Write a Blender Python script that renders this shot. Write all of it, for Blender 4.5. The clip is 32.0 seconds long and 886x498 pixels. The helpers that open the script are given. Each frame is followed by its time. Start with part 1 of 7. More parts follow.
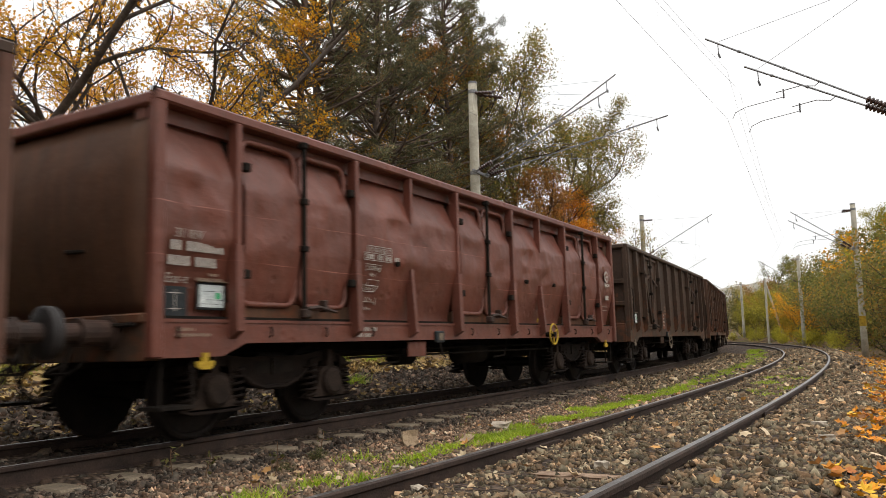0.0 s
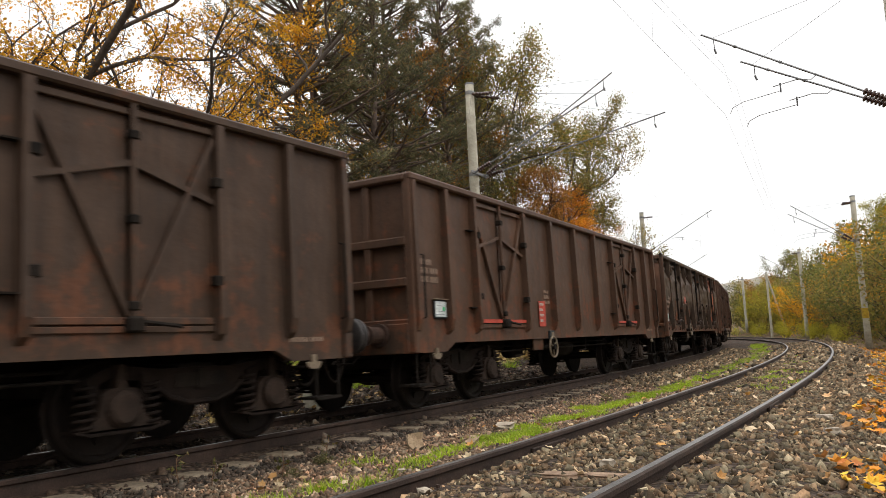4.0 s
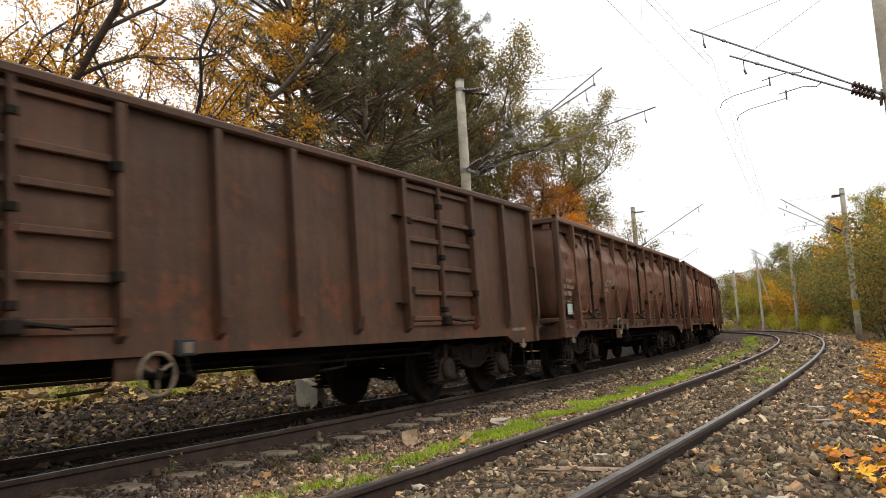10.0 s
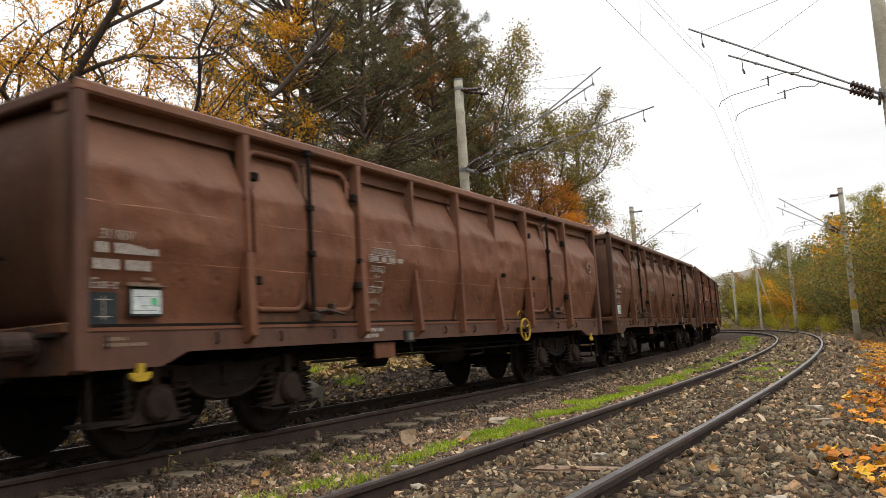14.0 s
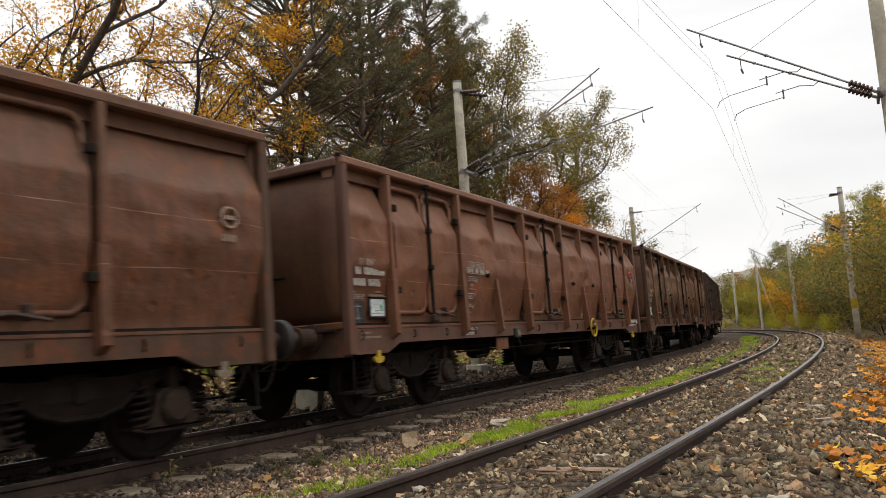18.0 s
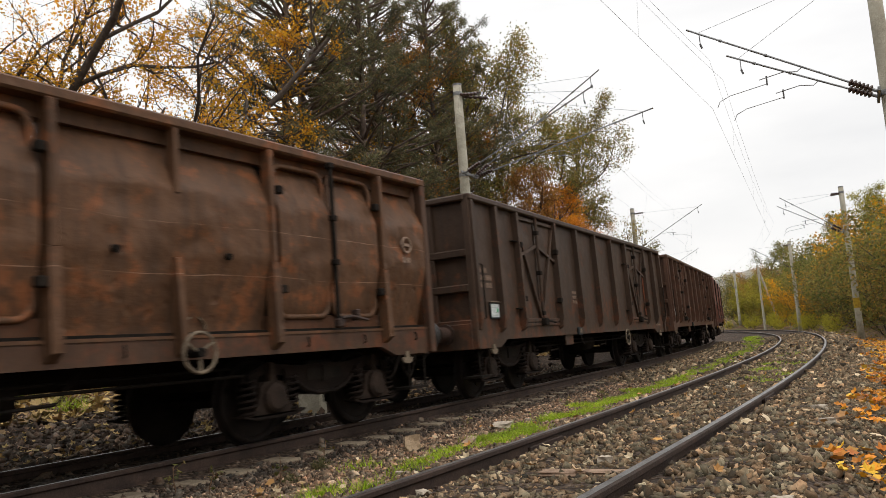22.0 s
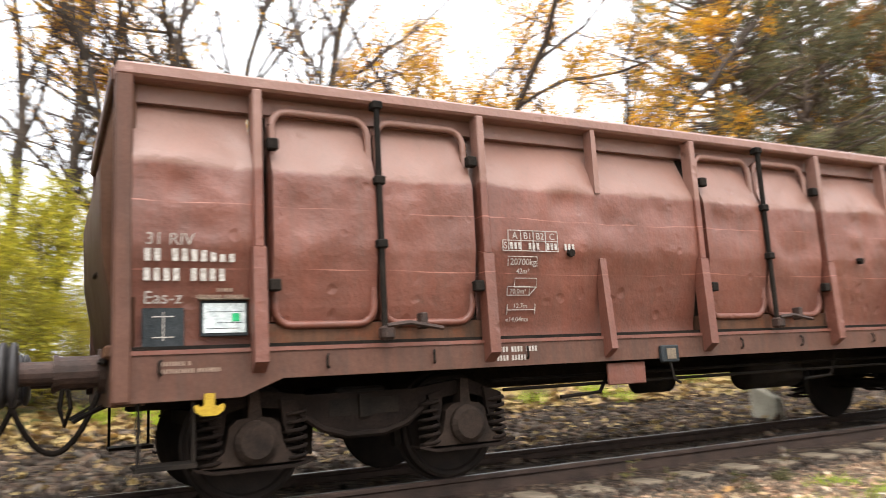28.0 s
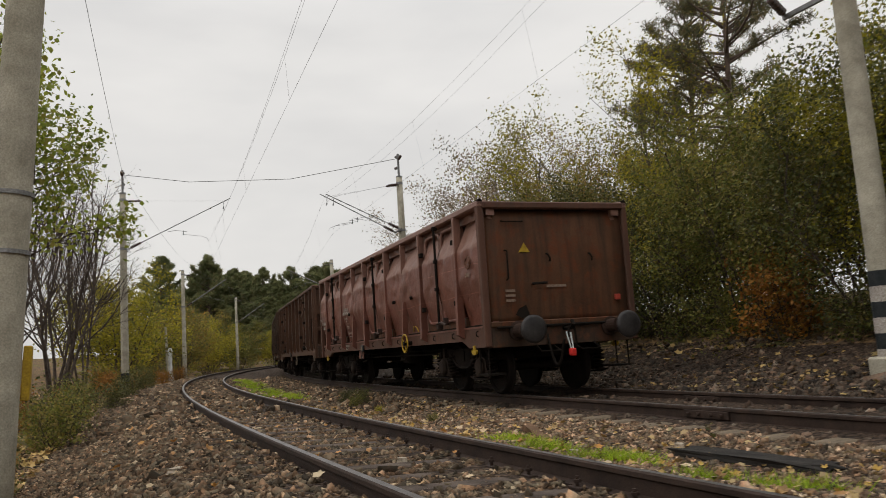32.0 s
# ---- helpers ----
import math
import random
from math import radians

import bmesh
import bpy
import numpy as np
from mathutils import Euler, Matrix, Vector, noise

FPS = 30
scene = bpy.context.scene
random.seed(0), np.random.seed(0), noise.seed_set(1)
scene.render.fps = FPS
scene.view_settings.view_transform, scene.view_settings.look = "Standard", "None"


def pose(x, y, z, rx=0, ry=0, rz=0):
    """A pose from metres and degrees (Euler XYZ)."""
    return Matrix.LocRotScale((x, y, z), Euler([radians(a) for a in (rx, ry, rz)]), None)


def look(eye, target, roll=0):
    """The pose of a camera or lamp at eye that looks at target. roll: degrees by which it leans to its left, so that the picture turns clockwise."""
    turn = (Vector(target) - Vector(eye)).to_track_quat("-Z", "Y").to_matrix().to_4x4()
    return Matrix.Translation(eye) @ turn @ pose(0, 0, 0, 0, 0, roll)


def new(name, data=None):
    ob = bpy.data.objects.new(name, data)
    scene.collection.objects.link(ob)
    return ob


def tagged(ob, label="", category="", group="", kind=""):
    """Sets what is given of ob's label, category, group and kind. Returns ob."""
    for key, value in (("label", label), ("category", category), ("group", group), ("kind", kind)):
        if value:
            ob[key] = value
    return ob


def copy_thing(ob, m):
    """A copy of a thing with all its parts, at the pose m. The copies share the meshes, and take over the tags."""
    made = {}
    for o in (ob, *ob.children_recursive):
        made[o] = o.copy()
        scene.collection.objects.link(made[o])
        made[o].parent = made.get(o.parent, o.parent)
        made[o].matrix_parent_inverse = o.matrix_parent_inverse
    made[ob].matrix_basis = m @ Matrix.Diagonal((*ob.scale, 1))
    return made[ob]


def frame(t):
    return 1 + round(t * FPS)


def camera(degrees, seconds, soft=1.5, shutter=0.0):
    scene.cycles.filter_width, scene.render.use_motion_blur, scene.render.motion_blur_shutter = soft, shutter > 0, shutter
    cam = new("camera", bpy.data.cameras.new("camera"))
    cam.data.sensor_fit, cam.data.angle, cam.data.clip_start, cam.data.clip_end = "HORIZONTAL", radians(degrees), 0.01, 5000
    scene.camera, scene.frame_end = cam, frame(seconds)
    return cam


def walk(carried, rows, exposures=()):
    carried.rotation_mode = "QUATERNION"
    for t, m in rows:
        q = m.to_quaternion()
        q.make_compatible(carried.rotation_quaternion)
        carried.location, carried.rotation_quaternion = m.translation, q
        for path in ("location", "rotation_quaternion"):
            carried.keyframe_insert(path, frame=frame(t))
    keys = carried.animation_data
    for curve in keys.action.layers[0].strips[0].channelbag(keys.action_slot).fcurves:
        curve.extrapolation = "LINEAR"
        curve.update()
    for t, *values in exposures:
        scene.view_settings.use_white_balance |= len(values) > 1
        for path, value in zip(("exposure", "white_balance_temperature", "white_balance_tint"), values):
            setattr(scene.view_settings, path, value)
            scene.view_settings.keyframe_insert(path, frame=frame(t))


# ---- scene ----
# ---------- camera and its way ----------
PATH = [
    (0.0, pose(0.000, 0.000, 0.801, 96.92, 1.36, 1.76)),
    (0.5, pose(0.000, 0.000, 0.801, 97.00, 1.90, 1.64)),
    (1.0, pose(0.000, 0.000, 0.801, 96.99, 2.60, 1.79)),
    (1.5, pose(0.000, 0.000, 0.801, 96.92, 2.84, 1.86)),
    (2.0, pose(0.000, 0.000, 0.801, 96.90, 2.77, 1.88)),
    (2.5, pose(0.000, 0.000, 0.801, 96.89, 2.61, 1.96)),
    (3.0, pose(0.000, 0.000, 0.801, 96.95, 2.64, 1.85)),
    (3.5, pose(0.000, 0.000, 0.801, 97.00, 2.59, 1.96)),
    (5.5, pose(0.000, 0.000, 0.801, 97.25, 3.13, 1.80)),
    (6.0, pose(0.000, 0.000, 0.801, 97.20, 3.17, 1.78)),
    (6.5, pose(0.000, 0.000, 0.801, 97.15, 2.99, 1.71)),
    (7.0, pose(0.000, 0.000, 0.801, 97.11, 2.86, 1.72)),
    (7.5, pose(0.000, 0.000, 0.801, 97.11, 2.83, 1.65)),
    (8.0, pose(0.000, 0.000, 0.801, 97.12, 3.03, 1.58)),
    (8.5, pose(0.000, 0.000, 0.801, 97.12, 3.21, 1.53)),
    (9.0, pose(0.000, 0.000, 0.801, 97.04, 3.19, 1.47)),
    (9.5, pose(0.000, 0.000, 0.801, 96.91, 3.19, 1.44)),
    (10.0, pose(0.000, 0.000, 0.801, 96.81, 3.39, 1.47)),
    (10.5, pose(0.000, 0.000, 0.801, 96.67, 3.33, 1.49)),
    (11.0, pose(0.000, 0.000, 0.801, 96.61, 3.47, 1.50)),
    (11.5, pose(0.000, 0.000, 0.801, 96.58, 3.45, 1.45)),
    (12.0, pose(0.000, 0.000, 0.801, 96.60, 3.38, 1.39)),
    (12.5, pose(0.000, 0.000, 0.801, 96.65, 3.35, 1.39)),
    (13.0, pose(0.000, 0.000, 0.801, 96.67, 3.23, 1.41)),
    (13.5, pose(0.000, 0.000, 0.801, 96.68, 3.26, 1.40)),
    (14.0, pose(0.000, 0.000, 0.801, 96.76, 3.39, 1.37)),
    (14.5, pose(0.000, 0.000, 0.801, 96.81, 3.53, 1.32)),
    (16.5, pose(0.000, 0.000, 0.801, 96.88, 3.76, 1.32)),
    (17.0, pose(0.000, 0.000, 0.801, 96.86, 3.74, 1.37)),
    (17.5, pose(0.000, 0.000, 0.801, 96.88, 3.73, 1.43)),
    (18.0, pose(0.000, 0.000, 0.801, 96.92, 3.82, 1.42)),
    (18.5, pose(0.000, 0.000, 0.801, 96.92, 3.80, 1.40)),
    (19.0, pose(0.000, 0.000, 0.801, 96.91, 3.95, 1.40)),
    (19.5, pose(0.000, 0.000, 0.801, 96.94, 4.09, 1.44)),
    (20.0, pose(0.000, 0.000, 0.801, 96.95, 4.02, 1.44)),
    (20.5, pose(0.000, 0.000, 0.801, 97.00, 4.18, 1.53)),
    (21.0, pose(0.000, 0.000, 0.801, 97.02, 4.20, 1.55)),
    (21.5, pose(0.000, 0.000, 0.801, 97.07, 4.28, 1.58)),
    (22.0, pose(0.000, 0.000, 0.801, 97.13, 4.27, 1.58)),
    (22.5, pose(0.000, 0.000, 0.801, 97.16, 4.16, 1.57)),
    (23.0, pose(0.000, 0.000, 0.801, 97.17, 4.18, 1.58)),
    (23.5, pose(0.000, 0.000, 0.801, 97.19, 4.33, 1.61)),
    (24.0, pose(0.000, 0.000, 0.801, 97.16, 4.56, 1.65)),
    (24.5, pose(0.000, 0.000, 0.801, 97.10, 4.75, 1.71)),
    (26.5, pose(-0.002, 0.002, 0.843, 96.96, 3.32, 5.29)),
    (27.0, pose(0.024, -0.015, 0.821, 97.49, 3.36, 10.04)),
    (27.5, pose(-0.084, 0.051, 0.863, 97.18, 2.78, 18.94)),
    (28.0, pose(-0.070, 0.042, 0.815, 99.13, 3.05, 33.42)),
    (28.5, pose(-0.123, 0.075, 0.804, 99.90, 3.44, 55.42)),
    (29.0, pose(-0.194, 0.118, 0.793, 100.04, 1.69, 72.58)),
    (29.5, pose(-0.158, 0.096, 0.795, 99.50, 2.18, 85.28)),
    (30.0, pose(-0.138, 0.084, 0.787, 99.17, 2.36, 97.13)),
    (30.5, pose(-0.067, 0.041, 0.792, 99.57, 3.17, 108.11)),
    (31.0, pose(-0.098, 0.059, 0.785, 99.27, 3.47, 117.17)),
    (31.5, pose(-0.097, -0.081, 0.766, 98.13, 2.54, 121.30)),
    (32.0, pose(-0.364, -0.539, 0.759, 97.33, 3.83, 123.57)),
]
cam = camera(59.97, 32.0, soft=0.6, shutter=0.32)
walk(cam, PATH, exposures=[(0.0, 0.08, 6650, 10), (1.0, -0.12, 6650, 10), (2.0, 0.06, 6650, 10), (3.0, 0.18, 6650, 10), (7.0, 0.16, 6650, 10), (13.0, 0.05, 6650, 10), (20.0, -0.1, 6650, 10), (24.5, -0.08, 6650, 10), (26.5, 0.35, 6700, 10), (27.0, 0.76, 6700, 10), (28.0, 1.35, 6400, 10),
                           (29.4, 1.25, 6650, 10), (30.0, 0.88, 6900, 10), (30.5, 0.3, 6800, 10), (31.0, -0.12, 6700, 10), (32.0, -0.56, 6750, 10)])

# ---------- light: an overcast autumn day ----------
world = bpy.data.worlds.new("overcast")
scene.world = world
world.use_nodes = True
wn, wl = world.node_tree.nodes, world.node_tree.links
wn.clear()
w_out = wn.new("ShaderNodeOutputWorld")
w_bg = wn.new("ShaderNodeBackground")
w_sky = wn.new("ShaderNodeTexSky")
w_sky.sky_type = "NISHITA"
w_sky.sun_disc = False
w_sky.sun_elevation = radians(38)
w_sky.sun_rotation = radians(100)
w_cloud = wn.new("ShaderNodeTexNoise")
w_cloud.inputs["Scale"].default_value = 2.2
w_cloud.inputs["Detail"].default_value = 5
w_map = wn.new("ShaderNodeMapping")
w_map.inputs["Scale"].default_value = (1, 1, 3.5)
w_co = wn.new("ShaderNodeTexCoord")
w_ramp = wn.new("ShaderNodeValToRGB")
w_ramp.color_ramp.elements[0].position, w_ramp.color_ramp.elements[0].color = 0.3, (9.0, 9.1, 9.3, 1)
w_ramp.color_ramp.elements[1].position, w_ramp.color_ramp.elements[1].color = 0.7, (11.6, 11.6, 11.6, 1)
w_mix = wn.new("ShaderNodeMix")
w_mix.data_type = "RGBA"
w_mix.inputs["Factor"].default_value = 0.94
wl.new(w_co.outputs["Generated"], w_map.inputs["Vector"])
wl.new(w_map.outputs["Vector"], w_cloud.inputs["Vector"])
wl.new(w_cloud.outputs["Fac"], w_ramp.inputs["Fac"])
wl.new(w_sky.outputs["Color"], w_mix.inputs["A"])
wl.new(w_ramp.outputs["Color"], w_mix.inputs["B"])
w_sep = wn.new("ShaderNodeSeparateXYZ")
wl.new(w_co.outputs["Generated"], w_sep.inputs["Vector"])
w_rise = wn.new("ShaderNodeValToRGB")          # an overcast sky is brightest overhead
for e, (p, v) in zip((w_rise.color_ramp.elements[0], w_rise.color_ramp.elements.new(0.4), w_rise.color_ramp.elements[-1]), ((0.0, 0.4), (0.4, 0.46), (1.0, 1.0))):
    e.position, e.color = p, (v, v, v, 1)
w_gain = wn.new("ShaderNodeMix")
w_gain.data_type, w_gain.blend_type = "RGBA", "MULTIPLY"
w_gain.inputs["Factor"].default_value = 1.0
wl.new(w_sep.outputs["Z"], w_rise.inputs["Fac"])
wl.new(w_mix.outputs["Result"], w_gain.inputs["A"])
wl.new(w_rise.outputs["Color"], w_gain.inputs["B"])
wl.new(w_gain.outputs["Result"], w_bg.inputs["Color"])
w_bg.inputs["Strength"].default_value = 0.24
wl.new(w_bg.outputs["Background"], w_out.inputs["Surface"])

sun_data = bpy.data.lights.new("sun", "SUN")
sun_data.energy, sun_data.angle, sun_data.color = 0.7, radians(25), (1.0, 0.96, 0.9)
sun = new("sun", sun_data)
sun.matrix_basis = look((60, -40, 80), (0, 0, 0))


# ---------- materials ----------
def mat_base(name, rough=0.8, metal=0.0, spec=0.3):
    m = bpy.data.materials.new(name)
    m.use_nodes = True
    b = m.node_tree.nodes["Principled BSDF"]
    b.inputs["Roughness"].default_value = rough
    b.inputs["Metallic"].default_value = metal
    b.inputs["Specular IOR Level"].default_value = spec
    return m, m.node_tree.nodes, m.node_tree.links, b


def noise_node(n, l, co, scale, detail=4, rough=0.6, stretch=None):
    t = n.new("ShaderNodeTexNoise")
    t.inputs["Scale"].default_value = scale
    t.inputs["Detail"].default_value = detail
    t.inputs["Roughness"].default_value = rough
    if stretch:
        mp = n.new("ShaderNodeMapping")
        mp.inputs["Scale"].default_value = stretch
        l.new(co, mp.inputs["Vector"])
        co = mp.outputs["Vector"]
    l.new(co, t.inputs["Vector"])
    return t.outputs["Fac"]


def ramp_node(n, l, fac, stops):
    r = n.new("ShaderNodeValToRGB")
    e = r.color_ramp.elements
    while len(e) < len(stops):
        e.new(0.5)
    for k, (p, c) in zip(e, stops):
        k.position, k.color = p, (*c, 1)
    l.new(fac, r.inputs["Fac"])
    return r.outputs["Color"]


def mix_node(n, l, fac, a, b, kind="MIX"):
    x = n.new("ShaderNodeMix")
    x.data_type, x.blend_type = "RGBA", kind
    for socket, val in (("Factor", fac), ("A", a), ("B", b)):
        if isinstance(val, (int, float)):
            x.inputs[socket].default_value = val
        elif isinstance(val, tuple):
            x.inputs[socket].default_value = (*val, 1)
        else:
            l.new(val, x.inputs[socket])
    return x.outputs["Result"]


def bump_node(n, l, bsdf, height, strength=0.4, dist=0.01):
    b = n.new("ShaderNodeBump")
    b.inputs["Strength"].default_value = strength
    b.inputs["Distance"].default_value = dist
    l.new(height, b.inputs["Height"])
    l.new(b.outputs["Normal"], bsdf.inputs["Normal"])


def coords(n, which="Object"):
    return n.new("ShaderNodeTexCoord").outputs[which]


def mottled(name, dark, light, scale=6.0, rough=0.85, bump=0.4, dist=0.01, metal=0.0, spec=0.25, fine=60.0, which="Object"):
    """Two-scale mottling between two colours, with a fine relief."""
    m, n, l, b = mat_base(name, rough, metal, spec)
    co = coords(n, which)
    big = noise_node(n, l, co, scale, 5, 0.65)
    small = noise_node(n, l, co, fine, 3, 0.6)
    base = ramp_node(n, l, big, [(0.32, dark), (0.68, light)])
    grain = ramp_node(n, l, small, [(0.3, (0.72, 0.72, 0.72)), (0.7, (1.15, 1.15, 1.15))])
    l.new(mix_node(n, l, 1.0, base, grain, "MULTIPLY"), b.inputs["Base Color"])
    bump_node(n, l, b, small, bump, dist)
    return m


def painted_steel(name, paint, rust, dust, wear=0.5, dirt=0.35, seams=False, gloss=0.15, sky_band=0.0, low=0.0):
    """Old wagon paint: faded coat, rust patches, run-down streaks and coal dust."""
    m, n, l, b = mat_base(name, 0.62, 0.0, gloss)
    co = coords(n)
    fade = noise_node(n, l, co, 1.3, 4, 0.6)
    shade = ramp_node(n, l, fade, [(0.3, tuple(c * 0.78 for c in paint)), (0.7, tuple(min(1, c * 1.22) for c in paint))])
    patch = noise_node(n, l, co, 3.4, 7, 0.68)
    if low:                  # rust creeping up from the lower edge
        lsep, lmap, ladd = n.new("ShaderNodeSeparateXYZ"), n.new("ShaderNodeMapRange"), n.new("ShaderNodeMath")
        l.new(co, lsep.inputs["Vector"])
        lmap.inputs["From Min"].default_value, lmap.inputs["From Max"].default_value = 1.25, 2.1
        lmap.inputs["To Min"].default_value, lmap.inputs["To Max"].default_value = low, 0.0
        l.new(lsep.outputs["Z"], lmap.inputs["Value"])
        l.new(patch, ladd.inputs[0])
        l.new(lmap.outputs["Result"], ladd.inputs[1])
        patch = ladd.outputs[0]
    patch_f = ramp_node(n, l, patch, [(wear, (0, 0, 0)), (wear + 0.1, (1, 1, 1))])
    c = mix_node(n, l, patch_f, shade, rust)
    streak = noise_node(n, l, co, 1.0, 5, 0.6, (9.0, 9.0, 0.55))
    streak_f = ramp_node(n, l, streak, [(0.42, (0, 0, 0)), (0.72, (dirt, dirt, dirt))])
    c = mix_node(n, l, streak_f, c, dust)
    speck = noise_node(n, l, co, 38.0, 3, 0.7)
    c = mix_node(n, l, 1.0, c, ramp_node(n, l, speck, [(0.3, (0.88, 0.88, 0.88)), (0.66, (1.07, 1.07, 1.07))]), "MULTIPLY")
    if seams:
        sep = n.new("ShaderNodeSeparateXYZ")
        wave = noise_node(n, l, co, 0.9, 2, 0.5)
        l.new(co, sep.inputs["Vector"])
        if sky_band:            # sky light on the inward-leaning upper plates, painted in as a paler band
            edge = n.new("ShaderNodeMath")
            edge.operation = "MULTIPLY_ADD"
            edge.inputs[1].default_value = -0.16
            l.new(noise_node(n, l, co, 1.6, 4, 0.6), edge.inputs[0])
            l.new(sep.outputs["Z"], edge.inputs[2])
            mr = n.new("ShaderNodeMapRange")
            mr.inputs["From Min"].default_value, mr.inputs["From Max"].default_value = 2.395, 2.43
            mr.inputs["To Max"].default_value = sky_band
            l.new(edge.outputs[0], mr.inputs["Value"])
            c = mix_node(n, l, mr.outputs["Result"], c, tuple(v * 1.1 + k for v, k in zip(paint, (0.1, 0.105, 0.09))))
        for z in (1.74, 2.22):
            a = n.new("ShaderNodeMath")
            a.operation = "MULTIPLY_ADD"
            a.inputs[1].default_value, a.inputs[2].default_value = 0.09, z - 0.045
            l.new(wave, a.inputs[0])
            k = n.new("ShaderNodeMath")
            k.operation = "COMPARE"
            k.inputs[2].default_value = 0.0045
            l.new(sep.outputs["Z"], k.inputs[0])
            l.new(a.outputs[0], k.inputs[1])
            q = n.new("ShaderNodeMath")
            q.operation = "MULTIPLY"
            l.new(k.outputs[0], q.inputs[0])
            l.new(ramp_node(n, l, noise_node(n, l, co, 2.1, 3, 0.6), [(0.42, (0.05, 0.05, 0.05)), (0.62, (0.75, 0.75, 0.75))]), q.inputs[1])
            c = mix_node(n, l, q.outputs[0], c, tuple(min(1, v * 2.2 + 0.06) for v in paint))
    l.new(c, b.inputs["Base Color"])
    rg = n.new("ShaderNodeMapRange")
    rg.inputs["To Min"].default_value, rg.inputs["To Max"].default_value = 0.4, 0.7
    l.new(patch, rg.inputs["Value"])
    l.new(rg.outputs["Result"], b.inputs["Roughness"])
    b.inputs["Coat Weight"].default_value, b.inputs["Coat Roughness"].default_value = 0.3 * gloss, 0.28
    big = noise_node(n, l, co, 2.6, 5, 0.6)
    if not seams:
        bump_node(n, l, b, big, 0.48, 0.045)
        return m
    # knocks from the load: small round dents, some of them, over gentle waves
    warp = n.new("ShaderNodeVectorMath")
    warp.operation = "MULTIPLY_ADD"
    warp.inputs[1].default_value = (0.12, 0.12, 0.12)
    wob = n.new("ShaderNodeTexNoise")
    wob.inputs["Scale"].default_value = 5.0
    l.new(co, wob.inputs["Vector"])
    l.new(wob.outputs["Color"], warp.inputs[0])
    l.new(co, warp.inputs[2])
    cells = n.new("ShaderNodeTexVoronoi")
    cells.inputs["Scale"].default_value = 5.6
    l.new(warp.outputs["Vector"], cells.inputs["Vector"])
    pit = ramp_node(n, l, cells.outputs["Distance"], [(0.0, (1, 1, 1)), (0.16, (0.5, 0.5, 0.5)), (0.3, (0, 0, 0))])
    pick = ramp_node(n, l, cells.outputs["Color"], [(0.45, (0, 0, 0)), (0.62, (1, 1, 1))])
    some = mix_node(n, l, 1.0, pit, pick, "MULTIPLY")
    knock = n.new("ShaderNodeMath")
    knock.operation = "MULTIPLY_ADD"
    knock.inputs[1].default_value = -0.36
    l.new(some, knock.inputs[0])
    l.new(big, knock.inputs[2])
    bump_node(n, l, b, knock.outputs[0], 0.75, 0.045)
    return m


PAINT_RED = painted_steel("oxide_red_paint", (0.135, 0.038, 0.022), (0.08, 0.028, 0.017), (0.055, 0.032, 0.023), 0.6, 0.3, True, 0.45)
PAINT_END = painted_steel("grimy_end_plate", (0.104, 0.049, 0.027), (0.13, 0.046, 0.022), (0.045, 0.03, 0.021), 0.5, 0.75, False, 0.12)
# front end plates, darker than the rear ones
DARK_END = painted_steel("dark_end_plate", (0.085, 0.04, 0.023), (0.1, 0.04, 0.022), (0.036, 0.024, 0.018), 0.6, 0.55, False, 0.12)
PAINT_RIB = painted_steel("dusty_rib_paint", (0.088, 0.045, 0.029), (0.15, 0.056, 0.03), (0.045, 0.031, 0.023), 0.57, 0.5)
PAINT_SILL = painted_steel("dusty_sill_paint", (0.108, 0.052, 0.036), (0.115, 0.048, 0.03), (0.055, 0.042, 0.034), 0.6, 0.5)
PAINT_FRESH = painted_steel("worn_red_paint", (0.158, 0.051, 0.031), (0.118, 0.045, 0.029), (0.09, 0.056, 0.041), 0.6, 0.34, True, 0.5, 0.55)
PAINT_DARK = painted_steel("sooty_brown_paint", (0.062, 0.038, 0.026), (0.115, 0.048, 0.026), (0.03, 0.023, 0.019), 0.58, 0.6, False, 0.15, 0.0, 0.09)
PAINT_BROWN = painted_steel("dusty_brown_paint", (0.08, 0.043, 0.027), (0.13, 0.048, 0.025), (0.038, 0.027, 0.021), 0.57, 0.6, False, 0.15, 0.0, 0.07)
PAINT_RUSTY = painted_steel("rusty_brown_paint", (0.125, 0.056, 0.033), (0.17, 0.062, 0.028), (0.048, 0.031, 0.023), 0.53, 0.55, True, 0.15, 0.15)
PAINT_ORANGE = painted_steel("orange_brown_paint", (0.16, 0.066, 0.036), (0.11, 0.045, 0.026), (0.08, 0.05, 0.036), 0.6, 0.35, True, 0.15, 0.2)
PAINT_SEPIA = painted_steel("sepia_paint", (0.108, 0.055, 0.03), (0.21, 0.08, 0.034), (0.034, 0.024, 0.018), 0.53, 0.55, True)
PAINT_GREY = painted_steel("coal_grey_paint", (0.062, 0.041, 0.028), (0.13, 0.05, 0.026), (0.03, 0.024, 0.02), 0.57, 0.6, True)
RUST_DOOR = painted_steel("bare_rust", (0.27, 0.075, 0.032), (0.07, 0.05, 0.04), (0.09, 0.06, 0.045), 0.5, 0.55)
RUST_LOW = painted_steel("coal_grey_paint_rusting_below", (0.062, 0.041, 0.028), (0.19, 0.06, 0.026), (0.03, 0.024, 0.02), 0.58, 0.5, True, 0.15, 0.0, 0.16)
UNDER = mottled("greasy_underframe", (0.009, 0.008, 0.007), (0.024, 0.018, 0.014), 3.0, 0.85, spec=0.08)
# running gear toned near black: the wagon's shade is put into these colours
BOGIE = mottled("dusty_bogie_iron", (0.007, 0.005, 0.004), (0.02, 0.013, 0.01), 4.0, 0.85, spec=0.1)
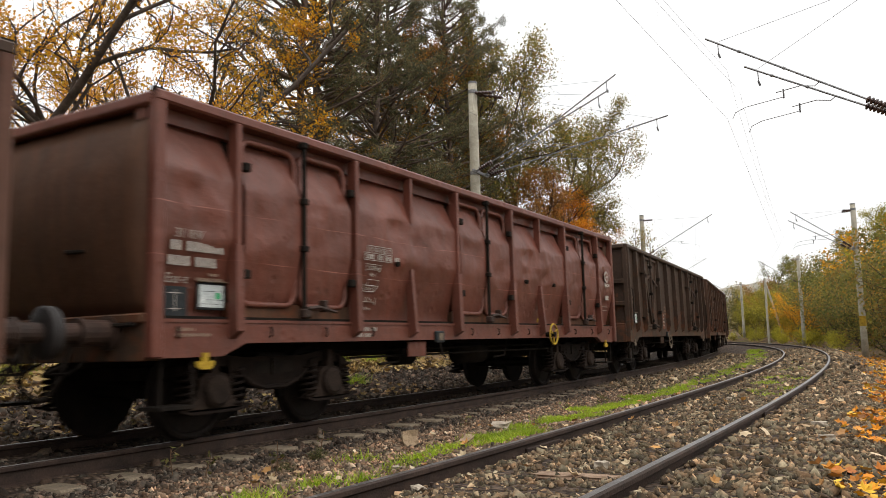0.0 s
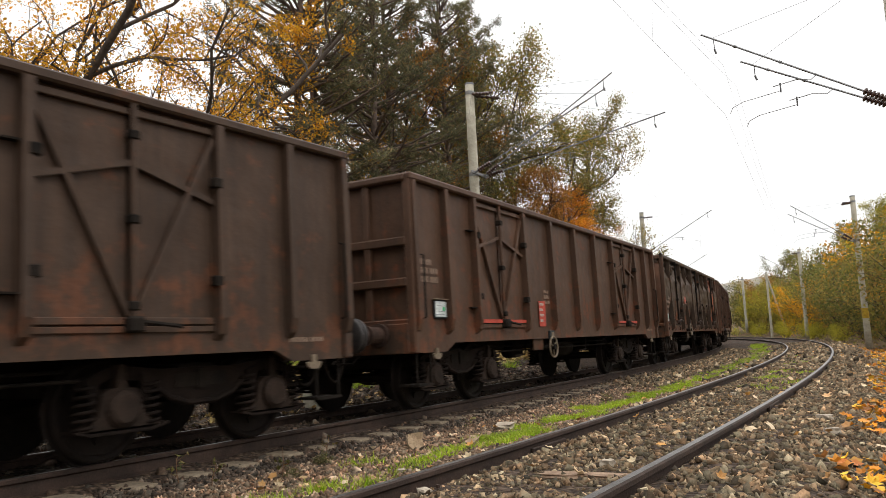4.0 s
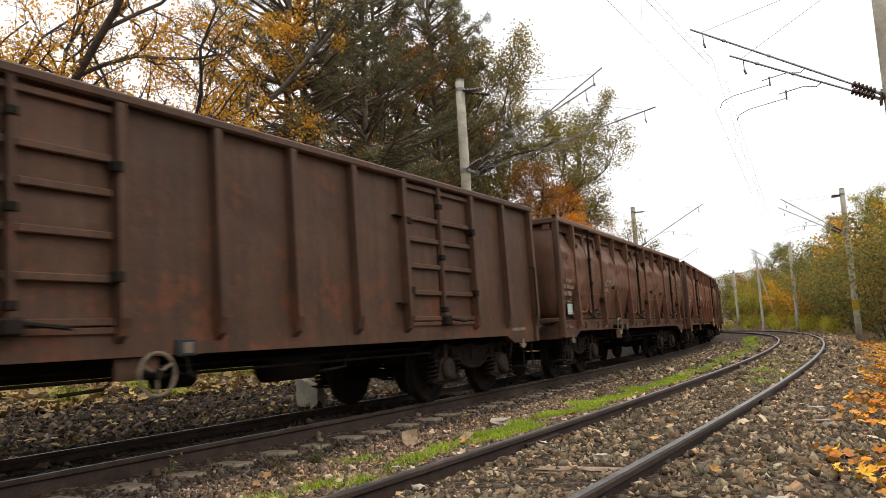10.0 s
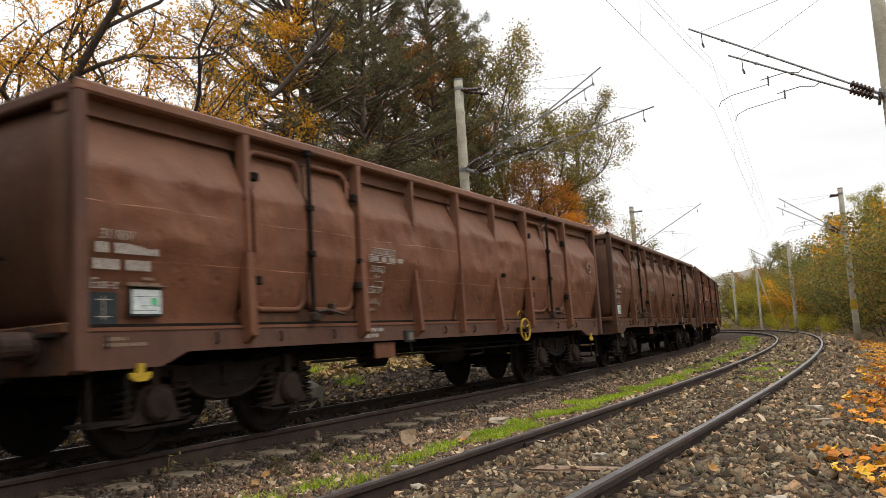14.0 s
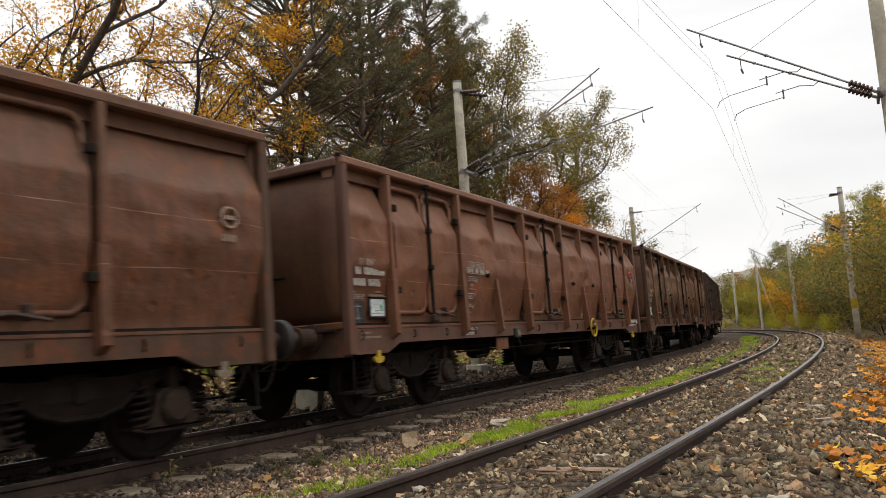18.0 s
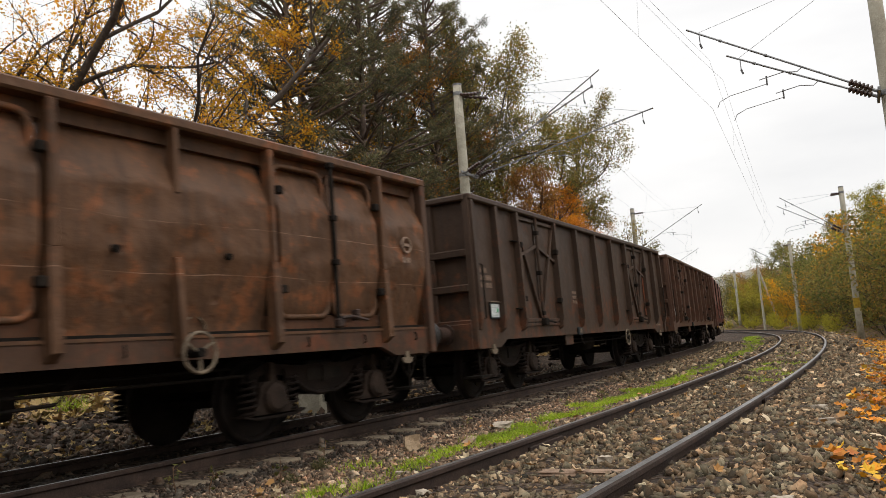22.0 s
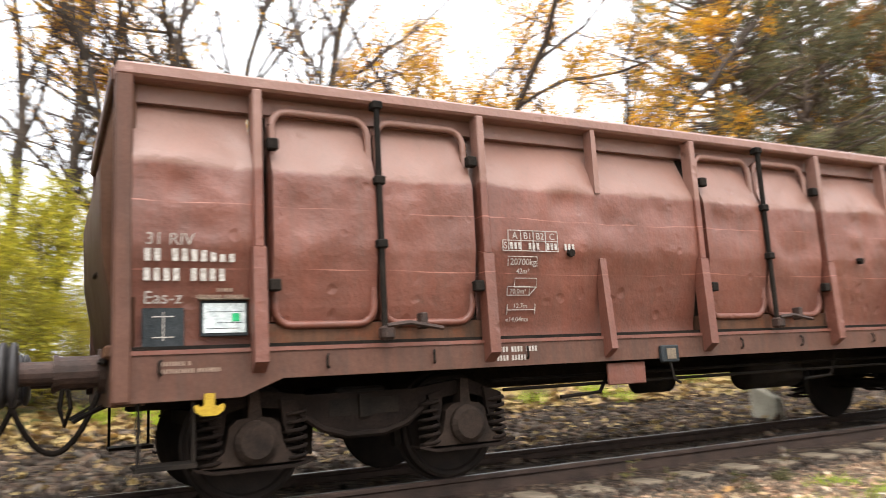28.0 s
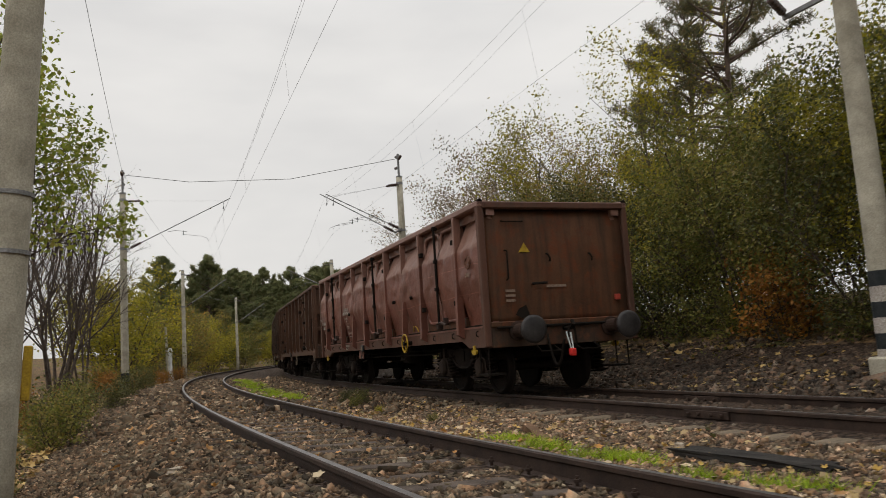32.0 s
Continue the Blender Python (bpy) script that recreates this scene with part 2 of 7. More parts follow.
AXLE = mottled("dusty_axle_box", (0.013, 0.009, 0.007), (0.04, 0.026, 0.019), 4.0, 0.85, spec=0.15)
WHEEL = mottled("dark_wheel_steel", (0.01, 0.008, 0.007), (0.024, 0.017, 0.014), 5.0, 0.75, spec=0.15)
BUFFER = mottled("rusty_buffer_iron", (0.022, 0.015, 0.012), (0.07, 0.04, 0.03), 6.0, 0.6)
BUFFER_HEAD = mottled("greasy_buffer_plate", (0.012, 0.011, 0.012), (0.05, 0.044, 0.042), 5.0, 0.5, spec=0.35)
YELLOW = mottled("yellow_paint", (0.3, 0.19, 0.02), (0.52, 0.34, 0.03), 9.0, 0.6)
WHITE = mottled("white_lettering", (0.26, 0.22, 0.19), (0.55, 0.51, 0.46), 40.0, 0.8)
CREAM = mottled("dull_lettering", (0.16, 0.11, 0.08), (0.34, 0.24, 0.18), 40.0, 0.8)
DULL = mottled("dull_pale_paint", (0.1, 0.075, 0.05), (0.22, 0.17, 0.12), 9.0, 0.7)
PAPER = mottled("label_paper", (0.42, 0.47, 0.47), (0.72, 0.75, 0.73), 14.0, 0.6)
SIGNAL_WHITE = mottled("weathered_white_paint", (0.55, 0.56, 0.55), (0.8, 0.8, 0.78), 4.0, 0.6)
GREENINK = mottled("green_stamp", (0.02, 0.35, 0.12), (0.04, 0.5, 0.2), 14.0, 0.6)
TAIL_RED = mottled("tail_red", (0.55, 0.02, 0.02), (0.75, 0.05, 0.04), 9.0, 0.5)
REDBAR = mottled("faded_red_paint", (0.34, 0.045, 0.03), (0.5, 0.08, 0.05), 9.0, 0.6)
BLUE = mottled("faded_blue_paint", (0.05, 0.14, 0.22), (0.1, 0.24, 0.34), 9.0, 0.6)
BLACKBOX = mottled("black_panel", (0.012, 0.016, 0.018), (0.03, 0.034, 0.036), 9.0, 0.6)
RAIL_SIDE = mottled("rail_rust", (0.022, 0.014, 0.011), (0.056, 0.034, 0.025), 5.0, 0.7)
RAIL_TOP = mottled("rail_head", (0.1, 0.092, 0.088), (0.22, 0.21, 0.2), 4.0, 0.42, metal=0.85)
SLEEPER = mottled("weathered_sleeper", (0.045, 0.032, 0.025), (0.13, 0.1, 0.08), 4.0, 0.9, 0.6, 0.01)
SLEEPER_C = mottled("concrete_sleeper", (0.095, 0.074, 0.052), (0.23, 0.18, 0.125), 6.0, 0.9, 0.6, 0.01)
CONCRETE = mottled("mast_concrete", (0.3, 0.275, 0.215), (0.5, 0.465, 0.375), 3.0, 0.9, 0.5, 0.006)
STEEL = mottled("galvanised_steel", (0.16, 0.16, 0.16), (0.3, 0.3, 0.3), 9.0, 0.5, metal=0.5)
WIRE = mottled("dark_wire", (0.09, 0.09, 0.09), (0.16, 0.16, 0.16), 9.0, 0.6, metal=0.4)
INSUL = mottled("brown_porcelain", (0.04, 0.025, 0.02), (0.09, 0.05, 0.04), 20.0, 0.25, spec=0.6)


# ---------- mesh helpers ----------
class Mesher:
    """Collects vertices and faces of one part."""

    def __init__(self):
        self.v, self.f, self.front = [], [], 0     # front: how many of the first faces are one curved plate

    def add(self, verts, faces):
        o = len(self.v)
        self.v += [tuple(p) for p in verts]
        self.f += [tuple(o + i for i in q) for q in faces]
        return self

    def box(self, x0, x1, y0, y1, z0, z1, c=0.0):
        """A box, its edges chamfered by c."""
        if c <= 0:
            return self.add([(x, y, z) for z in (z0, z1) for y in (y0, y1) for x in (x0, x1)],
                            [(0, 2, 3, 1), (4, 5, 7, 6), (0, 1, 5, 4), (2, 6, 7, 3), (0, 4, 6, 2), (1, 3, 7, 5)])
        ring = lambda z, k: [(x0 + k, y0, z), (x1 - k, y0, z), (x1, y0 + k, z), (x1, y1 - k, z), (x1 - k, y1, z), (x0 + k, y1, z), (x0, y1 - k, z), (x0, y0 + k, z)]
        inner = lambda z: [(x0 + c, y0 + c, z), (x1 - c, y0 + c, z), (x1 - c, y0 + c, z), (x1 - c, y1 - c, z), (x1 - c, y1 - c, z), (x0 + c, y1 - c, z), (x0 + c, y1 - c, z), (x0 + c, y0 + c, z)]
        rings = [inner(z0), ring(z0 + c, c), ring(z1 - c, c), inner(z1)]
        fs = []
        for k in range(3):
            for i in range(8):
                j = (i + 1) % 8
                fs.append((k * 8 + i, k * 8 + j, k * 8 + 8 + j, k * 8 + 8 + i))
        fs += [(7, 5, 3, 1), (24 + 1, 24 + 3, 24 + 5, 24 + 7)]
        return self.add([p for r in rings for p in r], fs)

    def tube(self, points, r, seg=8, cap=True, r1=None):
        """A tube along points, tapering from r to r1."""
        pts = [Vector(p) for p in points]
        r1 = r if r1 is None else r1
        o, n = len(self.v), len(pts)
        side = None
        for i, p in enumerate(pts):
            d = (pts[min(i + 1, n - 1)] - pts[max(i - 1, 0)]).normalized()
            if side is None:
                side = d.orthogonal().normalized()
            side = (side - d * side.dot(d)).normalized()
            up = d.cross(side)
            q = r + (r1 - r) * i / max(1, n - 1)
            for k in range(seg):
                a = 2 * math.pi * k / seg
                self.v.append(tuple(p + (side * math.cos(a) + up * math.sin(a)) * q))
        for i in range(n - 1):
            for k in range(seg):
                j = (k + 1) % seg
                self.f.append((o + i * seg + k, o + i * seg + j, o + i * seg + seg + j, o + i * seg + seg + k))
        if cap:
            self.f.append(tuple(o + k for k in reversed(range(seg))))
            self.f.append(tuple(o + (n - 1) * seg + k for k in range(seg)))
        return self

    def lathe(self, profile, axis_pose, seg=16):
        """Turns a profile of (along, radius) about the x axis of a pose."""
        o, n = len(self.v), len(profile)
        for a, r in profile:
            for k in range(seg):
                w = 2 * math.pi * k / seg
                self.v.append(tuple(axis_pose @ Vector((a, r * math.cos(w), r * math.sin(w)))))
        for i in range(n - 1):
            for k in range(seg):
                j = (k + 1) % seg
                self.f.append((o + i * seg + k, o + i * seg + j, o + i * seg + seg + j, o + i * seg + seg + k))
        self.f.append(tuple(o + k for k in reversed(range(seg))))
        self.f.append(tuple(o + (n - 1) * seg + k for k in range(seg)))
        return self

    def prism(self, outline, y0, y1):
        """An outline of (x, z) drawn out across from y0 to y1."""
        n = len(outline)
        vs = [(x, y0, z) for x, z in outline] + [(x, y1, z) for x, z in outline]
        fs = [tuple(range(n)), tuple(reversed(range(n, 2 * n)))]
        fs += [(i, n + i, n + (i + 1) % n, (i + 1) % n) for i in range(n)]
        return self.add(vs, fs)

    def mesh(self, name, material, smooth=False):
        me = bpy.data.meshes.new(name)
        me.from_pydata(self.v, [], self.f)
        me.update()
        bm = bmesh.new()
        bm.from_mesh(me)
        bmesh.ops.recalc_face_normals(bm, faces=bm.faces)
        bm.to_mesh(me)
        bm.free()
        if self.front:
            if sum(me.polygons[i].normal.y for i in range(self.front)) * sum(p[1] for p in self.v) < 0:
                me.flip_normals()
            me.polygons.foreach_set("use_smooth", [i < self.front for i in range(len(me.polygons))])
        if smooth:
            me.polygons.foreach_set("use_smooth", [True] * len(me.polygons))
        me.materials.append(material)
        return me


def part(name, ms, material, parent, label="", smooth=False):
    """Links one mesh under a thing or a part."""
    ob = new(name, ms if isinstance(ms, bpy.types.Mesh) else ms.mesh(name, material, smooth))
    ob.parent = parent
    if label:
        ob["label"] = label
    return ob


def thing(name, m, label, category, group="", kind=""):
    e = new(name)
    e.empty_display_size = 0.2
    e.matrix_basis = m
    return tagged(e, label, category, group, kind)


def grid_mesh(name, pts, nu, nv, materials, slots=None, smooth=True):
    """A sheet from an array of nu x nv points."""
    me = bpy.data.meshes.new(name)
    idx = np.arange(nu * nv).reshape(nu, nv)
    q = np.stack([idx[:-1, :-1], idx[1:, :-1], idx[1:, 1:], idx[:-1, 1:]], -1).reshape(-1, 4)
    me.from_pydata(pts.reshape(-1, 3).tolist(), [], q.tolist())
    for m in materials:
        me.materials.append(m)
    if slots is not None:
        me.polygons.foreach_set("material_index", slots)
    if smooth:
        me.polygons.foreach_set("use_smooth", [True] * len(me.polygons))
    me.update()
    return me


# ---------- the line: two tracks on one curve about a far centre ----------
CX, CY, RAD = -198.376, 120.235, 229.712   # centre and radius of the near track
TH0 = -0.544892                            # angle of the camera's place on the curve
GAP = 4.889                                # near track to train track
TRACK2_Z, CANT1, CANT2 = -0.109, 0.0498, 0.0047


def at(s, d, z=0.0):
    """World place at s metres along the near track and d metres outward of it."""
    th = TH0 + s / RAD
    return Vector((CX + (RAD + d) * math.cos(th), CY + (RAD + d) * math.sin(th), z))


def at_pose(s, d, z=0.0, turn=0.0):
    """Pose there: x along the line away from the train's course, y inward."""
    th = TH0 + s / RAD
    p = at(s, d, z)
    return pose(p.x, p.y, p.z, 0, 0, math.degrees(th) + 90 + turn)


PROFILE = [(-250, 6.0), (-150, 5.0), (-40, 2.6), (-16, 1.0), (-12, 0.55), (-9.2, 0.15), (-7.7, -0.06), (-6.6, -0.16), (-5.87, -0.17), (-5.62, -0.235), (-4.25, -0.235), (-4.02, -0.265), (-3.87, -0.305), (-3.57, -0.318), (-3.1, -0.36), (-2.3, -0.38), (-1.4, -0.25),
           (-1.25, -0.215), (-0.85, -0.18), (-0.6, -0.142), (0.6, -0.092), (0.85, -0.03), (1.3, -0.035), (1.6, -0.06), (2.6, -0.43), (3.6, -0.56), (5.5, -0.5), (9, -0.1), (14, 0.7), (30, 2.4), (80, 5.0), (400, 8.0), (3000, 10.0)]
PROF_D, PROF_Z = np.array([p[0] for p in PROFILE]), np.array([p[1] for p in PROFILE])


def ground_z(s, d):
    s, d = np.asarray(s, float), np.asarray(d, float)
    z = np.interp(d, PROF_D, PROF_Z)
    out = np.clip((d - 1.6) / 3.0, 0, 1)
    z = z + out * np.clip((s - 45) / 60, 0, 1) * 1.1 + out * np.clip((-s - 12) / 22, 0, 1) * 0.55 - out * np.clip((-s - 50) / 40, 0, 1) * 0.9
    z = z + np.clip((-s - 4) / 6, 0, 1) * np.interp(d, [-30, -14, -10, -9.0, -8.3], [0.0, 0.3, 0.3, 0.06, 0.0])
    z = z - np.clip((-s - 1) / 3, 0, 1) * np.interp(np.abs(d), [0.0, 0.56, 0.7, 0.95, 1.3], [0.075, 0.07, 0.03, 0.03, 0.0])
    return z


def bumpy(x, y, amp, scale):
    return amp * np.array([noise.noise((a * scale, b * scale, 3.1)) for a, b in zip(x.ravel(), y.ravel())]).reshape(x.shape)


def litter_material():
    m, n, l, b = mat_base("leaf_litter_soil", 0.95, 0, 0.1)
    co = coords(n, "Generated")
    geo = n.new("ShaderNodeNewGeometry").outputs["Position"]
    big = noise_node(n, l, geo, 0.35, 5, 0.6)
    mid = noise_node(n, l, geo, 4.0, 5, 0.7)
    vor = n.new("ShaderNodeTexVoronoi")
    vor.inputs["Scale"].default_value = 14.0
    l.new(geo, vor.inputs["Vector"])
    leaf = ramp_node(n, l, vor.outputs["Color"], [(0.0, (0.09, 0.055, 0.03)), (0.4, (0.19, 0.115, 0.055)), (0.75, (0.32, 0.19, 0.075)), (1.0, (0.46, 0.3, 0.15))])
    soil = ramp_node(n, l, mid, [(0.3, (0.06, 0.044, 0.03)), (0.7, (0.15, 0.105, 0.07))])
    f = ramp_node(n, l, mid, [(0.45, (0, 0, 0)), (0.62, (0.9, 0.9, 0.9))])
    c = mix_node(n, l, f, soil, leaf)
    g = ramp_node(n, l, big, [(0.5, (0, 0, 0)), (0.62, (0.75, 0.75, 0.75))])
    c = mix_node(n, l, g, c, (0.09, 0.1, 0.03))
    l.new(c, b.inputs["Base Color"])
    bump_node(n, l, b, vor.outputs["Distance"], 0.6, 0.04)
    return m


def ballast_material(name="ballast_bed", tone=0.9):
    m, n, l, b = mat_base(name, 0.92, 0, 0.2)
    geo = n.new("ShaderNodeNewGeometry").outputs["Position"]
    vor = n.new("ShaderNodeTexVoronoi")
    vor.inputs["Scale"].default_value = 17.0
    l.new(geo, vor.inputs["Vector"])
    stone = ramp_node(n, l, vor.outputs["Color"], [(0.0, tuple(tone * v for v in (0.035, 0.025, 0.019))), (0.45, tuple(tone * v for v in (0.08, 0.055, 0.04))), (0.8, tuple(tone * v for v in (0.13, 0.092, 0.068))), (1.0, tuple(tone * v for v in (0.22, 0.17, 0.13)))])
    # shade between the stones painted in: each cell darkens towards its edge
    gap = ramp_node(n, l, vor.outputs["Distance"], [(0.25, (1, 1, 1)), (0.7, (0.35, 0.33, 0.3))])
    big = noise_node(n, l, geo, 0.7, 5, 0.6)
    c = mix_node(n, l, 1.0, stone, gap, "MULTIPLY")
    c = mix_node(n, l, 1.0, c, ramp_node(n, l, big, [(0.3, (0.72, 0.7, 0.68)), (0.7, (1.2, 1.15, 1.1))]), "MULTIPLY")
    l.new(c, b.inputs["Base Color"])
    inv = n.new("ShaderNodeInvert")
    l.new(vor.outputs["Distance"], inv.inputs["Color"])
    bump_node(n, l, b, inv.outputs["Color"], 0.9, 0.05)
    return m


# bed toned below the loose stones, so the gaps between them read shaded
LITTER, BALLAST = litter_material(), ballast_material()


def build_ground():
    fine = np.arange(-40, 40.01, 0.5)
    far = np.concatenate([np.arange(42, 130, 2.5), np.arange(135, 300, 9), np.linspace(310, math.pi * RAD, 30)])
    s = np.concatenate([-far[::-1], fine, far])
    d = np.concatenate([np.array([-250, -180, -120, -80, -60, -45, -35, -28, -22]), np.arange(-19, -7, 0.8), np.arange(-7.0, 4.6, 0.2), np.arange(5, 15, 0.9),
                        np.array([16, 18, 21, 25, 30, 38, 50, 70, 100, 150, 250, 450, 800, 1500, 2800])])
    S, D = np.meshgrid(s, d, indexing="ij")
    Z = ground_z(S, D)
    wild = np.clip((np.abs(D + 2) - 6) / 4, 0, 1)
    Z = Z + bumpy(S, D, 0.02, 1.7) + wild * bumpy(S, D, 0.22, 0.35)
    th = TH0 + S / RAD
    pts = np.stack([CX + (RAD + D) * np.cos(th), CY + (RAD + D) * np.sin(th), Z], -1)
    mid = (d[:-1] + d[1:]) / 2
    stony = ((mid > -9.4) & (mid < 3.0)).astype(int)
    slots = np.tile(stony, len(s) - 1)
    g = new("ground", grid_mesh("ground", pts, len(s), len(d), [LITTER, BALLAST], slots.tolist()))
    tagged(g, "brown ground with ballast bed and fallen leaves", "ground", kind="structure")


build_ground()

RAIL_OUTLINE = [(-0.075, -0.172), (0.075, -0.172), (0.075, -0.16), (0.012, -0.142), (0.010, -0.055), (0.036, -0.04), (0.036, -0.012), (0.026, 0.0), (-0.026, 0.0), (-0.036, -0.012), (-0.036, -0.04), (-0.010, -0.055), (-0.012, -0.142), (-0.075, -0.16)]


def build_rail(parent, d0, z0, cant, side, s0, s1):
    s = np.concatenate([np.arange(s0, -40, 3.0), np.arange(-40, 40, 0.75), np.arange(40, s1 + 0.1, 3.0)])
    ms = Mesher()
    n = len(RAIL_OUTLINE)
    ca, sa = math.cos(cant), math.sin(cant)
    for q in s:
        for x, z in RAIL_OUTLINE:
            a, b = side * 0.7525 + x, z
            ms.v.append(tuple(at(q, d0 + a * ca - b * sa, z0 + a * sa + b * ca)))
    for i in range(len(s) - 1):
        for k in range(n):
            j = (k + 1) % n
            ms.f.append((i * n + k, i * n + j, i * n + n + j, i * n + n + k))
    me = ms.mesh("rail", RAIL_SIDE)
    me.materials.append(RAIL_TOP)
    for p in me.polygons:
        vs = sorted(v % n for v in p.vertices)
        if vs[0] in (7,) and vs[2] in (8,) or set(vs) == {7, 8}:
            p.material_index = 1
    ob = new("rail", me)
    ob.parent = parent
    return ob


def build_track(d0, z0, cant, label):
    t = thing("railway_track", Matrix(), label, "track", kind="structure")
    for side in (-1, 1):
        build_rail(t, d0, z0, cant, side, -190, 190)
    return t


TRACK_NEAR = build_track(0.0, 0.0, CANT1, "curved railway track with dark rusty rails on wooden sleepers")
TRACK_FAR = build_track(-GAP, TRACK2_Z, CANT2, "curved railway track under the passing train")


# ---------- the goods wagons ----------
def bulge(x0, x1, rows, sgn, seed, nx=12, dent=0.018, back=0.05, warp=0.0):
    """A pressed and dented side plate: rows of (z, y) from bottom to top, with a closed back."""
    ms = Mesher()
    zs = []
    for (za, ya), (zb, yb) in zip(rows, rows[1:]):
        k = max(1, round((zb - za) / 0.055))
        zs += [(za + (zb - za) * i / k, ya + (yb - ya) * i / k, i == 0) for i in range(k)]
    zs.append((rows[-1][0], rows[-1][1], True))
    nz = len(zs)
    for j, (z, y, crease) in enumerate(zs):
        for i in range(nx + 1):
            u = i / nx
            x = x0 + (x1 - x0) * u
            edge = min(1.0, 6 * min(u, 1 - u)) * min(1.0, 4 * min(j, nz - 1 - j) / nz)
            dz = warp * noise.noise((x * 1.7 + seed, 7.7, z * 0.3)) if 0 < j < nz - 1 else 0
            dy = dent * edge * (1.6 * noise.noise((x * 1.1 + seed, seed * 3.1, z * 1.3)) + 1.5 * noise.noise((x * 3.3, seed, z * 3.7)) + 0.5 * noise.noise((x * 8.0, seed + 5, z * 8.0)))
            dy *= 1.0 if z > 1.95 else 0.3 + 0.7 * max(0.0, (z - 1.75) / 0.2)
            row = math.exp(-((z - 2.36) / 0.13) ** 2) * edge
            dy -= dent * 1.5 * row * max(0.0, noise.noise((x * 4.6 + seed, 2.2 + seed, z * 2.4)) + 0.1)
            crumple = max(0.0, noise.noise((x * 0.9 + seed * 1.7, 4.4, z * 1.2)) + 0.05) * edge * (1.0 if 1.95 < z < 2.75 else 0.0)
            dy -= dent * 1.3 * crumple * abs(noise.noise((x * 6.5 + z * 4.0 + seed, 9.1, z * 5.5 - x * 2.0)))
            ms.v.append((x, sgn * (y + dy), z + dz))
    w = nx + 1
    for j in range(nz - 1):
        for i in range(nx):
            a = j * w + i
            ms.f.append((a, a + 1, a + w + 1, a + w))
    ms.front = len(ms.f)
    rim = [i for i in range(w)] + [j * w + nx for j in range(1, nz)] + [(nz - 1) * w + i for i in range(nx - 1, -1, -1)] + [j * w for j in range(nz - 2, 0, -1)]
    edge_v = {k: len(ms.v) + n for n, k in enumerate(rim)}
    ms.v += [ms.v[k] for k in rim]
    o = len(ms.v)
    yb = min(r[1] for r in rows) - back
    ms.v += [(x0, sgn * yb, rows[0][0]), (x1, sgn * yb, rows[0][0]), (x1, sgn * yb, rows[-1][0]), (x0, sgn * yb, rows[-1][0])]
    t = (nz - 1) * w
    e = lambda ks: [edge_v[k] for k in ks]
    ms.f += [(o, o + 3, o + 2, o + 1), tuple([o, o + 1] + e(range(nx, -1, -1))), tuple([o + 2, o + 3] + e(t + i for i in range(nx + 1)))]
    ms.f += [tuple([o + 3, o] + e(j * w for j in range(nz))), tuple([o + 1, o + 2] + e(j * w + nx for j in range(nz - 1, -1, -1)))]
    return ms


def rounded_rect(x0, x1, z0, z1, r, y, k=4):
    pts = []
    for cx, cz, a0 in ((x1 - r, z1 - r, 0), (x0 + r, z1 - r, 90), (x0 + r, z0 + r, 180), (x1 - r, z0 + r, 270)):
        for i in range(k + 1):
            a = radians(a0 + 90 * i / k)
            pts.append((cx + r * math.cos(a), y, cz + r * math.sin(a)))
    return pts


def letters(text, size, x, y, z, sgn, parent, material, name="lettering", lean=14.6):
    cu = bpy.data.curves.new(name, "FONT")
    cu.body, cu.size, cu.extrude = text, size, 0.001
    cu.materials.append(material)
    ob = new(name, cu)
    ob.parent = parent
    ob.matrix_basis = pose(x, y, z, 90 + lean, 0, 180 if sgn > 0 else 0)
    return ob


def bars(x, z, widths, h, y_at, sgn, gap=1.75):
    """Rows of unreadable writing as plain bars, from the top row down."""
    ms = Mesher()
    for row in widths:
        xx = x
        y = y_at(z) if callable(y_at) else y_at
        for w in row:
            if w > 0:
                ms.box(*sorted((xx, xx - sgn * w)), *sorted((sgn * y, sgn * (y + 0.003))), z, z + h)
            xx -= sgn * (abs(w) + h * 0.26)
        z -= h * gap
    return ms


def signs(h, *groups):
    """Bars as wide as figures, in groups with a space between."""
    row = []
    for g in groups:
        row += [h * 0.42] * g + [-h * 0.3]
    return row


